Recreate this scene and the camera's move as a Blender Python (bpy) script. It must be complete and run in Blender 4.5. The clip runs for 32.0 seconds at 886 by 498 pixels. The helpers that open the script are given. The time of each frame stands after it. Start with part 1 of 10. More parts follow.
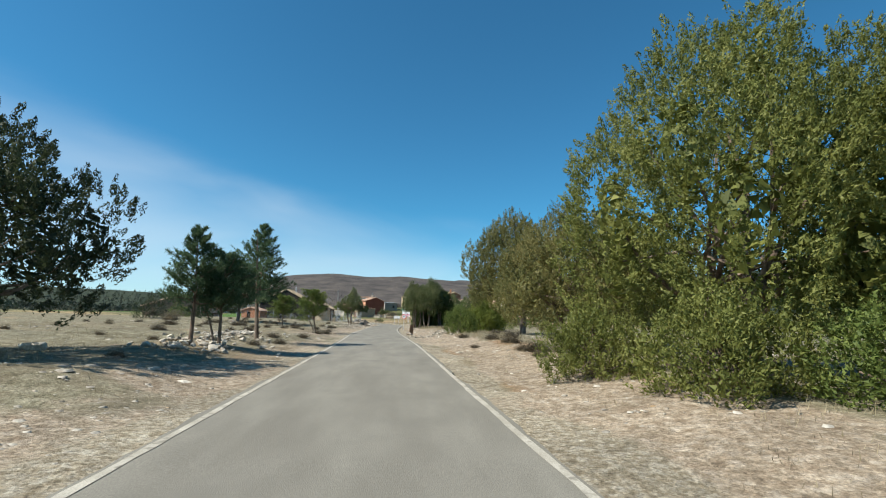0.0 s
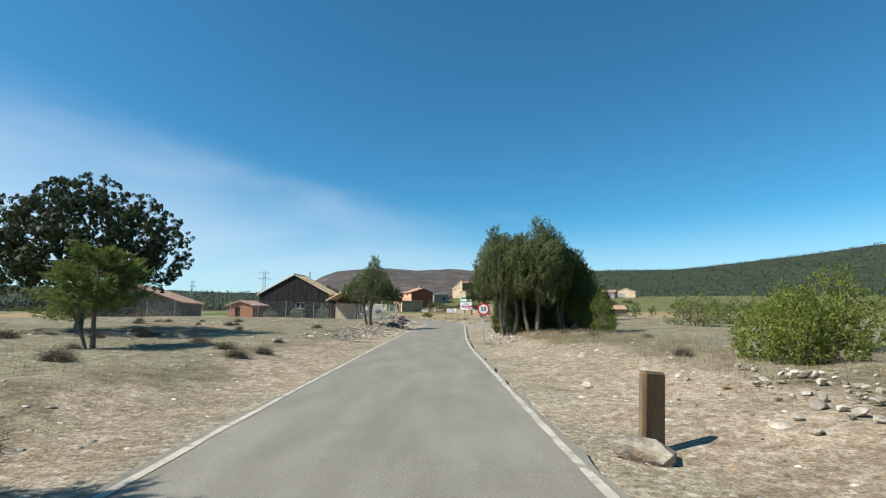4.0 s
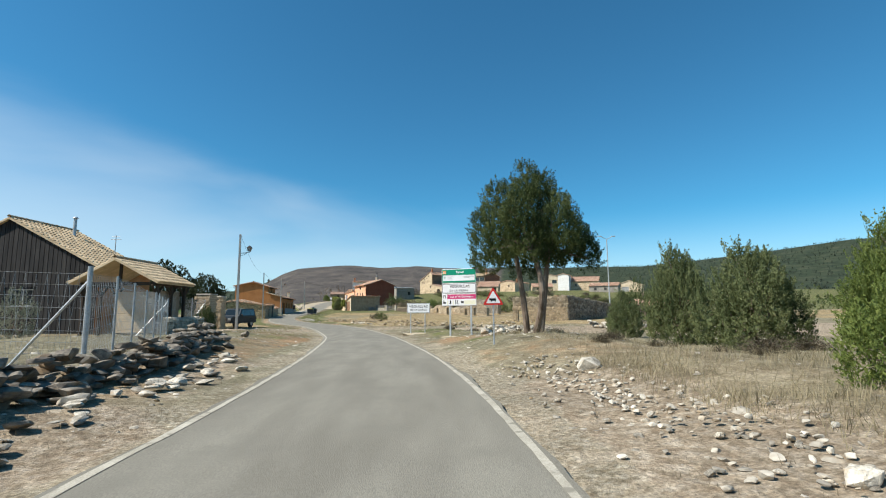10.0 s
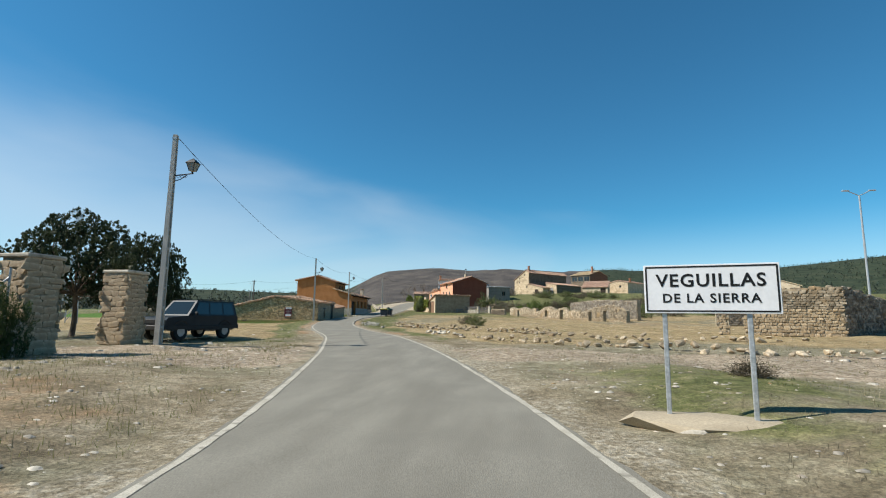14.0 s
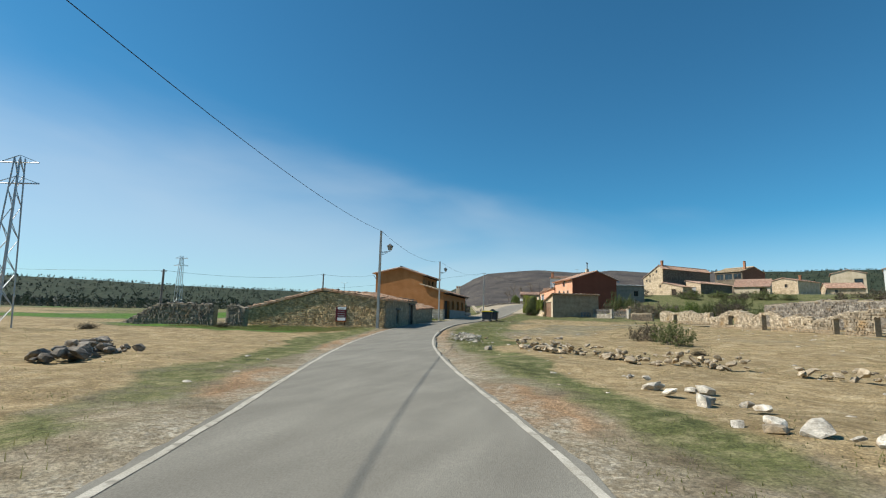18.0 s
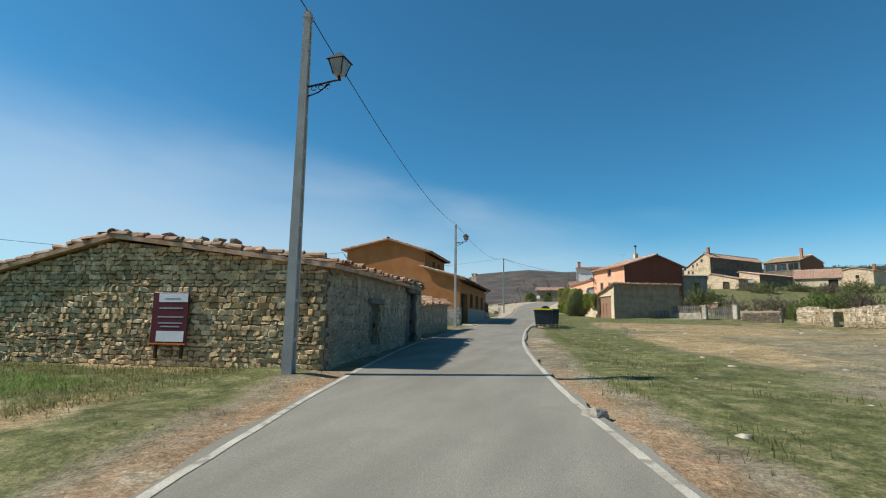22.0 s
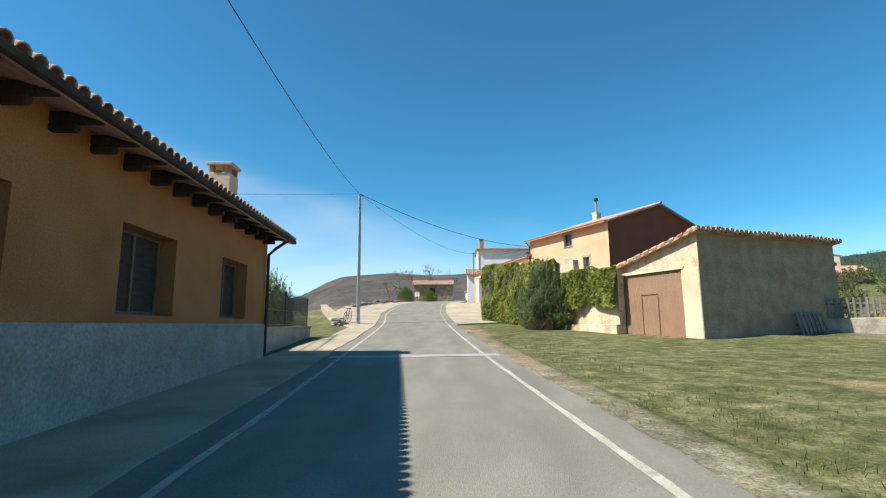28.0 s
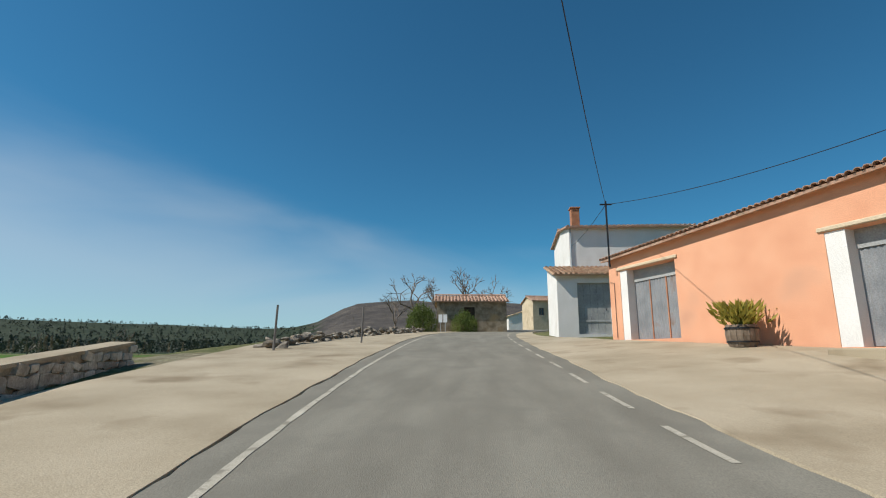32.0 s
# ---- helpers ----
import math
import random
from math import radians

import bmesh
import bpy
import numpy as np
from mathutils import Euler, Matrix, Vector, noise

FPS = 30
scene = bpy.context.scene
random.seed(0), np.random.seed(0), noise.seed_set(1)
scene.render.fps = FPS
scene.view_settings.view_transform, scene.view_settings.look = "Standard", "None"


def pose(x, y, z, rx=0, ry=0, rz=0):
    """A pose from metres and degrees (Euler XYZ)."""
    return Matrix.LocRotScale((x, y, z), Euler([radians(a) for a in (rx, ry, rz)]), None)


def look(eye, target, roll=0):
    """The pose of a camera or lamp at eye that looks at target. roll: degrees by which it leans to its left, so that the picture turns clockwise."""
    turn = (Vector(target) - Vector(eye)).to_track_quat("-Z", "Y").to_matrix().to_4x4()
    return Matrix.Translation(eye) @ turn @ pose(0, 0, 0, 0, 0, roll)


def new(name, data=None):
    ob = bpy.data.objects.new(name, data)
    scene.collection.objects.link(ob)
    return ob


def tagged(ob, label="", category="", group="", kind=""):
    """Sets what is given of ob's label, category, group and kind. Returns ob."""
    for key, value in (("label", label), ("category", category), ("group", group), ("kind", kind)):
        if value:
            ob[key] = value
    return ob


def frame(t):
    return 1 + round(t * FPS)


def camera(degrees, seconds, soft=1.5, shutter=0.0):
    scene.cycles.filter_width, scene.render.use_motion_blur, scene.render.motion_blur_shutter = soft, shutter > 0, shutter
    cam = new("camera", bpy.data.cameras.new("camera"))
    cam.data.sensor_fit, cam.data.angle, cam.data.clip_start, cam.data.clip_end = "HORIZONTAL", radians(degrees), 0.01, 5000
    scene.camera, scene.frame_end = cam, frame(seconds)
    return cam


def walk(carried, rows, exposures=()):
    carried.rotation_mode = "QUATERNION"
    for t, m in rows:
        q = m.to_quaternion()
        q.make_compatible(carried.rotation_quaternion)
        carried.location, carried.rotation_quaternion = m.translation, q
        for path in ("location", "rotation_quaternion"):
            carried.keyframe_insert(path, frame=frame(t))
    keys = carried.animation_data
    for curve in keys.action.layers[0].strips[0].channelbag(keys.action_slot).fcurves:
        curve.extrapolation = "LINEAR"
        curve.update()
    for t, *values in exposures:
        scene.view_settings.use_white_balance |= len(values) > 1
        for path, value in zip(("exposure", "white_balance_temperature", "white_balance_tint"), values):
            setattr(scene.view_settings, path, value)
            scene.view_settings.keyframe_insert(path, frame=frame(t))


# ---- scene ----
cam = camera(83.9, 32.0, soft=1.1)
PATH = [
    (0.0, (2.012, -50.909, 0.953), (2.779, -41.049, 2.436), 1.28),
    (0.5, (2.169, -45.747, 1.058), (2.673, -35.853, 2.423), 0.97),
    (1.0, (2.122, -40.727, 1.132), (2.382, -30.812, 2.410), 1.06),
    (1.5, (1.993, -35.762, 1.157), (2.026, -25.849, 2.468), 0.87),
    (2.0, (1.687, -31.009, 1.127), (1.562, -21.093, 2.415), 1.04),
    (2.5, (1.457, -26.326, 1.181), (1.275, -16.417, 2.514), 0.55),
    (3.0, (1.175, -21.766, 1.233), (0.964, -11.845, 2.475), 0.05),
    (3.5, (0.894, -17.316, 1.303), (0.698, -7.410, 2.657), 0.00),
    (5.5, (0.000, 0.000, 1.350), (0.001, 9.929, 2.544), -0.28),
    (6.0, (-0.102, 4.282, 1.349), (0.038, 14.202, 2.607), -0.62),
    (6.5, (-0.143, 8.486, 1.359), (0.157, 18.404, 2.601), -0.67),
    (7.0, (-0.111, 12.724, 1.405), (0.358, 22.631, 2.684), -1.13),
    (7.5, (-0.008, 16.929, 1.464), (0.609, 26.822, 2.786), -1.16),
    (8.0, (0.156, 21.162, 1.504), (0.884, 31.050, 2.801), -1.01),
    (8.5, (0.329, 25.335, 1.540), (1.127, 35.225, 2.791), -1.14),
    (9.0, (0.509, 29.382, 1.603), (1.284, 39.271, 2.877), -0.87),
    (9.5, (0.608, 33.113, 1.653), (1.262, 43.008, 2.943), -0.66),
    (10.0, (0.661, 36.554, 1.703), (1.138, 46.458, 2.999), -0.44),
    (10.5, (0.644, 39.994, 1.743), (0.931, 49.906, 3.040), -0.31),
    (11.0, (0.463, 43.489, 1.752), (0.447, 53.405, 3.041), -0.06),
    (11.5, (0.240, 46.809, 1.738), (-0.131, 56.724, 2.990), 0.36),
    (12.0, (-0.151, 50.159, 1.748), (-0.837, 60.060, 2.973), 0.74),
    (12.5, (-0.575, 53.491, 1.739), (-1.551, 63.368, 2.961), 1.04),
    (13.0, (-1.134, 56.767, 1.705), (-2.284, 66.623, 2.943), 0.87),
    (13.5, (-1.587, 59.866, 1.678), (-2.831, 69.702, 2.988), 0.66),
    (15.5, (-3.577, 70.940, 1.649), (-5.034, 80.728, 3.085), 0.64),
    (16.0, (-4.229, 73.780, 1.732), (-5.971, 83.516, 3.206), 0.68),
    (16.5, (-4.950, 76.730, 1.803), (-7.041, 86.399, 3.270), 0.49),
    (17.0, (-5.895, 79.913, 1.854), (-8.357, 89.494, 3.315), 0.55),
    (17.5, (-6.984, 83.191, 1.892), (-9.838, 92.660, 3.376), 0.92),
    (18.0, (-8.290, 86.526, 1.919), (-11.532, 95.883, 3.312), 1.32),
    (18.5, (-9.733, 89.927, 1.924), (-13.245, 99.183, 3.339), 1.07),
    (19.0, (-11.264, 93.277, 1.937), (-14.954, 102.467, 3.323), 0.91),
    (19.5, (-12.770, 96.533, 1.956), (-16.572, 105.676, 3.351), 0.69),
    (20.0, (-14.294, 99.782, 1.983), (-18.135, 108.909, 3.375), 0.38),
    (20.5, (-15.732, 102.993, 2.015), (-19.510, 112.145, 3.419), 0.15),
    (21.0, (-17.209, 106.347, 2.031), (-20.818, 115.562, 3.470), 0.17),
    (21.5, (-18.587, 109.768, 2.068), (-21.951, 119.077, 3.491), 0.45),
    (22.0, (-19.897, 113.289, 2.116), (-22.927, 122.712, 3.542), 0.71),
    (22.5, (-20.963, 116.818, 2.188), (-23.555, 126.367, 3.635), 0.49),
    (23.0, (-21.952, 120.426, 2.329), (-24.151, 130.060, 3.858), 0.18),
    (23.5, (-22.806, 123.995, 2.436), (-24.711, 133.701, 3.909), -0.06),
    (24.0, (-23.513, 127.462, 2.529), (-25.173, 137.215, 3.989), -0.07),
    (24.5, (-24.193, 130.805, 2.622), (-25.613, 140.596, 4.072), -0.29),
    (26.5, (-26.458, 144.776, 2.973), (-27.396, 154.635, 4.360), 0.00),
    (27.0, (-26.908, 148.670, 3.022), (-27.682, 158.536, 4.459), 0.01),
    (27.5, (-27.295, 152.727, 3.065), (-27.841, 162.606, 4.511), -0.27),
    (28.0, (-27.548, 156.873, 3.161), (-27.913, 166.752, 4.674), -0.48),
    (28.5, (-27.854, 161.168, 3.277), (-28.162, 171.041, 4.840), -0.32),
    (29.0, (-28.263, 165.449, 3.453), (-28.723, 175.315, 5.020), -0.12),
    (29.5, (-28.699, 170.156, 3.649), (-29.337, 180.011, 5.225), 0.24),
    (30.0, (-29.215, 174.611, 3.857), (-30.030, 184.440, 5.507), 0.60),
    (30.5, (-29.851, 179.334, 4.087), (-30.748, 189.157, 5.728), 0.61),
    (31.0, (-30.462, 183.906, 4.316), (-31.342, 193.710, 6.084), 0.42),
    (31.5, (-31.091, 188.587, 4.614), (-31.934, 198.372, 6.496), 0.72),
    (32.0, (-31.635, 193.443, 4.988), (-32.346, 203.199, 7.064), 0.31),
]
walk(cam, [(t, look(eye, target, roll)) for t, eye, target, roll in PATH],
     exposures=[(0, 0.48), (9, 0.5), (13, 0.36), (17, 0.31), (20, 0.22), (22, 0.27), (24, 0.58), (27, 0.63), (28, 0.73), (29, 0.72), (29.6, 0.5), (30.5, 0.36), (31, 0.22), (31.5, 0.02), (32, -0.05)])

# ---------------------------------------------------------------- world, sun
SUN_EL, SUN_DIR = radians(46.5), Vector((-0.955, -0.295))
world = bpy.data.worlds.new("world")
scene.world = world
world.use_nodes = True
wn, wl = world.node_tree.nodes, world.node_tree.links
wn.clear()
w_out, w_bg = wn.new("ShaderNodeOutputWorld"), wn.new("ShaderNodeBackground")
sky = wn.new("ShaderNodeTexSky")
sky.sky_type = "NISHITA"
sky.sun_disc = False
sky.sun_elevation = SUN_EL
sky.sun_rotation = math.atan2(SUN_DIR.x, SUN_DIR.y)
sky.altitude = 1300
sky.air_density, sky.dust_density, sky.ozone_density = 1.0, 0.5, 1.2
w_bg.inputs["Strength"].default_value = 0.088
# a soft veil of high cloud, low over the sunny side and thinning away from it
w_geo, w_sep = wn.new("ShaderNodeTexCoord"), wn.new("ShaderNodeSeparateXYZ")
w_map, w_noise = wn.new("ShaderNodeMapping"), wn.new("ShaderNodeTexNoise")
w_map.inputs["Scale"].default_value = (1.0, 0.7, 3.4)
w_map.inputs["Rotation"].default_value = (0.0, radians(12), 0.0)
w_noise.inputs["Scale"].default_value = 1.9
w_noise.inputs["Detail"].default_value = 6.0
w_noise.inputs["Roughness"].default_value = 0.42
w_noise.inputs["Distortion"].default_value = 0.5
w_slant, w_low, w_side = wn.new("ShaderNodeMath"), wn.new("ShaderNodeMath"), wn.new("ShaderNodeMath")
w_slant.operation = w_low.operation = w_side.operation = "MULTIPLY_ADD"
w_slant.inputs[1].default_value, w_slant.inputs[2].default_value = 0.27, -0.15
w_side.inputs[1].default_value, w_side.inputs[2].default_value = -0.36, 0.18
w_low.inputs[1].default_value = 1.0
w_sum, w_m2 = wn.new("ShaderNodeMath"), wn.new("ShaderNodeMapRange")
w_sum.operation = "ADD"
w_m2.interpolation_type = "SMOOTHSTEP"
w_m2.inputs["From Min"].default_value, w_m2.inputs["From Max"].default_value = 0.06, -0.2
w_m2.inputs["To Min"].default_value, w_m2.inputs["To Max"].default_value = 0.0, 0.5
w_mix = wn.new("ShaderNodeMix")
w_mix.data_type = "RGBA"
w_mix.inputs["B"].default_value = (6.6, 7.3, 7.9, 1)
wl.new(w_geo.outputs["Generated"], w_sep.inputs[0])
wl.new(w_geo.outputs["Generated"], w_map.inputs["Vector"])
wl.new(w_map.outputs[0], w_noise.inputs["Vector"])
wl.new(w_sep.outputs["X"], w_slant.inputs[0])
wl.new(w_sep.outputs["Z"], w_low.inputs[0])
wl.new(w_slant.outputs[0], w_low.inputs[2])
wl.new(w_noise.outputs["Fac"], w_side.inputs[0])
wl.new(w_low.outputs[0], w_sum.inputs[0])
wl.new(w_side.outputs[0], w_sum.inputs[1])
wl.new(w_sum.outputs[0], w_m2.inputs["Value"])
# pale haze along the horizon
w_haze, w_max = wn.new("ShaderNodeMapRange"), wn.new("ShaderNodeMath")
w_haze.interpolation_type = "SMOOTHSTEP"
w_haze.inputs["From Min"].default_value, w_haze.inputs["From Max"].default_value = 0.2, 0.0
w_haze.inputs["To Min"].default_value, w_haze.inputs["To Max"].default_value = 0.0, 0.6
w_max.operation = "MAXIMUM"
wl.new(w_sep.outputs["Z"], w_haze.inputs["Value"])
wl.new(w_haze.outputs[0], w_max.inputs[0])
wl.new(w_m2.outputs[0], w_max.inputs[1])
wl.new(w_max.outputs[0], w_mix.inputs["Factor"])
w_tint = wn.new("ShaderNodeMix")
w_tint.data_type, w_tint.blend_type = "RGBA", "MULTIPLY"
w_tint.inputs["Factor"].default_value = 1.0
w_tint.inputs["B"].default_value = (0.34, 0.96, 1.13, 1)
wl.new(sky.outputs[0], w_tint.inputs["A"])
wl.new(w_tint.outputs["Result"], w_mix.inputs["A"])
wl.new(w_mix.outputs["Result"], w_bg.inputs["Color"])
wl.new(w_bg.outputs[0], w_out.inputs[0])

sun_data = bpy.data.lights.new("sun", "SUN")
sun_data.energy, sun_data.angle, sun_data.color = 5.0, radians(0.53), (1.0, 0.95, 0.865)
sun = new("sun", sun_data)
sun.matrix_world = look((SUN_DIR.x * 60, SUN_DIR.y * 60, 60 * math.tan(SUN_EL)), (0, 0, 0))
scene.view_settings.exposure = 0.45

# ---------------------------------------------------------------- materials


def noise_mat(name, cols, scale=4.0, detail=6.0, rough=0.9, bump=0.3, bump_scale=30.0, rand=0.0, metal=0.0, stain=None, spec=0.3, stretch=(1, 1, 1)):
    """Colours blended by noise, a fine grain and relief on top; rand: change of value from object to object."""
    m = bpy.data.materials.new(name)
    m.use_nodes = True
    n, l = m.node_tree.nodes, m.node_tree.links
    b = n["Principled BSDF"]
    b.inputs["Roughness"].default_value = rough
    b.inputs["Metallic"].default_value = metal
    b.inputs["Specular IOR Level"].default_value = spec
    tc, mp = n.new("ShaderNodeTexCoord"), n.new("ShaderNodeMapping")
    mp.inputs["Scale"].default_value = stretch
    l.new(tc.outputs["Object"], mp.inputs["Vector"])
    tex = n.new("ShaderNodeTexNoise")
    tex.inputs["Scale"].default_value, tex.inputs["Detail"].default_value = scale, detail
    l.new(mp.outputs[0], tex.inputs["Vector"])
    ramp = n.new("ShaderNodeValToRGB")
    e = ramp.color_ramp.elements
    span = 0.34
    for i, c in enumerate(cols):
        pos = 0.5 if len(cols) == 1 else 0.33 + span * i / (len(cols) - 1)
        el = e[i] if i < 2 else e.new(pos)
        el.position, el.color = pos, (*c, 1)
    if len(cols) == 1:
        e[1].position, e[1].color = 1.0, (*cols[0], 1)
    l.new(tex.outputs["Fac"], ramp.inputs[0])
    col = ramp.outputs[0]
    fine = n.new("ShaderNodeTexNoise")
    fine.inputs["Scale"].default_value, fine.inputs["Detail"].default_value = bump_scale, 5.0
    l.new(mp.outputs[0], fine.inputs["Vector"])
    mr = n.new("ShaderNodeMapRange")
    mr.inputs["From Min"].default_value, mr.inputs["From Max"].default_value = 0.3, 0.7
    mr.inputs["To Min"].default_value, mr.inputs["To Max"].default_value = (0.8, 1.2) if bump else (0.96, 1.04)
    l.new(fine.outputs["Fac"], mr.inputs["Value"])
    hs = n.new("ShaderNodeHueSaturation")
    l.new(col, hs.inputs["Color"])
    l.new(mr.outputs[0], hs.inputs["Value"])
    col = hs.outputs[0]
    if rand:
        oi, r2 = n.new("ShaderNodeObjectInfo"), n.new("ShaderNodeMapRange")
        r2.inputs["To Min"].default_value, r2.inputs["To Max"].default_value = 1 - rand, 1 + rand
        l.new(oi.outputs["Random"], r2.inputs["Value"])
        gi, r3 = n.new("ShaderNodeNewGeometry"), n.new("ShaderNodeMapRange")
        r3.inputs["To Min"].default_value, r3.inputs["To Max"].default_value = 1 - rand, 1 + rand
        l.new(gi.outputs["Random Per Island"], r3.inputs["Value"])
        mu = n.new("ShaderNodeMath")
        mu.operation = "MULTIPLY"
        l.new(r2.outputs[0], mu.inputs[0])
        l.new(r3.outputs[0], mu.inputs[1])
        h2 = n.new("ShaderNodeHueSaturation")
        l.new(col, h2.inputs["Color"])
        l.new(mu.outputs[0], h2.inputs["Value"])
        col = h2.outputs[0]
    if stain:
        s_col, s_scale, s_lo, s_hi = stain
        st, sr, mx = n.new("ShaderNodeTexNoise"), n.new("ShaderNodeMapRange"), n.new("ShaderNodeMix")
        st.inputs["Scale"].default_value, st.inputs["Detail"].default_value = s_scale, 7.0
        l.new(tc.outputs["Object"], st.inputs["Vector"])
        sr.inputs["From Min"].default_value, sr.inputs["From Max"].default_value = s_lo, s_hi
        l.new(st.outputs["Fac"], sr.inputs["Value"])
        mx.data_type = "RGBA"
        mx.inputs["B"].default_value = (*s_col, 1)
        l.new(sr.outputs[0], mx.inputs["Factor"])
        l.new(col, mx.inputs["A"])
        col = mx.outputs["Result"]
    l.new(col, b.inputs["Base Color"])
    if bump:
        bp = n.new("ShaderNodeBump")
        bp.inputs["Strength"].default_value, bp.inputs["Distance"].default_value = bump, 0.02
        l.new(fine.outputs["Fac"], bp.inputs["Height"])
        l.new(bp.outputs[0], b.inputs["Normal"])
    return m


def glass_mat(name, tint=(0.02, 0.03, 0.035)):
    m = bpy.data.materials.new(name)
    m.use_nodes = True
    b = m.node_tree.nodes["Principled BSDF"]
    b.inputs["Base Color"].default_value = (*tint, 1)
    b.inputs["Roughness"].default_value = 0.06
    b.inputs["Specular IOR Level"].default_value = 0.6
    return m


def leaf_mat(name, cols, through_light=0.32):
    """Foliage: each leaf its own shade, a little light passing through."""
    m = bpy.data.materials.new(name)
    m.use_nodes = True
    n, l = m.node_tree.nodes, m.node_tree.links
    b = n["Principled BSDF"]
    b.inputs["Roughness"].default_value = 0.6
    b.inputs["Specular IOR Level"].default_value = 0.25
    gi = n.new("ShaderNodeNewGeometry")
    tc, tex = n.new("ShaderNodeTexCoord"), n.new("ShaderNodeTexNoise")
    tex.inputs["Scale"].default_value = 0.7
    l.new(tc.outputs["Object"], tex.inputs["Vector"])
    mu = n.new("ShaderNodeMath")
    mu.operation = "MULTIPLY_ADD"
    mu.inputs[1].default_value = 0.42
    l.new(gi.outputs["Random Per Island"], mu.inputs[0])
    m2 = n.new("ShaderNodeMath")
    m2.operation = "MULTIPLY_ADD"
    m2.inputs[1].default_value, m2.inputs[2].default_value = 1.2, -0.33
    l.new(tex.outputs["Fac"], m2.inputs[0])
    l.new(m2.outputs[0], mu.inputs[2])
    ramp = n.new("ShaderNodeValToRGB")
    e = ramp.color_ramp.elements
    for i, c in enumerate(cols):
        pos = 0.1 + 0.8 * i / (len(cols) - 1)
        el = e[i] if i < 2 else e.new(pos)
        el.position, el.color = pos, (*c, 1)
    l.new(mu.outputs[0], ramp.inputs[0])
    l.new(ramp.outputs[0], b.inputs["Base Color"])
    tr = n.new("ShaderNodeBsdfTranslucent")
    l.new(ramp.outputs[0], tr.inputs["Color"])
    mix = n.new("ShaderNodeMixShader")
    mix.inputs[0].default_value = through_light
    l.new(b.outputs[0], mix.inputs[1])
    l.new(tr.outputs[0], mix.inputs[2])
    l.new(mix.outputs[0], n["Material Output"].inputs[0])
    return m


M = {}
M["asphalt"] = noise_mat("asphalt", [(0.185, 0.172, 0.14), (0.212, 0.198, 0.162), (0.24, 0.225, 0.184)], 1.6, 11, 0.95, 0.22, 130, stain=((0.182, 0.17, 0.14), 0.9, 0.54, 0.8), spec=0.15, stretch=(1, 0.22, 1))
M["line_paint"] = noise_mat("line_paint", [(0.36, 0.33, 0.265), (0.5, 0.465, 0.385)], 2.5, 8, 0.9, 0.2, 60, stain=((0.25, 0.23, 0.185), 5.0, 0.54, 0.66), spec=0.15)
M["concrete"] = noise_mat("concrete", [(0.325, 0.267, 0.182), (0.39, 0.325, 0.228), (0.44, 0.37, 0.266)], 0.5, 9, 0.95, 0.35, 60, stain=((0.25, 0.195, 0.125), 0.7, 0.56, 0.75))
M["pole_concrete"] = noise_mat("pole_concrete", [(0.42, 0.4, 0.36), (0.52, 0.5, 0.45)], 3, 6, 0.9, 0.2, 60)
M["limestone"] = noise_mat("limestone", [(0.255, 0.225, 0.178), (0.42, 0.38, 0.31), (0.57, 0.525, 0.44)], 3.0, 9, 0.95, 1.0, 14, rand=0.36, stain=((0.3, 0.2, 0.1), 1.3, 0.56, 0.72))
# dark field stone, also given to walls whose shade it stands in for
M["dark_or_shaded_stone"] = noise_mat("dark_or_shaded_stone", [(0.11, 0.095, 0.078), (0.22, 0.19, 0.15), (0.34, 0.3, 0.24)], 3.0, 8, 0.95, 0.8, 14, rand=0.25, stain=((0.2, 0.14, 0.08), 1.3, 0.56, 0.72))
M["wall_stone"] = noise_mat("wall_stone", [(0.44, 0.28, 0.135), (0.66, 0.47, 0.255), (0.76, 0.59, 0.365)], 2.5, 8, 0.95, 0.8, 18, rand=0.42, stain=((0.36, 0.27, 0.13), 2.0, 0.58, 0.75))
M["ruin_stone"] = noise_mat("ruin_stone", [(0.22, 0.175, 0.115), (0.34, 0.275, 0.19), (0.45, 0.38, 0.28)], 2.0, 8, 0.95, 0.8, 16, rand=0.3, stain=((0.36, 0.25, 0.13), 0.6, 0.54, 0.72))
M["mortar"] = noise_mat("mortar", [(0.28, 0.225, 0.15), (0.4, 0.335, 0.235)], 4, 7, 0.96, 0.8, 22)
M["plinth_stone"] = noise_mat("plinth_stone", [(0.3, 0.26, 0.2), (0.42, 0.37, 0.29), (0.5, 0.46, 0.38)], 2.5, 7, 0.92, 0.5, 18, rand=0.22)
M["plinth_grey"] = noise_mat("plinth_grey", [(0.3, 0.28, 0.25), (0.4, 0.38, 0.34)], 1.5, 7, 0.9, 0.4, 25)
M["ochre_render"] = noise_mat("ochre_render", [(0.37, 0.155, 0.052), (0.425, 0.185, 0.065), (0.465, 0.21, 0.08)], 0.9, 8, 0.92, 0.2, 40, stain=((0.34, 0.13, 0.04), 0.35, 0.56, 0.75))
M["pink_render"] = noise_mat("pink_render", [(0.69, 0.335, 0.2), (0.74, 0.375, 0.228), (0.77, 0.41, 0.255)], 0.8, 8, 0.92, 0.15, 40, stain=((0.58, 0.31, 0.2), 0.4, 0.6, 0.78))
M["red_render"] = noise_mat("red_render", [(0.24, 0.07, 0.04), (0.28, 0.085, 0.05)], 0.8, 7, 0.92, 0.2, 40)
M["white_render"] = noise_mat("white_render", [(0.72, 0.7, 0.66), (0.8, 0.78, 0.75)], 0.8, 7, 0.9, 0.15, 40, stain=((0.6, 0.56, 0.5), 0.5, 0.6, 0.8))
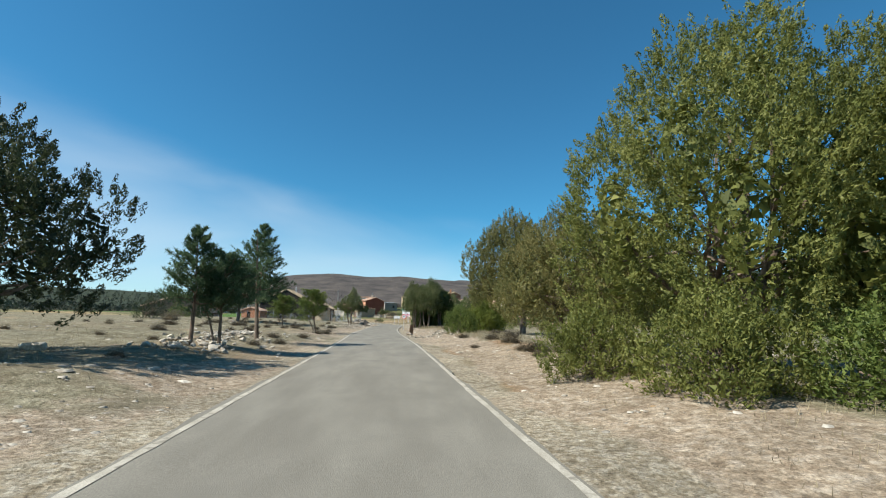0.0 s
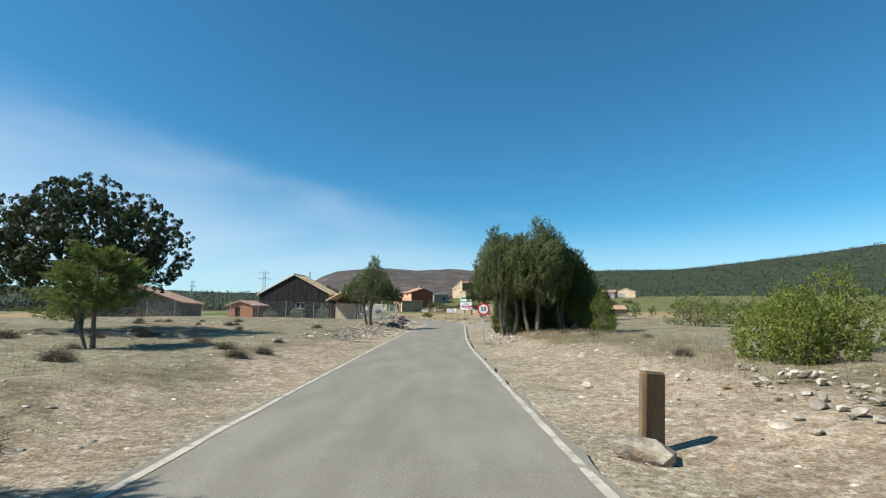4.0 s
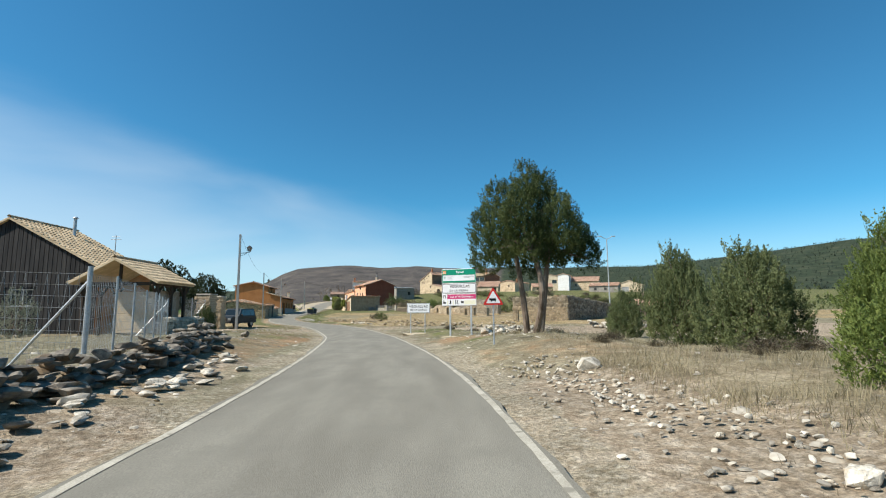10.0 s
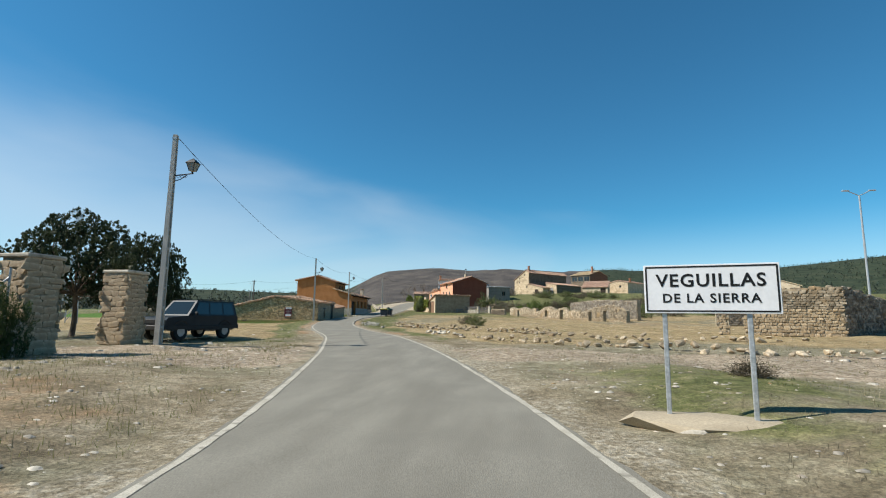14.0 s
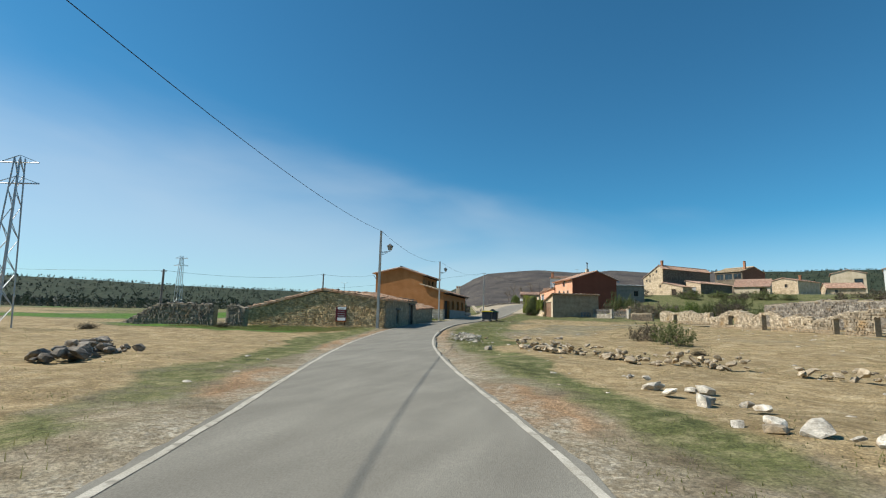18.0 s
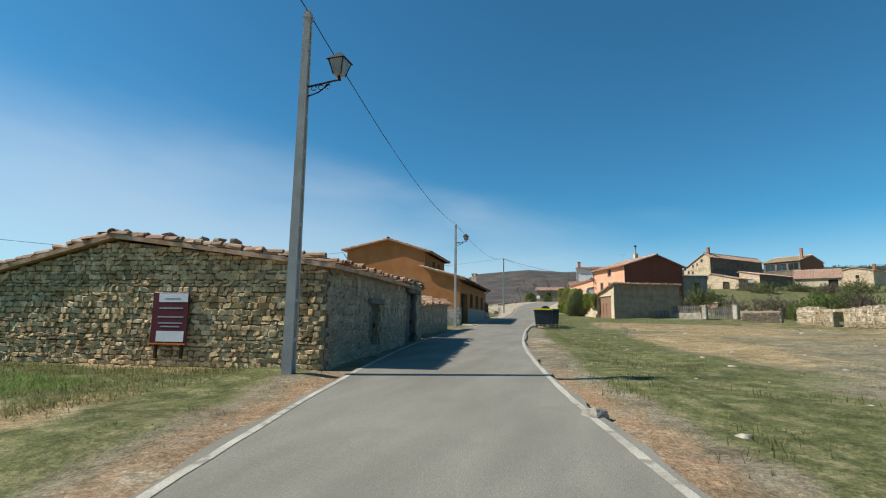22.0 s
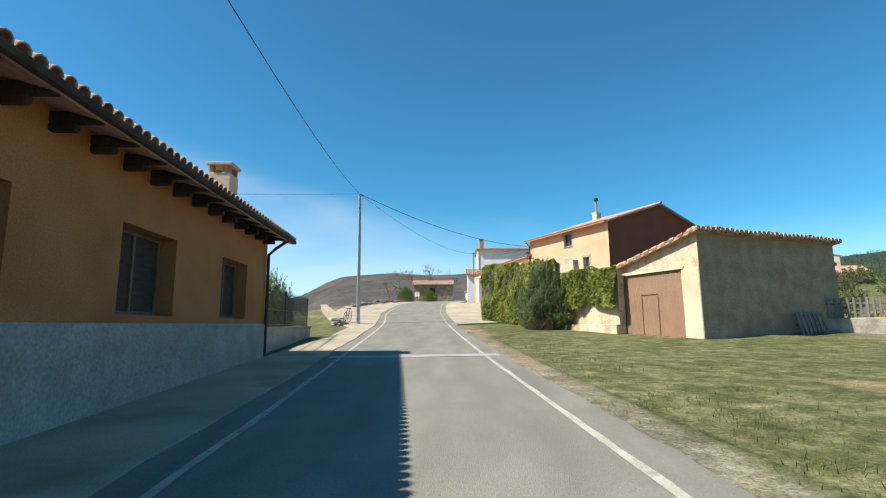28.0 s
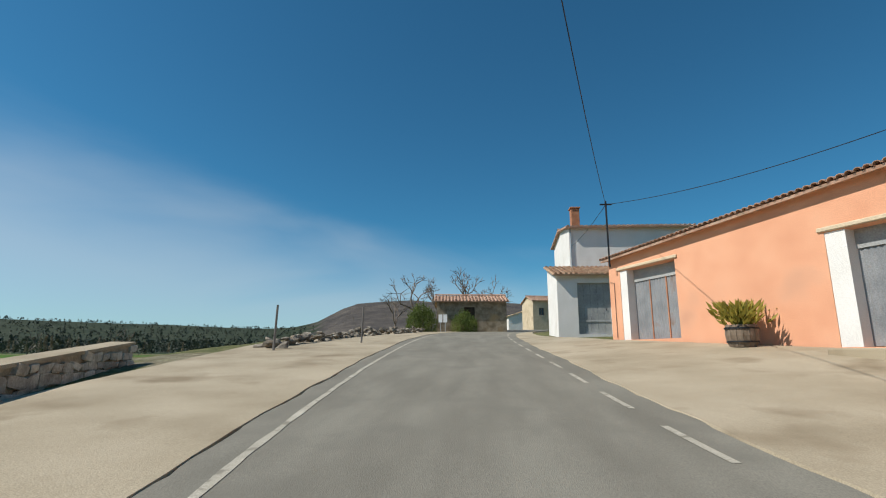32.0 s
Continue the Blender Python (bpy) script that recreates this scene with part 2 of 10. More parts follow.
M["cream_render"] = noise_mat("cream_render", [(0.5, 0.4, 0.27), (0.6, 0.49, 0.34), (0.66, 0.55, 0.4)], 0.7, 7, 0.93, 0.3, 30, stain=((0.4, 0.3, 0.19), 0.6, 0.55, 0.75))
M["grey_render"] = noise_mat("grey_render", [(0.24, 0.22, 0.19), (0.32, 0.29, 0.25)], 0.8, 7, 0.93, 0.35, 30, stain=((0.2, 0.17, 0.14), 0.9, 0.54, 0.72))
M["shed_render"] = noise_mat("shed_render", [(0.28, 0.2, 0.13), (0.345, 0.255, 0.17), (0.4, 0.305, 0.21)], 1.6, 10, 0.95, 0.5, 14, stain=((0.26, 0.185, 0.118), 0.7, 0.52, 0.75))
M["tile_old"] = noise_mat("tile_old", [(0.3, 0.17, 0.1), (0.4, 0.25, 0.16), (0.46, 0.33, 0.23)], 3, 7, 0.9, 0.4, 30, rand=0.3, stain=((0.42, 0.36, 0.25), 2.0, 0.56, 0.72))
M["tile_new"] = noise_mat("tile_new", [(0.34, 0.205, 0.14), (0.44, 0.28, 0.2), (0.5, 0.36, 0.27)], 2, 6, 0.85, 0.2, 30, rand=0.25, stain=((0.3, 0.24, 0.17), 1.4, 0.58, 0.76))
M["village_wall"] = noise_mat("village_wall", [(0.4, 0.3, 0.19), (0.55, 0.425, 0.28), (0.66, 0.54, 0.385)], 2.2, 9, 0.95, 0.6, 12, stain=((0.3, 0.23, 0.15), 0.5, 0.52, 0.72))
# village_wall darkened: shade is part of this colour
M["shaded_wall"] = noise_mat("shaded_wall", [(0.11, 0.085, 0.06), (0.19, 0.15, 0.105), (0.27, 0.22, 0.16)], 2.2, 9, 0.95, 0.6, 12, stain=((0.1, 0.08, 0.06), 0.5, 0.54, 0.72))
# dark-stained boards, deepened further for the shade of the overhang
M["dark_shaded_timber"] = noise_mat("dark_shaded_timber", [(0.012, 0.011, 0.011), (0.026, 0.024, 0.023), (0.045, 0.041, 0.038)], 3, 8, 0.8, 0.4, 30, stretch=(1, 1, 0.12))
M["barn_stone"] = noise_mat("barn_stone", [(0.27, 0.2, 0.12), (0.4, 0.31, 0.2), (0.5, 0.41, 0.28)], 3.5, 9, 0.95, 0.9, 14, rand=0.2, stain=((0.3, 0.26, 0.19), 1.6, 0.46, 0.66))
M["tile_pale"] = noise_mat("tile_pale", [(0.42, 0.32, 0.2), (0.55, 0.43, 0.28)], 2, 6, 0.85, 0.2, 30, rand=0.2)
M["wood_dark"] = noise_mat("wood_dark", [(0.035, 0.025, 0.018), (0.07, 0.05, 0.036)], 3, 8, 0.8, 0.4, 30, stretch=(1, 1, 0.15))
M["blind_brown"] = noise_mat("blind_brown", [(0.045, 0.03, 0.02), (0.075, 0.05, 0.034)], 3, 7, 0.7, 0.3, 40, stretch=(1, 1, 6))
M["old_plank"] = noise_mat("old_plank", [(0.07, 0.062, 0.05), (0.15, 0.132, 0.108), (0.24, 0.215, 0.18)], 3, 10, 0.95, 0.7, 26, stretch=(1, 1, 0.12), stain=((0.06, 0.05, 0.04), 1.2, 0.54, 0.72))
M["wood_grey"] = noise_mat("wood_grey", [(0.13, 0.12, 0.11), (0.24, 0.22, 0.2)], 4, 8, 0.9, 0.5, 30, stretch=(1, 1, 0.1))
M["wood_brown"] = noise_mat("wood_brown", [(0.16, 0.1, 0.06), (0.24, 0.16, 0.1)], 4, 8, 0.85, 0.4, 30, stretch=(1, 1, 0.15))
M["brown_metal"] = noise_mat("brown_metal", [(0.24, 0.14, 0.085), (0.28, 0.17, 0.105)], 1.2, 6, 0.55, 0.05, 20)
M["grey_metal"] = noise_mat("grey_metal", [(0.2, 0.21, 0.22), (0.28, 0.29, 0.3)], 1.5, 6, 0.5, 0.05, 30, stain=((0.2, 0.12, 0.08), 1.5, 0.62, 0.78))
M["galvanised"] = noise_mat("galvanised", [(0.4, 0.42, 0.43), (0.52, 0.54, 0.55)], 8, 5, 0.45, 0.02, 30, metal=0.5)
M["black_iron"] = noise_mat("black_iron", [(0.012, 0.012, 0.013), (0.025, 0.025, 0.027)], 5, 5, 0.5, 0.1, 40)
M["cable"] = noise_mat("cable", [(0.015, 0.015, 0.017), (0.02, 0.02, 0.022)], 5, 3, 0.6, 0.0, 20)
M["sign_white"] = noise_mat("sign_white", [(0.72, 0.72, 0.72), (0.8, 0.8, 0.8)], 2, 5, 0.45, 0.0, 20)
M["sign_red"] = noise_mat("sign_red", [(0.5, 0.02, 0.02), (0.58, 0.03, 0.025)], 2, 5, 0.45, 0.0, 20)
M["sign_green"] = noise_mat("sign_green", [(0.0, 0.22, 0.13), (0.0, 0.26, 0.155)], 2, 5, 0.45, 0.0, 20)
M["sign_black"] = noise_mat("sign_black", [(0.008, 0.008, 0.008), (0.014, 0.014, 0.014)], 2, 5, 0.5, 0.0, 20)
M["sign_magenta"] = noise_mat("sign_magenta", [(0.5, 0.03, 0.13), (0.6, 0.05, 0.18)], 2, 5, 0.45, 0.0, 20)
M["sign_orange"] = noise_mat("sign_orange", [(0.75, 0.2, 0.03), (0.8, 0.24, 0.04)], 2, 5, 0.45, 0.0, 20)
M["sign_cream"] = noise_mat("sign_cream", [(0.7, 0.68, 0.5), (0.78, 0.76, 0.6)], 2, 5, 0.45, 0.0, 20)
M["sign_maroon"] = noise_mat("sign_maroon", [(0.1, 0.014, 0.02), (0.13, 0.02, 0.028)], 2, 5, 0.5, 0.0, 20)
M["sign_grey"] = noise_mat("sign_grey", [(0.3, 0.31, 0.32), (0.36, 0.37, 0.38)], 2, 5, 0.5, 0.0, 20)
M["bin_grey"] = noise_mat("bin_grey", [(0.014, 0.022, 0.032), (0.024, 0.035, 0.048)], 2, 6, 0.5, 0.1, 60, spec=0.4)
M["bin_yellow"] = noise_mat("bin_yellow", [(0.62, 0.52, 0.01), (0.7, 0.6, 0.02)], 2, 6, 0.5, 0.05, 60)
M["bin_green"] = noise_mat("bin_green", [(0.015, 0.09, 0.04), (0.02, 0.12, 0.055)], 2, 6, 0.5, 0.05, 60)
M["bin_blue"] = noise_mat("bin_blue", [(0.02, 0.16, 0.3), (0.03, 0.2, 0.36)], 2, 6, 0.5, 0.05, 60)
M["rubber"] = noise_mat("rubber", [(0.015, 0.015, 0.015), (0.03, 0.03, 0.03)], 6, 5, 0.85, 0.2, 40)
M["car_paint"] = noise_mat("car_paint", [(0.012, 0.018, 0.024), (0.022, 0.03, 0.036)], 2, 7, 0.35, 0.0, 20, spec=0.2)
M["car_trim"] = noise_mat("car_trim", [(0.02, 0.02, 0.02), (0.035, 0.033, 0.03)], 3, 5, 0.6, 0.1, 30)
M["lamp_red"] = noise_mat("lamp_red", [(0.3, 0.01, 0.01), (0.36, 0.02, 0.02)], 3, 3, 0.2, 0.0, 30)
M["rim"] = noise_mat("rim", [(0.3, 0.3, 0.3), (0.42, 0.42, 0.42)], 3, 3, 0.4, 0.0, 30, metal=0.6)
M["glass"] = glass_mat("glass")
M["car_glass"] = glass_mat("car_glass", (0.012, 0.016, 0.018))
M["lamp_glass"] = glass_mat("lamp_glass", (0.3, 0.3, 0.28))
M["dark_inside"] = noise_mat("dark_inside", [(0.012, 0.011, 0.01), (0.02, 0.018, 0.016)], 2, 4, 0.95, 0.0, 20)
M["bark"] = noise_mat("bark", [(0.09, 0.065, 0.045), (0.18, 0.135, 0.1), (0.25, 0.2, 0.155)], 5, 8, 0.95, 0.9, 20, stretch=(1, 1, 0.2))
M["twig"] = noise_mat("twig", [(0.13, 0.1, 0.08), (0.22, 0.18, 0.145)], 5, 6, 0.95, 0.3, 20)
M["juniper"] = leaf_mat("juniper", [(0.065, 0.086, 0.032), (0.142, 0.17, 0.068), (0.25, 0.268, 0.118)])
M["juniper_dark"] = leaf_mat("juniper_dark", [(0.03, 0.048, 0.016), (0.07, 0.098, 0.03), (0.145, 0.165, 0.05)])
M["juniper_brown"] = leaf_mat("juniper_brown", [(0.075, 0.086, 0.028), (0.175, 0.172, 0.057), (0.31, 0.262, 0.1)])
M["tree_bright"] = leaf_mat("tree_bright", [(0.082, 0.1, 0.024), (0.178, 0.198, 0.048), (0.31, 0.312, 0.098)], 0.38)
M["pine"] = leaf_mat("pine", [(0.046, 0.083, 0.037), (0.092, 0.147, 0.070), (0.147, 0.202, 0.101)])
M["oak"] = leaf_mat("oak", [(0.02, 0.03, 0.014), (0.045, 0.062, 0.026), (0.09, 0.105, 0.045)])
M["ivy"] = leaf_mat("ivy", [(0.085, 0.115, 0.018), (0.215, 0.245, 0.045), (0.4, 0.4, 0.11)])
M["ivy"].node_tree.nodes["Principled BSDF"].inputs["Roughness"].default_value = 0.42
M["bush_green"] = leaf_mat("bush_green", [(0.066, 0.096, 0.021), (0.145, 0.192, 0.046), (0.25, 0.285, 0.08)], 0.38)
M["bush_bright"] = leaf_mat("bush_bright", [(0.085, 0.115, 0.02), (0.175, 0.215, 0.04), (0.29, 0.31, 0.075)], 0.4)
M["scrub_green"] = leaf_mat("scrub_green", [(0.075, 0.09, 0.032), (0.135, 0.155, 0.055), (0.22, 0.23, 0.1)], 0.4)
M["scrub_grey"] = leaf_mat("scrub_grey", [(0.06, 0.048, 0.03), (0.105, 0.086, 0.055), (0.17, 0.142, 0.095)], 0.2)
M["far_wood"] = leaf_mat("far_wood", [(0.03, 0.04, 0.028), (0.05, 0.063, 0.044), (0.08, 0.09, 0.06)], 0.2)
M["silver_leaf"] = leaf_mat("silver_leaf", [(0.13, 0.14, 0.09), (0.24, 0.25, 0.18), (0.36, 0.36, 0.28)])
M["bush_dry"] = leaf_mat("bush_dry", [(0.11, 0.09, 0.06), (0.2, 0.165, 0.11), (0.31, 0.265, 0.18)])
M["straw"] = leaf_mat("straw", [(0.21, 0.175, 0.105), (0.32, 0.27, 0.165), (0.43, 0.37, 0.24)], 0.3)
M["grass"] = leaf_mat("grass", [(0.095, 0.11, 0.03), (0.16, 0.165, 0.055), (0.25, 0.225, 0.1)], 0.5)
M["yellow_green"] = leaf_mat("yellow_green", [(0.2, 0.19, 0.035), (0.36, 0.32, 0.06), (0.5, 0.42, 0.1)], 0.35)
M["yellow_flower"] = leaf_mat("yellow_flower", [(0.5, 0.4, 0.02), (0.65, 0.55, 0.04), (0.75, 0.65, 0.08)], 0.2)
M["barrel_wood"] = noise_mat("barrel_wood", [(0.16, 0.12, 0.085), (0.26, 0.2, 0.15)], 4, 7, 0.85, 0.4, 30, stretch=(1, 1, 0.2))
M["brick_dark"] = noise_mat("brick_dark", [(0.15, 0.075, 0.045), (0.22, 0.115, 0.07), (0.28, 0.16, 0.1)], 2.5, 8, 0.95, 0.5, 18)
M["brick"] = noise_mat("brick", [(0.3, 0.13, 0.07), (0.42, 0.2, 0.11)], 3, 6, 0.9, 0.4, 30, rand=0.2)
M["corrugated_grey"] = noise_mat("corrugated_grey", [(0.3, 0.31, 0.31), (0.4, 0.41, 0.4)], 1.5, 6, 0.7, 0.1, 20)


# ---------------------------------------------------------------- mesh helpers
class Mesh:
    """Collects vertices and faces; done() makes one mesh of them."""

    def __init__(self):
        self.v, self.f = [], []

    def add(self, verts, faces, m=None):
        o = len(self.v)
        self.v.extend([tuple(m @ Vector(p)) for p in verts] if m else [tuple(p) for p in verts])
        self.f.extend([tuple(i + o for i in q) for q in faces])
        return self

    def box(self, c, s, bevel=0.0, m=None):
        """A box by its centre and full sizes, edges chamfered by bevel."""
        x, y, z = s[0] / 2, s[1] / 2, s[2] / 2
        b = min(bevel, x * 0.9, y * 0.9, z * 0.9)
        if b <= 0:
            vs = [(c[0] + i * x, c[1] + j * y, c[2] + k * z) for i in (-1, 1) for j in (-1, 1) for k in (-1, 1)]
            return self.add(vs, [(0, 1, 3, 2), (4, 6, 7, 5), (0, 4, 5, 1), (2, 3, 7, 6), (0, 2, 6, 4), (1, 5, 7, 3)], m)
        vs, ids = [], {}
        for i in (-1, 1):
            for j in (-1, 1):
                for k in (-1, 1):
                    for a in range(3):
                        p = [i * (x - b), j * (y - b), k * (z - b)]
                        p[a] = (i * x, j * y, k * z)[a]
                        ids[i, j, k, a] = len(vs)
                        vs.append((c[0] + p[0], c[1] + p[1], c[2] + p[2]))
        fs = []
        for a in range(3):
            u, w = (a + 1) % 3, (a + 2) % 3
            for s1 in (-1, 1):
                q = []
                for su, sw in ((-1, -1), (1, -1), (1, 1), (-1, 1)):
                    k = [0, 0, 0]
                    k[a], k[u], k[w] = s1, su, sw
                    q.append(ids[(*k, a)])
                fs.append(tuple(q if s1 > 0 else reversed(q)))
                for s2 in (-1, 1):
                    k1, k2 = [0, 0, 0], [0, 0, 0]
                    k1[a] = k2[a] = s1
                    k1[u] = k2[u] = s2
                    k1[w], k2[w] = -1, 1
                    q = [ids[(*k1, a)], ids[(*k2, a)], ids[(*k2, u)], ids[(*k1, u)]]
                    fs.append(tuple(reversed(q)) if s1 * s2 < 0 else tuple(q))
        for i in (-1, 1):
            for j in (-1, 1):
                for k in (-1, 1):
                    q = [ids[i, j, k, 0], ids[i, j, k, 1], ids[i, j, k, 2]]
                    fs.append(tuple(q if i * j * k > 0 else reversed(q)))
        return self.add(vs, fs, m)

    def tube(self, pts, radii, n=8, caps=True):
        """A tapered tube along points."""
        pts = [Vector(p) for p in pts]
        rings = []
        for i, p in enumerate(pts):
            d = (pts[min(i + 1, len(pts) - 1)] - pts[max(i - 1, 0)]).normalized()
            a = d.orthogonal().normalized() if i == 0 else (rings_a - d * rings_a.dot(d)).normalized()
            rings_a = a
            b = d.cross(a)
            r = radii[i] if isinstance(radii, (list, tuple)) else radii
            rings.append([p + (a * math.cos(6.28318 * k / n) + b * math.sin(6.28318 * k / n)) * r for k in range(n)])
        vs = [q for r in rings for q in r]
        fs = [(i * n + k, i * n + (k + 1) % n, (i + 1) * n + (k + 1) % n, (i + 1) * n + k) for i in range(len(pts) - 1) for k in range(n)]
        if caps:
            fs += [tuple(reversed(range(n))), tuple(range((len(pts) - 1) * n, len(pts) * n))]
        return self.add(vs, fs)

    def prism(self, poly, axis, a, b, m=None):
        """A polygon of (u, w) pairs drawn out along an axis from a to b; u, w are the other two axes in order."""
        def put(p, t):
            q = list(p)
            q.insert(axis, t)
            return tuple(q)
        n = len(poly)
        vs = [put(p, a) for p in poly] + [put(p, b) for p in poly]
        fs = [tuple(range(n)), tuple(reversed(range(n, 2 * n)))]
        fs += [(i, n + i, n + (i + 1) % n, (i + 1) % n) for i in range(n)]
        return self.add(vs, fs, m)

    def done(self, name):
        me = bpy.data.meshes.new(name)
        me.from_pydata(self.v, [], self.f)
        me.update()
        return me


def fix_normals(me):
    bm = bmesh.new()
    bm.from_mesh(me)
    bmesh.ops.recalc_face_normals(bm, faces=bm.faces)
    bm.to_mesh(me)
    bm.free()
    return me


def part(name, mb, material, parent, label="", fix=True, smooth=False):
    """Links collected geometry as ONE mesh object under a thing or a part."""
    me = mb.done(name) if isinstance(mb, Mesh) else mb
    if fix and len(me.polygons) < 60000:
        fix_normals(me)
    if material is not None and not me.materials:
        me.materials.append(M[material])
    if smooth:
        me.polygons.foreach_set("use_smooth", [True] * len(me.polygons))
    ob = new(name, me)
    ob.parent = parent
    if label:
        ob["label"] = label
    return ob


def thing(name, m, label, category, group="", kind=""):
    """An Empty at a thing's base, which its parts hang under."""
    ob = new(name)
    ob.empty_display_size = 0.2
    ob.matrix_world = m
    return tagged(ob, label, category, group, kind)


def solo(name, mb, material, label, category, group="", kind="", m=None, smooth=False):
    """A thing of one mesh."""
    ob = part(name, mb, material, None, smooth=smooth)
    if m is not None:
        ob.matrix_world = m
    return tagged(ob, label, category, group, kind)


def smooth01(a, b, x):
    t = np.clip((np.asarray(x, float) - a) / (b - a), 0, 1)
    return t * t * (3 - 2 * t)


_rng = np.random.default_rng(abs(int(7)))
_lat = _rng.random((256, 256))


def vnoise(x, y):
    """Smooth value noise, 0 to 1, on arrays."""
    x, y = np.asarray(x, float), np.asarray(y, float)
    xi, yi = np.floor(x).astype(int), np.floor(y).astype(int)
    fx, fy = x - xi, y - yi
    fx, fy = fx * fx * (3 - 2 * fx), fy * fy * (3 - 2 * fy)
    a, b = _lat[xi % 256, yi % 256], _lat[(xi + 1) % 256, yi % 256]
    c, d = _lat[xi % 256, (yi + 1) % 256], _lat[(xi + 1) % 256, (yi + 1) % 256]
    return (a * (1 - fx) + b * fx) * (1 - fy) + (c * (1 - fx) + d * fx) * fy


# ---------------------------------------------------------------- the lie of the land
# road: y, x of the middle, height
ROAD = np.array([
    (-400, 20.0, -0.9), (-120, 5.2, -0.6), (-70, 2.7, -0.45), (-46, 1.55, -0.38), (-26, 0.85, -0.18), (-8, -0.15, -0.06), (10, -0.6, -0.02), (18, -0.5, 0.1),
    (35, -0.1, 0.27), (44, -0.15, 0.39), (52, -0.8, 0.39), (62, -2.1, 0.33), (68, -3.0, 0.31), (79, -6.1, 0.48), (90, -10.0, 0.57),
    (98, -13.9, 0.57), (105, -17.0, 0.66), (111.5, -19.5, 0.73), (120.5, -22.3, 0.97), (130, -24.4, 1.27), (140, -25.8, 1.5), (150, -27.0, 1.66),
    (162, -28.0, 1.96), (171, -28.9, 2.34), (180, -29.7, 2.77), (188, -30.4, 3.23), (195, -31.1, 3.75), (200, -31.7, 4.15), (209, -32.1, 4.9),
    (218, -32.4, 5.6), (228, -32.2, 6.3), (240, -30.0, 7.0), (255, -25.0, 7.9), (275, -14.0, 8.8), (300, 4.0, 9.4), (340, 40.0, 9.6), (500, 200.0, 9.8)])
HALF = 2.1
# edge lines: y, distance left and right of the middle
LINES = np.array([(-60, 2.06, 1.96), (0, 2.02, 1.95), (60, 2.02, 1.96), (90, 1.98, 1.92), (150, 1.96, 1.9), (185, 2.0, 1.9), (190, 2.08, 1.92), (198, 2.4, 2.15), (206, 2.5, 2.35), (220, 2.5, 2.4)])


def line_off(side, y):
    return side * float(np.interp(y, LINES[:, 0], LINES[:, 1 if side < 0 else 2]))



# the same, rounded off over a dozen metres
_ry = np.arange(-400.0, 501.0)
_win = np.hanning(15)[1:-1] / np.hanning(15).sum()
_rx, _rz = [np.convolve(np.pad(np.interp(_ry, ROAD[:, 0], ROAD[:, k]), 6, "reflect", reflect_type="odd"), _win, "valid") for k in (1, 2)]


def road_x(y):
    return np.interp(y, _ry, _rx)


def road_z(y):
    return np.interp(y, _ry, _rz)


def off_road(x, y):
    """Signed distance from the middle of the road, right positive."""
    sl = (road_x(np.asarray(y) + 1.0) - road_x(np.asarray(y) - 1.0)) / 2.0
    return (np.asarray(x) - road_x(y)) / np.sqrt(1 + sl * sl)


# skyline: bearing (left positive), elevation in degrees
SKYLINE = np.array([(-180, 3.0), (-90, 6.0), (-60, 6.3), (-45, 6.1), (-36, 5.5), (-28, 4.9), (-20, 4.9), (-12, 5.1), (-5, 5.5), (2, 5.6), (8, 5.7), (12, 5.6), (13.6, 5.4), (15.0, 4.9), (18.0, 3.0),
                    (21, 2.6), (30, 2.7), (45, 2.8), (60, 3.0), (90, 2.8), (135, 3.2), (180, 3.0)])


def ground_z(x, y, fine=True):
    x, y = np.asarray(x, float), np.asarray(y, float)
    d = off_road(x, y)
    ad = np.abs(d)
    rz = road_z(np.clip(y, -400, 320))
    z = rz.copy()
    # the land to the left stays low while the road climbs
    low = np.minimum(rz, 2.6 + 0.006 * np.clip(y - 170, 0, 400))
    z = z + (low - rz) * smooth01(-9, -24, d) * smooth01(175, 200, y)
    # the village hill to the right
    z = z + 2.9 * smooth01(182, 246, y) * smooth01(6, 32, d) + 0.5 * smooth01(30, 80, d) * smooth01(120, 260, y)
    # banks beside the road in the open country
    z = z + 0.38 * smooth01(2.7, 6.5, ad) * smooth01(82, 62, y) + 0.25 * smooth01(-9, -18, d) * smooth01(60, 40, y)
    # a low mound under the tree by the cattle sign, and the hollow beside it
    z = z + 0.34 * smooth01(2.3, 3.6, d) * np.exp(-((x - 4.3) / 3.2) ** 2 - ((y - 53.3) / 4.0) ** 2) - 0.5 * smooth01(6.5, 11.5, d) * smooth01(47, 55, y) * smooth01(82, 68, y)
    # gentle swells
    z = z + (vnoise(x / 23 + 3, y / 23) - 0.5) * 0.9 * smooth01(9, 40, ad)
    # verge: falls away a little beside the asphalt
    edge = smooth01(HALF + 0.15, HALF + 0.5, ad)
    z = z - 0.07
    if fine:
        rough = 1.0 - 0.85 * smooth01(140, 170, y) * (1 - smooth01(8, 14, ad))
        z = z + edge * rough * ((vnoise(x / 1.9, y / 1.9) - 0.4) * 0.16 + (vnoise(x / 0.7 + 9, y / 0.7) - 0.4) * 0.07)
    # the far hills
    ex, ey = x + 10, y - 100
    r = np.hypot(ex, ey)
    brg = np.degrees(np.arctan2(-ex, ey))
    el = np.interp(brg, SKYLINE[:, 0], SKYLINE[:, 1])
    top = 1650 * np.tan(np.radians(el)) * (1 + 0.025 * (vnoise(brg / 1.3 + 40, r / 900) - 0.5) + 0.05 * (vnoise(brg / 4.0, r / 700 + 5) - 0.5))
    z = z + (top - rz) * smooth01(420, 1650, r) ** 1.25
    return z


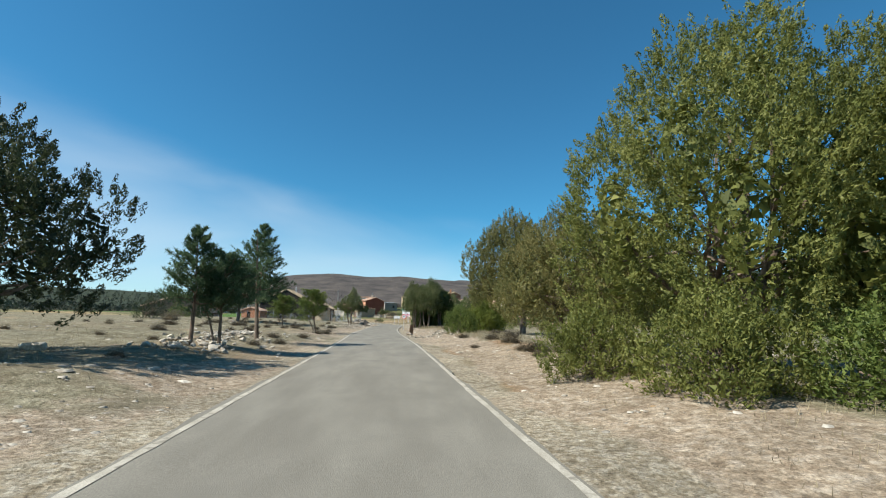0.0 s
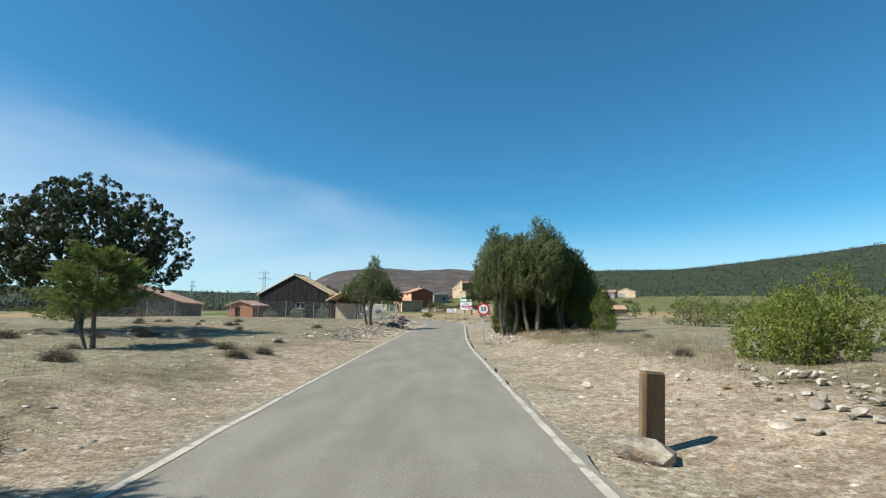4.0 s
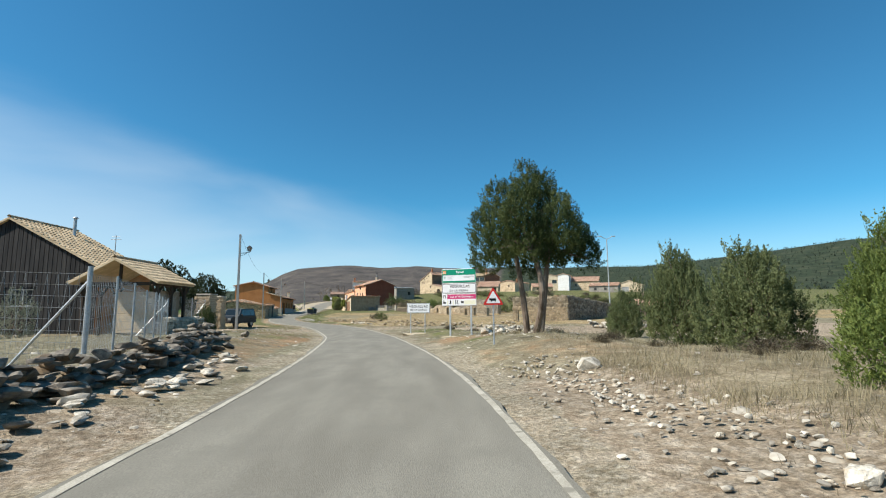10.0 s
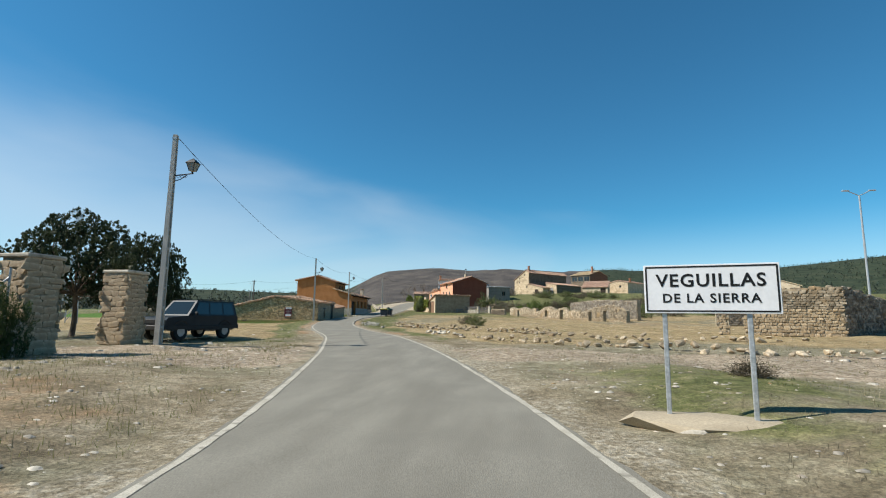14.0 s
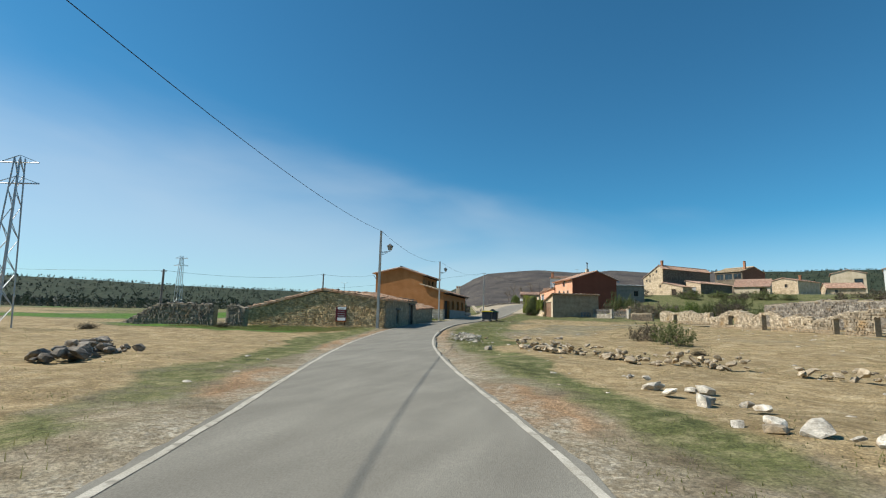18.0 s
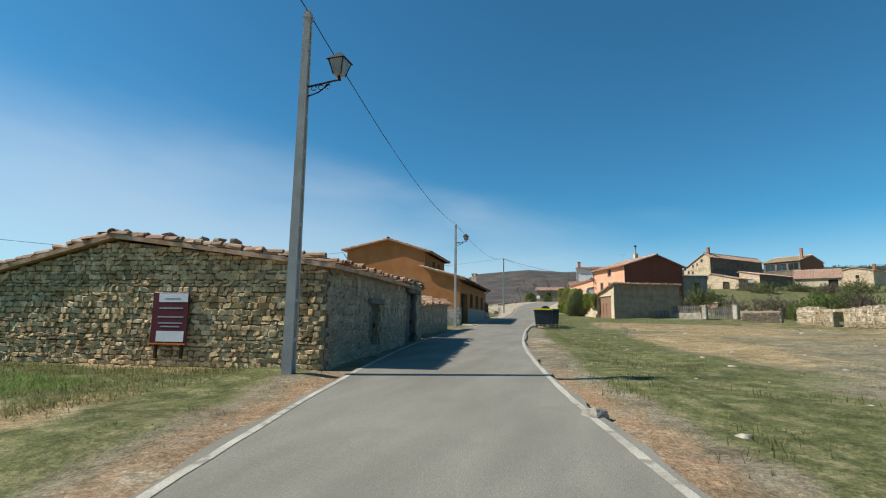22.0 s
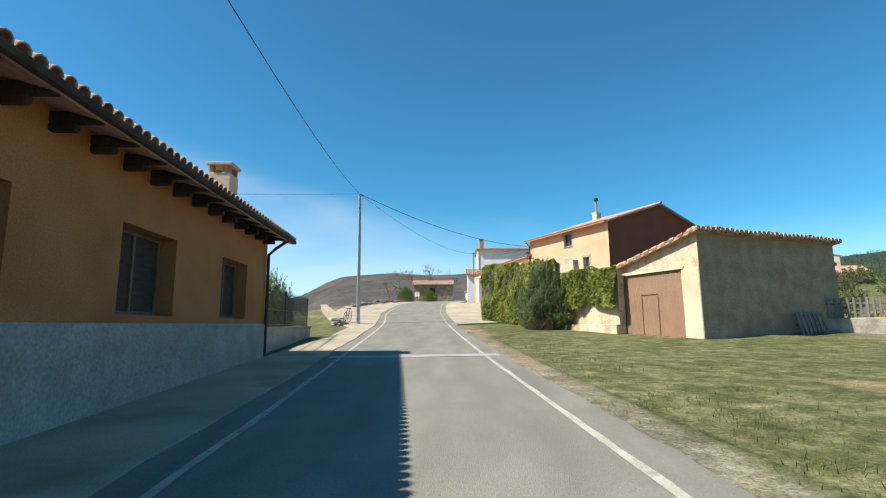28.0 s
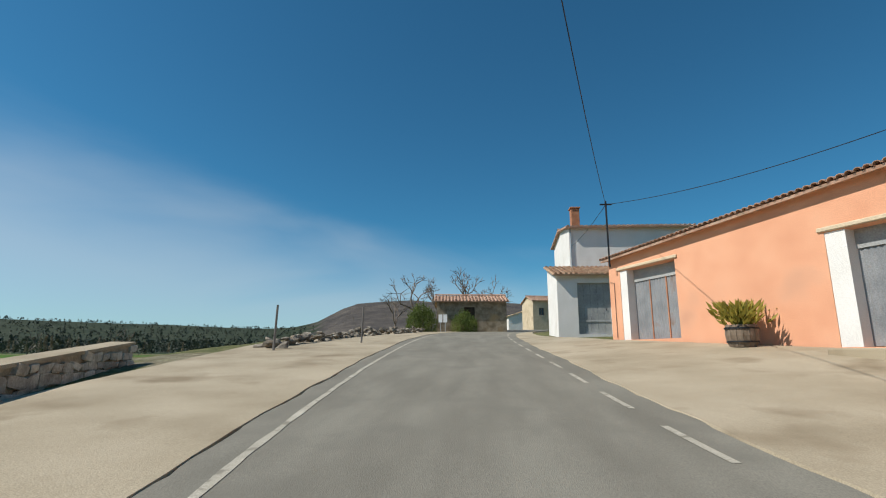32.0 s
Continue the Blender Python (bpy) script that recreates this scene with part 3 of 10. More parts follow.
# ---------------------------------------------------------------- ground, road, lines
def axis_steps(lo, hi, step, far_lo, far_hi):
    mid = list(np.arange(lo, hi + 1e-6, step))
    left, s, p = [], step, lo
    while p > far_lo:
        s *= 1.13
        p -= s
        left.append(p)
    right, s, p = [], step, hi
    while p < far_hi:
        s *= 1.13
        p += s
        right.append(p)
    return np.array(left[::-1] + mid + right)


def ground_material():
    """Stony soil, dry grass and fresh grass, mixed by the masks that the sheet carries."""
    m = bpy.data.materials.new("ground")
    m.use_nodes = True
    n, l = m.node_tree.nodes, m.node_tree.links
    b = n["Principled BSDF"]
    b.inputs["Roughness"].default_value = 0.97
    b.inputs["Specular IOR Level"].default_value = 0.15
    tc = n.new("ShaderNodeTexCoord")

    def tex(scale, detail=8.0):
        t = n.new("ShaderNodeTexNoise")
        t.inputs["Scale"].default_value, t.inputs["Detail"].default_value = scale, detail
        t.inputs["Roughness"].default_value = 0.65
        l.new(tc.outputs["Object"], t.inputs["Vector"])
        return t.outputs["Fac"]

    def ramp(src, cols, lo=0.35, hi=0.65):
        r = n.new("ShaderNodeValToRGB")
        for i, c in enumerate(cols):
            pos = lo + (hi - lo) * i / (len(cols) - 1)
            e = r.color_ramp.elements[i] if i < 2 else r.color_ramp.elements.new(pos)
            e.position, e.color = pos, (*c, 1)
        l.new(src, r.inputs[0])
        return r.outputs[0]

    def mask(name, src, width=0.5):
        a = n.new("ShaderNodeAttribute")
        a.attribute_name = name
        ad = n.new("ShaderNodeMath")
        ad.operation = "MULTIPLY_ADD"
        ad.inputs[1].default_value, ad.inputs[2].default_value = width, -width / 2
        l.new(src, ad.inputs[0])
        su = n.new("ShaderNodeMath")
        su.operation = "ADD"
        l.new(ad.outputs[0], su.inputs[0])
        l.new(a.outputs["Fac"], su.inputs[1])
        mr = n.new("ShaderNodeMapRange")
        mr.inputs["From Min"].default_value, mr.inputs["From Max"].default_value = 0.38, 0.62
        l.new(su.outputs[0], mr.inputs["Value"])
        return mr.outputs[0]

    def mix(f, a, c):
        x = n.new("ShaderNodeMix")
        x.data_type = "RGBA"
        l.new(f, x.inputs["Factor"])
        l.new(a, x.inputs["A"])
        l.new(c, x.inputs["B"])
        return x.outputs["Result"]

    soil = ramp(tex(1.3), [(0.143, 0.113, 0.068), (0.224, 0.181, 0.116), (0.322, 0.274, 0.188)])
    gravel = ramp(tex(9.0, 4.0), [(0.185, 0.15, 0.098), (0.275, 0.235, 0.165), (0.37, 0.335, 0.26)])
    orange = ramp(tex(2.0), [(0.232, 0.142, 0.074), (0.322, 0.216, 0.126)])
    dry = ramp(tex(3.0), [(0.13, 0.112, 0.068), (0.195, 0.174, 0.113), (0.275, 0.25, 0.17)])
    green = ramp(tex(2.2), [(0.07, 0.08, 0.028), (0.118, 0.122, 0.046), (0.2, 0.18, 0.09)])
    lush = ramp(tex(1.5), [(0.054, 0.108, 0.016), (0.089, 0.167, 0.027)])
    scrub = ramp(tex(0.02, 12.0), [(0.05, 0.045, 0.042), (0.08, 0.07, 0.062), (0.12, 0.102, 0.085)])
    forest = ramp(tex(0.05, 12.0), [(0.018, 0.027, 0.015), (0.032, 0.044, 0.024), (0.06, 0.066, 0.038)])
    big, mid = tex(0.35), tex(1.1)
    c = mix(mask("dry", mid, 0.9), soil, dry)
    c = mix(mask("orange", mid, 0.8), c, orange)
    c = mix(mask("green", mid, 0.9), c, green)
    c = mix(mask("lush", big, 0.3), c, lush)
    c = mix(mask("gravel", mid, 0.9), c, gravel)
    c = mix(mask("sand", mid, 0.8), c, ramp(tex(5.0, 9.0), [(0.2, 0.15, 0.1), (0.29, 0.232, 0.162), (0.4, 0.34, 0.26)]))
    c = mix(mask("tan", mid, 0.7), c, ramp(tex(1.8, 9.0), [(0.212, 0.153, 0.076), (0.288, 0.215, 0.113), (0.355, 0.28, 0.162)]))
    c = mix(mask("scrub", big, 0.2), c, scrub)
    c = mix(mask("forest", big, 0.2), c, forest)
    # small stones and crumbs: cells of their own shade, and a fine grain
    vo = n.new("ShaderNodeTexVoronoi")
    vo.inputs["Scale"].default_value = 16.0
    l.new(tc.outputs["Object"], vo.inputs["Vector"])
    for src, lo, hi, a, z in ((vo.outputs["Color"], 0.0, 1.0, 0.72, 1.28), (tex(28.0, 4.0), 0.32, 0.68, 0.62, 1.38), (tex(0.55, 5.0), 0.35, 0.65, 0.82, 1.18)):
        mr = n.new("ShaderNodeMapRange")
        mr.inputs["From Min"].default_value, mr.inputs["From Max"].default_value = lo, hi
        mr.inputs["To Min"].default_value, mr.inputs["To Max"].default_value = a, z
        l.new(src, mr.inputs["Value"])
        hv = n.new("ShaderNodeHueSaturation")
        l.new(c, hv.inputs["Color"])
        l.new(mr.outputs[0], hv.inputs["Value"])
        c = hv.outputs[0]
    l.new(c, b.inputs["Base Color"])
    bp = n.new("ShaderNodeBump")
    bp.inputs["Strength"].default_value, bp.inputs["Distance"].default_value = 0.8, 0.05
    l.new(tex(12.0, 6.0), bp.inputs["Height"])
    l.new(bp.outputs[0], b.inputs["Normal"])
    return m


def masks(x, y):
    """Shares of the ground's covers at places."""
    d = off_road(x, y)
    ad = np.abs(d)
    ex, ey = x + 10, y - 100
    r = np.hypot(ex, ey)
    brg = np.degrees(np.arctan2(-ex, ey))
    patch, small = vnoise(x / 7 + 50, y / 7), vnoise(x / 2.5, y / 2.5 + 30)
    out = {}
    out["dry"] = 0.25 + 0.55 * patch + 0.25 * smooth01(5, 11, ad)
    out["orange"] = (0.62 - 0.48 * smooth01(120, 132, y) - 0.1 * smooth01(150, 165, y)) * smooth01(3.4, 2.5, ad) * smooth01(75, 110, y) * smooth01(205, 190, y) + 0.42 * smooth01(0.55, 0.8, vnoise(x / 5, y / 5 + 7)) + 0.46 * smooth01(2.7, 3.6, d) * smooth01(8.0, 5.0, d) * smooth01(50, 30, y) + 0.5 * smooth01(-2.7, -3.6, d) * smooth01(-8.0, -5.0, d) * smooth01(78, 66, y) * smooth01(36, 46, y)
    g = 0.15 + 0.5 * (patch - 0.4) + 0.36 * smooth01(70, 115, y) + 0.25 * smooth01(0.5, 0.8, small) - 0.45 * smooth01(5, 9, d) * smooth01(165, 140, y) * smooth01(78, 90, y) + 0.14 * smooth01(150, 175, y)
    g = g + 0.3 * smooth01(3.2, 4.5, d) * smooth01(14, 9, d) * smooth01(54, 60, y) * smooth01(78, 72, y)
    out["orange"] = out["orange"] + 0.34 * smooth01(3.2, 4.2, d) * smooth01(8, 5.5, d) * smooth01(56, 62, y) * smooth01(75, 70, y)
    strips = smooth01(0.46, 0.66, vnoise(x / 11 + 5, y / 3.6 + 2)) * smooth01(78, 92, y) * smooth01(3.5, 6.5, ad)
    out["orange"] = out["orange"] + 0.1 * strips
    g = g - 0.22 * smooth01(72, 56, y) + 0.24 * smooth01(2.6, 3.4, ad) * smooth01(12, 6, ad) * smooth01(80, 92, y) * smooth01(150, 138, y)
    out["green"] = (g - 0.3 * strips + 0.3 * smooth01(16, 24, d) * smooth01(172, 186, y) * smooth01(330, 300, y) + 0.2 * smooth01(0.5, 0.7, vnoise(x / 9, y / 3 + 60)) * smooth01(80, 95, y)) * smooth01(2.0, 4.2, ad)
    field = smooth01(-55, -70, x) * smooth01(-30, 0, y) * smooth01(0.35, 0.5, vnoise(x / 60, y / 35 + 4)) * smooth01(700, 400, r)
    hill = smooth01(8, 18, d) * smooth01(186, 200, y) * smooth01(330, 300, y)
    strip = 0.75 * smooth01(4.5, 2.0, np.abs(y - 117.5 + 0.05 * (x + 30))) * smooth01(-27.5, -29.5, x) * smooth01(-52, -44, x)
    out["lush"] = np.maximum(np.maximum(field, strip), 0.12 * hill)
    out["gravel"] = 0.6 * smooth01(14, 9, np.hypot((x - 8.5) * 0.8, (y - 80.5) * 1.7)) + 0.75 * smooth01(3.9, 2.4, ad) * smooth01(140, 110, y) + 0.65 * smooth01(8.0, 4.0, ad) * smooth01(75, 45, y) * smooth01(0.25, 0.6, small) - 0.2
    lane_y = 79.6 - 0.12 * (x + 1.5)
    out["sand"] = (0.72 * smooth01(2.7, 3.4, d) * smooth01(6.6, 4.6, d) * smooth01(52, 44, y) + 0.5 * smooth01(-2.4, -2.9, d) * smooth01(-5.4, -3.6, d) * smooth01(58, 50, y)
                   + 0.8 * smooth01(3.2, 1.6, np.abs(y - lane_y) - 0.12 * np.clip(x, 0, 40)) * smooth01(2.2, 3.0, d) * smooth01(60, 40, x)
                   + 0.85 * smooth01(4.6, 2.6, np.hypot((x + 11.6) * 0.62, y - 77.6)) * (d < -2.3) + 0.45 * smooth01(0.45, 0.7, small) * smooth01(66, 50, y) * smooth01(10, 5, ad))
    verge_g = smooth01(2.7, 3.4, d) * smooth01(8.5, 6.0, d) * smooth01(108, 118, y) * smooth01(176, 166, y)
    out["green"] = out["green"] + 0.3 * verge_g
    yy = y + (vnoise(x / 15 + 3, y / 15) - 0.5) * 26 * smooth01(8, 24, ad)
    out["tan"] = ((0.9 + 0.25 * smooth01(124, 116, y)) * smooth01(3.6, 6.0, ad) * (1 - 0.75 * verge_g) * smooth01(80, 90, yy) * smooth01(176, 160, yy) - 0.45 * smooth01(0.5, 0.72, vnoise(x / 6 + 9, y / 4))) * smooth01(300, 200, r) - 0.8 * smooth01(0, 0.3, out["lush"])
    out["forest"] = smooth01(330, 480, r + 90 * patch) * np.maximum(smooth01(17.0, 19.0, brg), smooth01(-9.0, -12.0, brg))
    out["scrub"] = smooth01(330, 480, r)
    return out


def build_ground():
    xs = axis_steps(-46, 30, 0.5, -3400, 3400)
    ys = axis_steps(-64, 226, 0.6, -1500, 3400)
    gx, gy = np.meshgrid(xs, ys)
    gz = ground_z(gx, gy)
    nx, ny = len(xs), len(ys)
    me = bpy.data.meshes.new("ground")
    verts = np.stack([gx, gy, gz], -1).reshape(-1, 3)
    i = np.arange(nx * ny).reshape(ny, nx)
    quads = np.stack([i[:-1, :-1], i[:-1, 1:], i[1:, 1:], i[1:, :-1]], -1).reshape(-1, 4)
    me.vertices.add(len(verts))
    me.vertices.foreach_set("co", verts.ravel())
    me.loops.add(quads.size)
    me.loops.foreach_set("vertex_index", quads.ravel())
    me.polygons.add(len(quads))
    me.polygons.foreach_set("loop_start", np.arange(0, quads.size, 4))
    me.polygons.foreach_set("use_smooth", np.ones(len(quads), bool))
    me.update()
    me.validate()
    for k, val in masks(gx, gy).items():
        a = me.attributes.new(k, "FLOAT", "POINT")
        a.data.foreach_set("value", np.clip(val, 0, 1).ravel().astype(np.float32))
    me.materials.append(ground_material())
    tagged(new("ground", me), "stony dry-grass plain with green patches and far wooded hills", "ground", kind="structure")


def ribbon(offs_l, offs_r, y0, y1, step, lift, drop=0.0, jag=0.0, seed=1, rise=None):
    """A strip along the road between two offsets from its middle; numbers, or functions of y."""
    mb = Mesh()
    ys = np.arange(y0, y1 + 1e-6, step)
    rg = np.random.default_rng(abs(int(seed)))
    vs, fs = [], []
    for y in ys:
        sl = float(road_x(y + 1) - road_x(y - 1)) / 2
        k = 1 / math.sqrt(1 + sl * sl)
        a = offs_l(y) if callable(offs_l) else offs_l
        b = offs_r(y) if callable(offs_r) else offs_r
        a, b = a + rg.uniform(-jag, jag), b + rg.uniform(-jag, jag)
        cx, cz = float(road_x(y)), float(road_z(y))
        for o in (a, (a + b) / 2, b):
            px, py = cx + o * k, y - o * sl * k
            vs.append((px, py, float(road_z(py)) + lift + (rise(o, y) if rise else 0.0)))
        if drop:
            for o in (a - 0.06, b + 0.06):
                px, py = cx + o * k, y - o * sl * k
                vs.append((px, py, float(road_z(py)) + lift - drop))
    w = 5 if drop else 3
    for i in range(len(ys) - 1):
        p, q = i * w, (i + 1) * w
        fs += [(p, p + 1, q + 1, q), (p + 1, p + 2, q + 2, q + 1)]
        if drop:
            fs += [(p + 3, p, q, q + 3), (p + 2, p + 4, q + 4, q + 2)]
    if drop:
        e = (len(ys) - 1) * w
        fs += [(0, 3, 4, 2, 1), (e, e + 1, e + 2, e + 4, e + 3)]
    return mb.add(vs, fs)


def edge_of(side, y):
    return abs(line_off(side, y)) + 0.12 + (0.32 if side < 0 else 0.4) * float(smooth01(148, 156, y)) + 0.03 * math.sin(y * 0.7) + 0.02 * math.sin(y * 2.3)


build_ground()
solo("road", ribbon(lambda y: -edge_of(-1, y), lambda y: edge_of(1, y), -330, 300, 0.4, 0.0, 0.1, 0.035), "asphalt",
     "worn pale grey asphalt country road", "road", kind="structure")


# ---------------------------------------------------------------- plants
def gz(x, y):
    return float(ground_z(x, y))


def facets_mesh(name, v):
    """Loose facets of three or four corners: v is (n, corners, 3)."""
    n, k = v.shape[:2]
    me = bpy.data.meshes.new(name)
    me.vertices.add(n * k)
    me.vertices.foreach_set("co", v.ravel())
    me.loops.add(n * k)
    me.loops.foreach_set("vertex_index", np.arange(n * k))
    me.polygons.add(n)
    me.polygons.foreach_set("loop_start", np.arange(0, n * k, k))
    me.update()
    return me


def quads_mesh(name, c, u, w):
    """Diamond-shaped leaves: centres c, half lengths u and half widths w, all (n, 3) arrays."""
    return facets_mesh(name, np.stack([c - u, c + w - u * 0.1, c + u, c - w - u * 0.1], 1))


def scales(c, u, w):
    """Pointed scale leaves, (n, 3, 3)."""
    return np.stack([c - u * 0.8 - w, c - u * 0.8 + w, c + u * 1.1], 1)


def unit(a):
    return a / np.maximum(np.linalg.norm(a, axis=1, keepdims=True), 1e-6)


def sprays(blobs, n, length, girth, per, leaf, rg, up=0.8, slim=0.5, low=-0.8, inside=0.82):
    """Upright finger-like sprays over overlapping ellipsoids (x, y, z, rx, ry, rz), each clad in small scale leaves."""
    b = np.array(blobs, float)
    area = (b[:, 3] * b[:, 4] * b[:, 5]) ** (2 / 3)
    k = rg.choice(len(b), n * 3, p=area / area.sum())
    d = unit(rg.normal(size=(n * 3, 3)))
    lump = 0.8 + 0.3 * vnoise(d[:, 0] * 2.6 + k * 7.1, d[:, 2] * 2.6 + d[:, 1] * 2 + k)
    p = b[k, :3] + d * (lump * (0.8 + 0.2 * rg.random(n * 3)))[:, None] * b[k, 3:]
    keep = d[:, 2] > low
    for i in range(len(b)):
        q = np.linalg.norm((p - b[i, :3]) / b[i, 3:], axis=1)
        keep &= (q > inside) | (k == i)
    p, d = p[keep][:n], d[keep][:n]
    f = unit(d * np.array([0.9, 0.9, 0.55]) + np.array([0, 0, up]) + rg.normal(size=d.shape) * 0.25)
    e1 = unit(np.cross(f, rg.normal(size=f.shape)))
    e2 = np.cross(f, e1)
    ln, gr = length * rg.uniform(0.5, 1.35, len(p)), girth * rg.uniform(0.75, 1.25, len(p))
    rep = lambda v: np.repeat(v, per, 0)
    t, a = rg.random(len(p) * per) ** 0.85, rg.uniform(0, 6.28318, len(p) * per)
    side = rep(e1) * np.cos(a)[:, None] + rep(e2) * np.sin(a)[:, None]
    rho = rep(gr) * np.sqrt(np.maximum(1.02 - t * t, 0.0)) * (0.75 + 0.35 * rg.random(len(t)))
    c = rep(p) + rep(f) * (rep(ln) * (t - 0.3))[:, None] + side * rho[:, None]
    nrm = unit(side * 0.9 + rep(f) * (0.6 * t)[:, None] + rg.normal(size=c.shape) * 0.42)
    u = rep(f) + side * 0.45 + rg.normal(size=c.shape) * 0.38
    u = unit(u - nrm * np.sum(u * nrm, 1, keepdims=True))
    w = np.cross(nrm, u)
    s = leaf * (0.65 + 0.7 * rg.random((len(c), 1)))
    return scales(c, u * s, w * s * slim)


def clump_cores(blobs, rg, nu=15, nv=10):
    """The dense twiggy inside of each clump: many small overlapping tilted plates."""
    b = np.array(blobs, float)
    a, t = np.meshgrid((np.arange(nu) + 0.5) / nu * 6.28318, (np.arange(nv) + 0.5) / nv * 3.14159)
    a, t = np.tile(a.ravel(), len(b)), np.tile(t.ravel(), len(b))
    k = np.repeat(np.arange(len(b)), nu * nv)
    a, t = a + rg.normal(size=a.size) * 0.15, t + rg.normal(size=a.size) * 0.12
    d = np.stack([np.sin(t) * np.cos(a), np.sin(t) * np.sin(a), np.cos(t)], 1)
    lump = 0.24 + 0.2 * rg.random(a.size)
    c = b[k, :3] + d * lump[:, None] * b[k, 3:]
    u = unit(np.cross(d, rg.normal(size=d.shape)))
    w = unit(np.cross(d + rg.normal(size=d.shape) * 0.35, u))
    s = (b[k, 3] * 0.075)[:, None] * (0.7 + 0.5 * rg.random((a.size, 1)))
    return scales(c, u * s * 1.2, w * s * 1.2)


def limb(mb, a, b, r0, r1, rg, n=7, bend=0.12, steps=5):
    a, b = np.array(a, float), np.array(b, float)
    ln = np.linalg.norm(b - a)
    mid = rg.normal(size=3) * bend * ln
    pts = []
    for i in range(steps + 1):
        t = i / steps
        pts.append(tuple(a * (1 - t) + b * t + mid * math.sin(math.pi * t)))
    mb.tube(pts, [r0 + (r1 - r0) * i / steps for i in range(steps + 1)], n)


def dome(c, rx, ry, up, dn, n, size, rg, tall=1.6, cone=0.0):
    """Flame-shaped heads over a dome about c, taller above it than below."""
    out = []
    for i in range(n):
        z = 1 - (i + 0.5) / n * 1.62
        a, q = i * 2.39996 + rg.uniform(-0.25, 0.25), math.sqrt(max(0.0, 1 - z * z))
        k = rg.uniform(0.6, 0.84) * (1 - cone * max(z, 0))
        s = size * rg.uniform(0.78, 1.22) * (1.0 - 0.3 * max(z, 0))
        high = s * tall * rg.uniform(0.85, 1.2)
        out.append((c[0] + rx * q * k * math.cos(a), c[1] + ry * q * k * math.sin(a), c[2] + (max(up - high, 0.1) if z > 0 else dn * 0.75) * z, s, s, high))
    return out


# crowns with a shape of their own: domes (x, y, z, rx, ry, up, down, heads, their size) and single heads
SHAPES = {
    8: ([(-0.15, 0, 3.3, 1.9, 1.7, 2.7, 1.0, 20, 0.66), (1.85, 0.3, 2.95, 0.6, 0.6, 1.1, 0.8, 6, 0.36)], [(-0.2, 0, 5.55, 0.42, 0.42, 0.7), (0.62, 0.1, 5.3, 0.34, 0.34, 0.65), (-1.25, 0, 4.75, 0.4, 0.4, 0.7)]),
    34: ([(-0.7, 0, 4.8, 3.7, 3.3, 4.5, 3.1, 34, 0.88), (2.4, 0.4, 3.2, 2.0, 1.8, 2.0, 1.7, 10, 0.66), (-1.9, -0.6, 3.1, 2.4, 2.2, 2.0, 1.6, 11, 0.7)], [(-0.9, 0, 8.7, 0.5, 0.5, 0.95), (0.4, 0.3, 8.3, 0.45, 0.45, 0.9), (-2.0, 0, 7.7, 0.42, 0.42, 0.8), (1.5, 0, 7.1, 0.4, 0.4, 0.8)]),
    5: ([(0.1, 0, 2.75, 1.75, 1.6, 2.2, 1.0, 15, 0.56), (2.0, 0, 2.3, 0.6, 0.6, 0.75, 0.6, 4, 0.34), (-1.8, 0, 2.7, 0.6, 0.6, 0.8, 0.6, 4, 0.36)], [(0.3, 0, 5.0, 0.32, 0.32, 0.65), (0.15, 0.1, 4.4, 0.5, 0.5, 0.7)]),
    6: ([(-0.35, 0, 3.7, 1.45, 1.4, 2.2, 2.4, 20, 0.56)], [(-0.75, 0, 5.65, 0.34, 0.34, 0.7), (-0.2, 0.2, 5.2, 0.34, 0.34, 0.6), (0.6, 0, 4.9, 0.34, 0.34, 0.6)]),
    7: ([(0.3, 0, 3.6, 1.85, 1.7, 2.3, 3.1, 24, 0.62)], [(0.3, 0, 5.85, 0.34, 0.34, 0.65), (0.85, 0, 5.6, 0.4, 0.4, 0.6), (1.5, 0, 5.0, 0.38, 0.38, 0.6), (-0.9, 0, 4.9, 0.36, 0.36, 0.6)]),
}


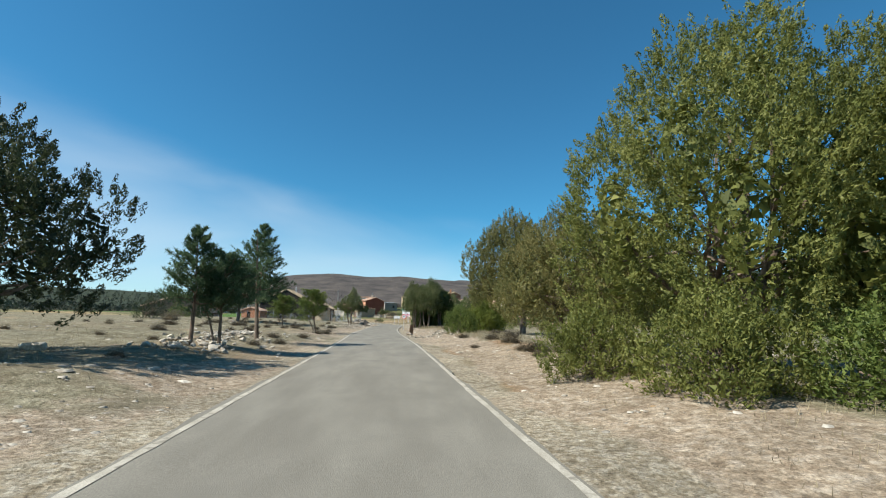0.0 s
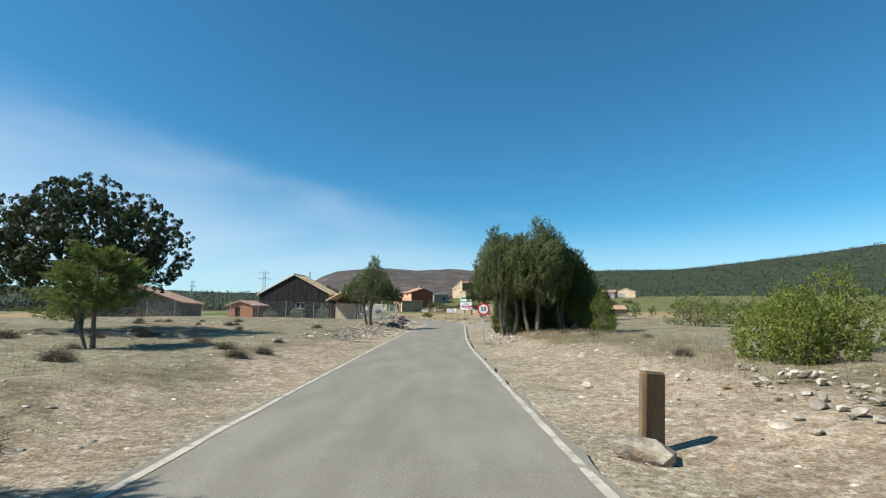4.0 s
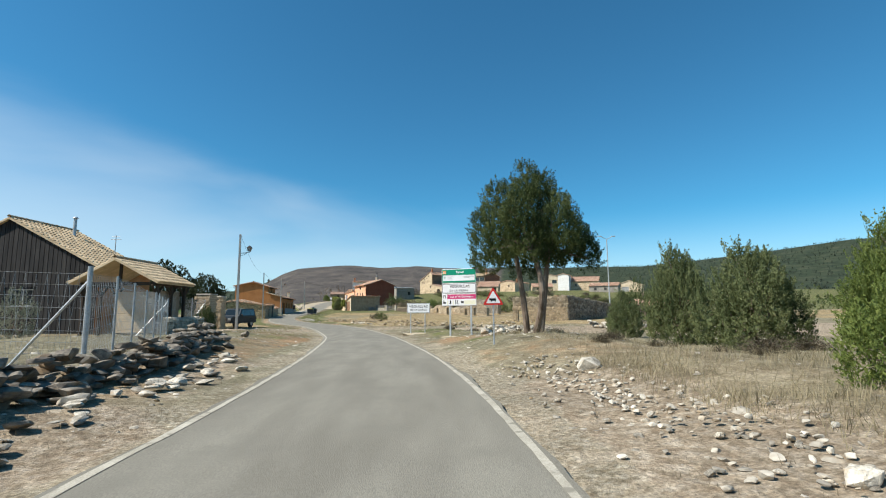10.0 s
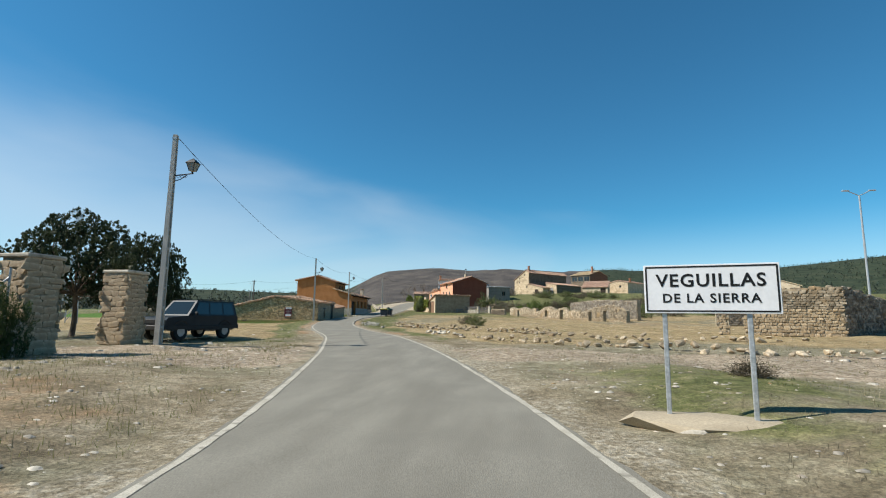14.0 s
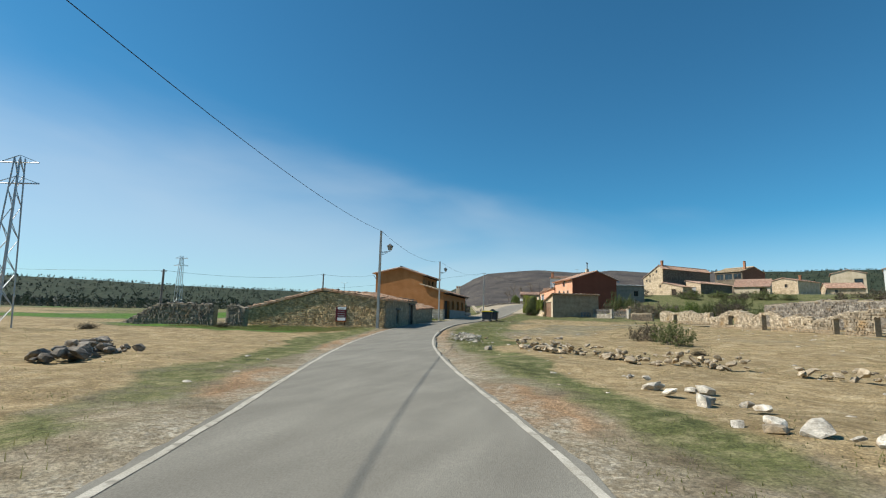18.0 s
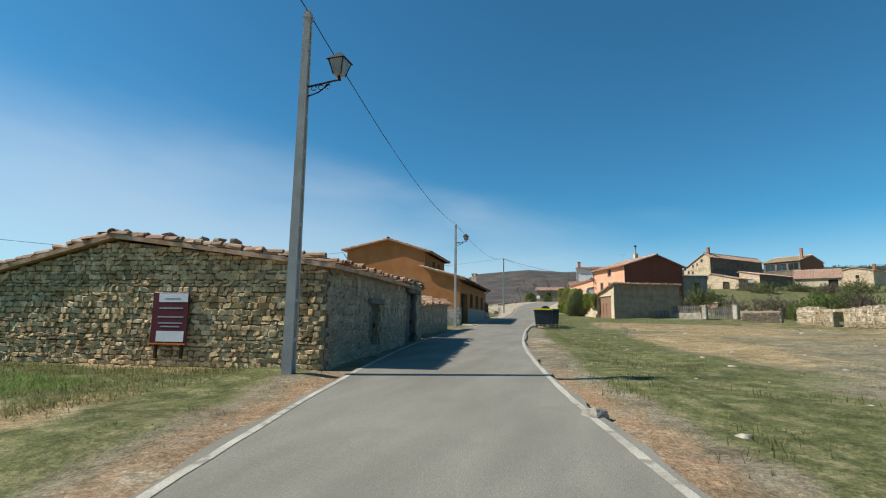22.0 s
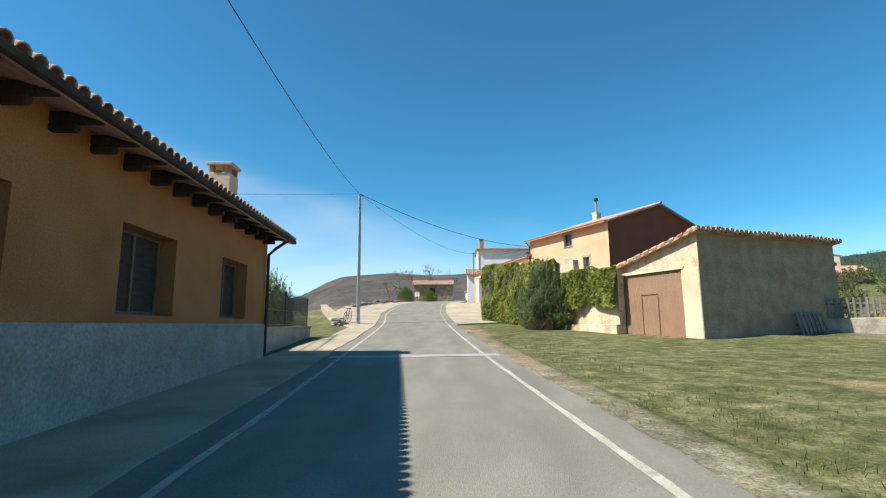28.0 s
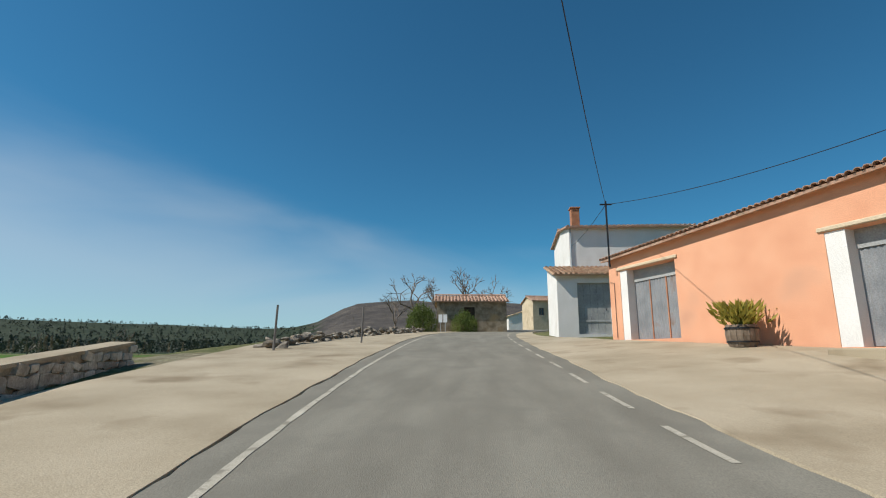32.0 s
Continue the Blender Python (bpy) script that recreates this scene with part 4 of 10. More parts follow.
def pine_meshes(h, r, seed, dense=1.0):
    """A young pine: bare stem, whorls of rising branches, needles in tufts along their outer parts."""
    rg = np.random.default_rng(abs(int(seed)))
    trunk, round_top = Mesh(), seed == 12
    low = 0.4 if round_top else 0.36
    limb(trunk, (0, 0, -0.25), (rg.normal() * 0.03 * h, rg.normal() * 0.02 * h, h * 0.93), 0.016 * h + 0.015, 0.012, rg, 8, 0.012, 8)
    if round_top:
        limb(trunk, (0.12, 0, -0.25), (0.22 * h, 0.02, h * 0.55), 0.016 * h, 0.02, rg, 7, 0.04, 5)
    tips, ways = [], []
    n = int(46 * dense)
    for i in range(n):
        t = (i + 0.5) / n
        z = h * (low + (0.97 - low) * t)
        ln = r * ((1 - t * t) ** 0.5 if round_top else (1 - t ** 1.15) * min(1.0, 0.62 + 2.2 * t)) * rg.uniform(0.7, 1.12) + 0.1
        a = i * 2.39996 + rg.uniform(-0.5, 0.5)
        rise = rg.uniform(0.05, 0.5) + 0.5 * t
        d = np.array([math.cos(a), math.sin(a), rise])
        p0, p1 = np.array([0, 0, z - 0.22 * ln]), np.array([0, 0, z - 0.22 * ln]) + d * ln
        limb(trunk, p0, p1, 0.011 + 0.012 * ln, 0.005, rg, 4, 0.05, 3)
        for j in range(int(12 + 20 * ln)):
            q = rg.uniform(0.3, 1.02)
            off = rg.normal(size=3) * np.array([0.19, 0.19, 0.1]) * ln * (1.15 - 0.55 * q)
            tips.append(p0 + (p1 - p0) * q + off + np.array([0, 0, 0.06 * ln * q * q]))
            ways.append(d / np.linalg.norm(d) * 0.7 + off * 1.2 + np.array([0, 0, 0.35]))
    tips, ways = np.array(tips), unit(np.array(ways))
    per = 20
    c0, f = np.repeat(tips, per, 0), np.repeat(ways, per, 0)
    d = unit(f * 0.8 + rg.normal(size=f.shape) * 0.75)
    ln = 0.052 * rg.uniform(0.7, 1.3, (len(d), 1))
    c = c0 + d * ln + f * rg.uniform(-0.09, 0.09, (len(d), 1))
    w = unit(np.cross(d, rg.normal(size=d.shape)))
    return fix_normals(trunk.done("trunk")), facets_mesh("crown", scales(c, d * ln, w * ln * 0.2))


def cushion_mesh(h, r, seed, n=1300):
    """A low cushion of fine dry twigs that fan out from the ground."""
    rg = np.random.default_rng(abs(int(seed)))
    d = unit(rg.normal(size=(n, 3)) * np.array([1, 1, 0.8]))
    d[:, 2] = np.abs(d[:, 2])
    lump = 0.72 + 0.4 * vnoise(d[:, 0] * 2.2 + 5, d[:, 1] * 2.2 + d[:, 2])
    tip = d * np.array([r, r, h]) * (lump * (0.55 + 0.5 * rg.random(n)))[:, None]
    c = tip * rg.uniform(0.6, 1.0, (n, 1))
    u = unit(d + rg.normal(size=d.shape) * 0.45) * (0.09 * rg.uniform(0.6, 1.4, (n, 1)))
    w = unit(np.cross(u, rg.normal(size=d.shape))) * 0.022
    inner = scales(c[: n // 2] * 0.62, u[: n // 2] * 1.2, w[: n // 2] * 1.5)
    return facets_mesh("crown", np.concatenate([scales(c, u, w), inner]))


def tree_meshes(kind, h, r, seed, n=1500, fine=1.0):
    """Trunk and crown of a tree of a height and a crown radius, standing at the origin; n sprays of foliage."""
    if kind == "pine":
        return pine_meshes(h, r, seed, fine)
    if seed == 23:
        stems = Mesh()
        for i in range(7):
            stems.tube([(0, 0, -0.05), (0.5 * r * math.cos(i * 0.9), 0.5 * r * math.sin(i * 0.9), 0.5 * h)], [0.012, 0.005], 4)
        return stems.done("trunk"), cushion_mesh(h, r, seed)
    rg = np.random.default_rng(abs(int(seed)))
    trunk = Mesh()
    clear = CLEAR.get(seed, {"juniper": 0.24, "bush": 0.03, "oak": 0.3}[kind])
    cz = h * (clear + (1 - clear) * (0.25 if kind == "bush" else 0.36))
    if seed in SHAPES:
        domes, blobs = SHAPES[seed]
        blobs = list(blobs)
        for q in domes:
            blobs += dome(q[:3], *q[3:7], q[7], q[8], rg)
    elif kind == "oak":          # broad and rounded
        blobs = dome((0, 0, cz), r, r * 0.95, h - cz, cz - h * clear, 26, r * 0.38, rg, 0.85)
    else:                        # flame-shaped heads; a bush is clad down to the ground and runs to a point
        bush = kind == "bush"
        blobs = dome((0, 0, cz), r, r * 0.92, (h - cz) * 0.97, cz - h * clear, 20, r * 0.33, rg, min(1.9, 0.95 * h / (2 * r) + 0.75), 0.42 if bush else 0.12)
        for i in range(3):
            a = rg.uniform(0, 6.28)
            k = rg.uniform(0.05, 0.35) * r
            blobs.append((k * math.cos(a), k * math.sin(a), h * (0.9 - 0.07 * i), r * 0.16, r * 0.16, h * 0.1))
    base_n = 1 if kind == "oak" or seed == 34 else 3
    tr = 0.024 * h + 0.03
    heads = sorted(blobs, key=lambda q: q[2])
    for j in range(base_n):
        a = 2.1 * j + rg.uniform(0, 1)
        wide = 0 if base_n == 1 else 1
        foot = (0.22 * math.cos(a) * wide, 0.22 * math.sin(a) * wide, -0.25)
        fork = (0.26 * r * math.cos(a) * wide, 0.26 * r * math.sin(a) * wide, h * (clear + 0.12))
        limb(trunk, foot, fork, tr / base_n ** 0.35, tr * 0.6 / base_n ** 0.35, rg, 9, 0.07, 6)
        for b in heads[j::base_n]:
            limb(trunk, fork, (b[0], b[1], b[2]), tr * 0.36, 0.018, rg, 4, 0.1, 3)
    size = (0.034 if kind != "oak" else 0.046) * fine
    length, girth = (0.44, 0.085) if kind != "oak" else (0.2, 0.11)
    k = fine ** 0.5
    crown = sprays(blobs, n, length * k, girth * k, 48 if n > 700 else 24, size, rg, 1.0 if kind != "oak" else 0.3, 0.42 if kind != "oak" else 0.6)
    inner = [(x, y, z, a * 0.66, b * 0.66, c * 0.66) for x, y, z, a, b, c in blobs]
    filler = sprays(inner, max(12, n // 5), length * k, girth * k * 1.2, 12 if n > 700 else 8, size * 1.35, rg, 0.6, 0.6, -1.0, 0.6)
    return fix_normals(trunk.done("trunk")), facets_mesh("crown", np.concatenate([crown, filler, clump_cores(blobs, rg, *((14, 9) if n > 700 else (6, 4)))]))


# trees that the road passes close by: sprays, coarseness of their leaves
FINE = {34: (3700, 1.18), 31: (3000, 1.15), 32: (2300, 0.98), 33: (1000, 1.4), 6: (1900, 1.0), 7: (2200, 1.0), 5: (1400, 0.95), 8: (2400, 0.9), 24: (1150, 1.1), 25: (1500, 1.15),
        26: (2200, 1.35), 27: (1500, 1.15), 3: (1900, 1.02), 35: (1900, 0.85), 22: (620, 1.1), 21: (200, 1.7), 23: (60, 1.3), 36: (90, 1.6), 37: (80, 1.3), 11: (0, 1.0), 12: (0, 0.95), 13: (0, 1.15)}
# height of the lowest foliage, as a share of the tree's height
CLEAR = {3: 0.2, 33: 0.1, 6: 0.3, 7: 0.24, 8: 0.38, 5: 0.3, 31: 0.06, 32: 0.16, 34: 0.16}
_tree_kinds = {}


def tree(kind, x, y, h, r, leaf, label, seed, sink=0.0, name="", lean=(0, 0)):
    key = (kind, seed)
    if key not in _tree_kinds:
        _tree_kinds[key] = (tree_meshes(kind, h, r, seed, *FINE[seed]), h, r, leaf)
    (tm, cm), h0, r0, lf = _tree_kinds[key]
    nm = name or ("bush" if kind == "bush" else {"juniper": "juniper_tree", "pine": "pine_tree", "oak": "oak_tree"}[kind])
    ob = thing(nm, Matrix.Translation((x, y, gz(x, y) - sink)) @ Euler((lean[0], lean[1], 0.0 if seed in SHAPES else seed * 1.7 + x)).to_matrix().to_4x4(), label, "bush" if kind == "bush" else "tree", "trees along the road" if kind != "bush" else "evergreen bushes by the road")
    for nme, me, mt in (("trunk", tm, "bark"), ("crown", cm, leaf)):
        if not me.materials:
            me.materials.append(M[mt])
        if me.materials[0] != M[mt]:
            me = me.copy()
            me.materials[0] = M[mt]
        p = new(nme, me)
        p.parent = ob
        p.scale = (r / r0, r / r0, h / h0)
    return ob


J = "juniper tree with brown-green scaly foliage beside the road"
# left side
# dark oak leaf colour stands in for the shade on this tree
tree("juniper", -8.2, -39.0, 6.0, 3.3, "oak", "evergreen tree beside the road, its shade put into dark leaves", 33, name="evergreen_tree")
tree("pine", -4.9, -33.9, 4.0, 1.1, "pine", "slender young pine with open crown on stony ground", 11)
tree("pine", -4.25, -33.1, 3.2, 1.0, "pine", "short young pine with rounded crown on stony ground", 12)
tree("pine", -4.55, -27.6, 5.4, 1.6, "pine", "slender young pine with open crown on stony ground", 13)
tree("pine", -4.85, -10.5, 3.3, 1.12, "bush_green", "low spreading pine on two leaning stems", 12, lean=(0, 0.16))
tree("pine", -10.5, 2.4, 3.1, 1.3, "bush_green", "low bushy pine on several thin stems", 12)
tree("oak", -18.0, 11.5, 7.9, 4.6, "oak", "broad dark holm oak on the dry plain", 3)
tree("bush", -31, 17, 3.2, 2.2, "oak", "dark rounded evergreen bush on the plain", 21)
tree("bush", -26, 12, 2.0, 1.6, "bush_dry", "bare brownish thicket on the plain", 23)
tree("juniper", -6.0, 27.3, 5.6, 2.3, "juniper", "olive-green juniper on two leaning trunks beside the road", 5)
tree("bush", -33, 30, 2.2, 1.8, "bush_green", "rounded green bush in the field", 21)
# right side
tree("juniper", 9.6, -40.3, 8.9, 3.95, "tree_bright", "tall bright olive-green tree hiding the verge", 31)
tree("juniper", 13.45, -42.5, 8.6, 3.7, "tree_bright", "tall bright olive-green tree hiding the verge", 31)
tree("bush", 7.2, -43.2, 1.7, 1.3, "tree_bright", "low bright green shrub under the tree", 22)
tree("bush", 6.2, -40.2, 1.5, 1.1, "tree_bright", "low bright green shrub under the tree", 22)
tree("bush", 9.5, -44.6, 1.6, 1.6, "bush_green", "low green shrub under the tree", 22)
tree("juniper", 8.7, -32.3, 5.5, 3.2, "juniper_brown", J, 32)
tree("juniper", 12.4, -29.5, 5.6, 2.8, "juniper_brown", J, 32)
tree("juniper", 10.95, -14.0, 9.4, 4.75, "juniper_brown", "tall broad juniper with brownish green crown", 34)
tree("juniper", 17.0, -9.5, 5.2, 2.6, "juniper_dark", J, 5)
tree("bush", 6.4, -13.4, 2.1, 1.15, "bush_green", "bright green juniper bush on stony ground", 22)
tree("bush", 9.5, -5.4, 3.2, 1.95, "bush_bright", "spreading bright green juniper bush", 35)
tree("bush", 12.3, 2.5, 2.5, 2.0, "bush_bright", "spreading green juniper bush", 21)
tree("bush", 8.6, -1.2, 1.7, 1.2, "bush_bright", "small green juniper bush", 22)
tree("juniper", 3.9, 15.9, 6.3, 1.8, "juniper", "tall juniper with several pale trunks", 6)
tree("juniper", 5.3, 15.4, 6.4, 2.1, "juniper", "tall juniper with several pale trunks", 7)
tree("juniper", 7.3, 16.3, 5.5, 2.0, "juniper_dark", "tall juniper with several pale trunks", 6)
tree("bush", 8.4, 17.2, 3.5, 1.9, "bush_green", "green juniper with foliage down to the ground", 24)
tree("bush", 4.5, 18.2, 2.9, 1.5, "juniper_dark", "dark juniper with foliage down to the ground", 24)
tree("bush", 6.6, 17.6, 2.9, 1.6, "juniper_dark", "dark juniper with foliage down to the ground", 24)
tree("bush", 8.7, 14.0, 2.4, 0.8, "bush_bright", "narrow green juniper bush", 21)
tree("bush", 6.7, 21.3, 4.2, 1.8, "bush_bright", "dense green juniper with foliage down to the ground", 24)
tree("bush", 7.2, 28.0, 4.8, 2.4, "juniper", "dense grey-green juniper with foliage down to the ground", 25)
tree("bush", 10.3, 29.5, 5.0, 2.4, "juniper", "dense grey-green juniper with foliage down to the ground", 25)
tree("bush", 20, 27, 2.6, 2.4, "bush_green", "spreading green bush on the plain", 21)
tree("bush", 26, 33, 2.4, 2.4, "bush_green", "spreading green bush on the plain", 21)
tree("bush", 15.8, 45.0, 6.8, 3.35, "juniper", "large rounded juniper with dense foliage", 26)
tree("bush", 12.6, 48.2, 3.3, 1.35, "bush_green", "dense green juniper bush behind the verge", 24)
tree("bush", 7.2, 42.8, 1.5, 0.85, "bush_green", "small green juniper bush", 22)
tree("bush", 12.5, 53.6, 3.9, 1.8, "juniper", "dense green juniper bush behind the verge", 24)
tree("bush", 12.9, 59.4, 4.6, 1.6, "juniper", "pointed green juniper near the ruined wall", 24)
tree("bush", 13.2, 66.5, 2.9, 1.2, "juniper", "pointed green juniper near the ruined wall", 24)
tree("bush", 24, 88, 4.6, 1.9, "juniper_dark", "pointed dark juniper behind the ruined wall", 21)
tree("juniper", 4.75, 54.2, 6.25, 2.5, "juniper_dark", "juniper with a dense rounded crown on several trunks", 8)
# by the gate posts
tree("oak", -24.5, 86.0, 6.8, 3.2, "oak", "dark holm oak behind the gate posts", 3)
tree("oak", -20.2, 85.6, 5.4, 1.9, "oak", "dark holm oak behind the gate posts", 3)
tree("bush", -15.0, 73.8, 1.9, 0.75, "juniper_dark", "small dark conifer beside the garden wall", 22)


# ---------------------------------------------------------------- building kit
def rot_z(deg):
    return Matrix.Rotation(radians(deg), 4, "Z")


def place(x, y, z, deg=0.0):
    return Matrix.Translation((x, y, z)) @ rot_z(deg)


def wall_mesh(length, top, openings=(), thick=0.4, bottom=-0.4):
    """A wall along x from 0 to length, outer face at y = 0, body towards +y; top: list of (x, z); openings (x0, x1, z0, z1)."""
    mb = Mesh()
    tx, tz = [p[0] for p in top], [p[1] for p in top]
    cuts = sorted({0.0, length, *tx, *[o[0] for o in openings], *[o[1] for o in openings]})
    cuts = [c for c in cuts if 0 <= c <= length]
    for a, b in zip(cuts, cuts[1:]):
        mid = (a + b) / 2
        holes = sorted((o[2], o[3]) for o in openings if o[0] <= mid <= o[1])
        spans, z = [], bottom
        for z0, z1 in holes:
            if z0 > z:
                spans.append((z, z, z0, z0))
            z = z1
        ta, tb = float(np.interp(a, tx, tz)), float(np.interp(b, tx, tz))
        spans.append((z, z, ta, tb))
        levels = sorted({o[2] for o in openings} | {o[3] for o in openings})
        cells = []
        for za, zb, ua, ub in spans:
            for lv in levels:
                if za + 1e-4 < lv < min(ua, ub) - 1e-4:
                    cells.append((za, zb, lv, lv))
                    za = zb = lv
            cells.append((za, zb, ua, ub))
        for za, zb, ua, ub in cells:
            vs = [(a, 0, za), (b, 0, zb), (b, thick, zb), (a, thick, za), (a, 0, ua), (b, 0, ub), (b, thick, ub), (a, thick, ua)]
            mb.add(vs, [(3, 2, 1, 0), (4, 5, 6, 7), (0, 1, 5, 4), (1, 2, 6, 5), (2, 3, 7, 6), (3, 0, 4, 7)])
    return mb


def weld(me):
    """Joins the blocks of a wall into one skin: no inner faces."""
    bm = bmesh.new()
    bm.from_mesh(me)
    bmesh.ops.remove_doubles(bm, verts=list(bm.verts), dist=1e-4)
    bm.verts.index_update()
    seen = {}
    for f in bm.faces:
        seen.setdefault(frozenset(v.index for v in f.verts), []).append(f)
    bmesh.ops.delete(bm, geom=[f for fs in seen.values() if len(fs) > 1 for f in fs], context="FACES")
    bm.to_mesh(me)
    bm.free()


def wall(parent, name, p0, p1, top, material, openings=(), thick=0.4, label="", bottom=-0.4):
    """A wall part from p0 to p1 in the parent's plan, seen from its right-hand side outside."""
    p0, p1 = Vector((*p0, 0)), Vector((*p1, 0))
    d = p1 - p0
    ob = part(name, wall_mesh(d.length, top, openings, thick, bottom), material, parent, label, fix=False)
    weld(ob.data)
    ends = (d.length - 0.008) / d.length       # ends stay just inside the crossing walls
    ob.matrix_local = Matrix.Translation(p0 + d.normalized() * 0.004) @ Matrix.Rotation(math.atan2(d.y, d.x), 4, "Z") @ Matrix.Diagonal((ends, 1, 1, 1))
    return ob


def tile_rows(mb, a, b, c, d, step=0.21, seg=0.42, rg=None, messy=0.0, skip_first=False):
    """Barrel tiles over the slope with eave a-b and ridge d-c."""
    a, b, c, d = (Vector(p) for p in (a, b, c, d))
    n = max(1, int((b - a).length / step))
    for i in range(n + 1):
        t = (i + 0.5) / (n + 1)
        lo, hi = a.lerp(b, t), d.lerp(c, t)
        v = hi - lo
        if v.length < 0.15:
            continue
        k = max(1, int(v.length / seg))
        u = (b - a).normalized()
        vd = v.normalized()
        nn = u.cross(vd).normalized()
        if nn.z < 0:
            nn = -nn
        for j in range(1 if skip_first else 0, k):
            q0, q1 = lo + v * (j / k), lo + v * ((j + 1.12) / k if j < k - 1 else 1.0)
            r0, r1 = 0.098, 0.078
            if messy:
                q0 = q0 + u * rg.normal() * messy + nn * abs(rg.normal()) * messy * 0.6
                q1 = q1 + u * rg.normal() * messy + nn * abs(rg.normal()) * messy * 0.4
            vs = []
            for q, r, lift in ((q0, r0, 0.03), (q1, r1, 0.0)):
                for m in range(5):
                    ang = math.pi * m / 4
                    vs.append(q + u * (math.cos(ang) * r) + nn * (math.sin(ang) * r * 0.9 + lift))
            fs = [(m, m + 1, m + 6, m + 5) for m in range(4)] + [(4, 3, 2, 1, 0)]
            mb.add(vs, fs)
    return mb


_tile = None


def eave_tiles(parent, a, b, d, material, step=0.21, rg=None, messy=0.0):
    """The lowest course of tiles, each one a piece of its own."""
    global _tile
    a, b, d = Vector(a), Vector(b), Vector(d)
    if _tile is None:
        mb, vs = Mesh(), []
        for y, r, lift in ((0.0, 0.1, 0.035), (0.47, 0.08, 0.0)):
            for rr in (r, r - 0.018):
                for m in range(6):
                    g = math.pi * m / 5
                    vs.append((math.cos(g) * rr, y, math.sin(g) * rr * 0.9 + lift))
        fs = []
        for m in range(5):
            fs += [(m, m + 1, m + 13, m + 12), (m + 7, m + 6, m + 18, m + 19), (m, m + 6, m + 7, m + 1)]
        mb.add(vs, fs)
        _tile = fix_normals(mb.done("tile"))
    u, v = (b - a).normalized(), (d - a).normalized()
    nn = u.cross(v).normalized()
    me = _tile.copy()
    me.materials.append(M[material])
    n = max(1, int((b - a).length / step))
    for i in range(n + 1):
        ob = new("tile", me)
        ob.parent = parent
        p = a.lerp(b, (i + 0.5) / (n + 1)) - v * 0.05
        if messy:
            p = p + v * rg.normal() * messy + nn * abs(rg.normal()) * messy * 0.5
        r = Matrix((u, v, nn)).transposed().to_4x4()
        ob.matrix_local = Matrix.Translation(p) @ r @ Matrix.Rotation((rg.normal() * messy * 2 if messy else 0), 4, "Z")


def slope(parent, a, b, c, d, material, thick=0.12, eaves=False, messy=0.0, seed=1, name="roof", under="wood_dark", step=0.21):
    """One roof slope: a deck, barrel tiles and, where the camera comes near, its eave course as single tiles."""
    a, b, c, d = (Vector(p) for p in (a, b, c, d))
    rg = np.random.default_rng(abs(int(seed)))
    nn = (b - a).cross(d - a).normalized()
    if nn.z < 0:
        nn = -nn
    lo = [p - nn * thick for p in (a, b, c, d)]
    mb = Mesh().add([a, b, c, d, *lo], [(0, 1, 2, 3), (7, 6, 5, 4), (0, 4, 5, 1), (1, 5, 6, 2), (2, 6, 7, 3), (3, 7, 4, 0)])
    roof = part(name, mb, material, parent)
    tiles = part("roof_tiles", tile_rows(Mesh(), a, b, c, d, step, 0.42, rg, messy, eaves), material, roof, fix=False)
    tiles["kind"] = "stuff"
    if eaves:
        eave_tiles(roof, a, b, d, material, step, rg, messy)
    return roof


def ridge_caps(parent, a, b, material):
    mb = Mesh()
    a, b = Vector(a), Vector(b)
    n = max(1, int((b - a).length / 0.42))
    u = (b - a).normalized()
    s = Vector((-u.y, u.x, 0)).normalized()
    for i in range(n):
        p, q = a.lerp(b, i / n), a.lerp(b, (i + 1.1) / n)
        vs = []
        for c, r in ((p, 0.13), (q, 0.11)):
            for m in range(6):
                g = math.pi * m / 5
                vs.append(c + s * math.cos(g) * r + Vector((0, 0, math.sin(g) * r)))
        mb.add(vs, [(m, m + 1, m + 7, m + 6) for m in range(5)])
    return part("ridge_tiles", mb, material, parent, fix=False)


def window(parent, p0, deg, w, z0, h, frame="wood_brown", sill=True, depth=0.22, glass="glass", bars=1, surround=None):
    """A recessed window in a wall whose outer face runs from p0 at an angle; sits between x = 0 and w."""
    ob = new("window")
    ob.parent = parent
    ob.matrix_local = Matrix.Translation((p0[0], p0[1], z0)) @ rot_z(deg)
    f = 0.07
    fr = Mesh()
    fr.box((w / 2, depth, f / 2), (w, 0.06, f), 0.008).box((w / 2, depth, h - f / 2), (w, 0.06, f), 0.008)
    fr.box((f / 2, depth, h / 2), (f, 0.06, h - 2 * f), 0.008).box((w - f / 2, depth, h / 2), (f, 0.06, h - 2 * f), 0.008)
    for i in range(bars):
        fr.box((w * (i + 1) / (bars + 1), depth, h / 2), (0.06, 0.055, h - 2 * f), 0.006)
    part("frame", fr, frame, ob)
    for i in range(bars + 1):
        a, b = w * i / (bars + 1) + f * 0.7, w * (i + 1) / (bars + 1) - f * 0.7
        part("pane", Mesh().box(((a + b) / 2, depth + 0.01, h / 2), (b - a, 0.012, h - 2 * f)), glass, ob)
    part("backing", Mesh().box((w / 2, depth + 0.08, h / 2), (w, 0.02, h)), "dark_inside", ob)
    if sill:
        part("sill", Mesh().box((w / 2, 0.06, -0.03), (w + 0.12, 0.3, 0.06), 0.01), "plinth_grey", ob)
    if surround:
        s = Mesh()
        t = 0.16
        s.box((-t / 2, -0.008, h / 2), (t, 0.03, h + 2 * t)).box((w + t / 2, -0.008, h / 2), (t, 0.03, h + 2 * t)).box((w / 2, -0.008, h + t / 2), (w, 0.03, t))
        part("surround", s, surround, ob)
    return ob


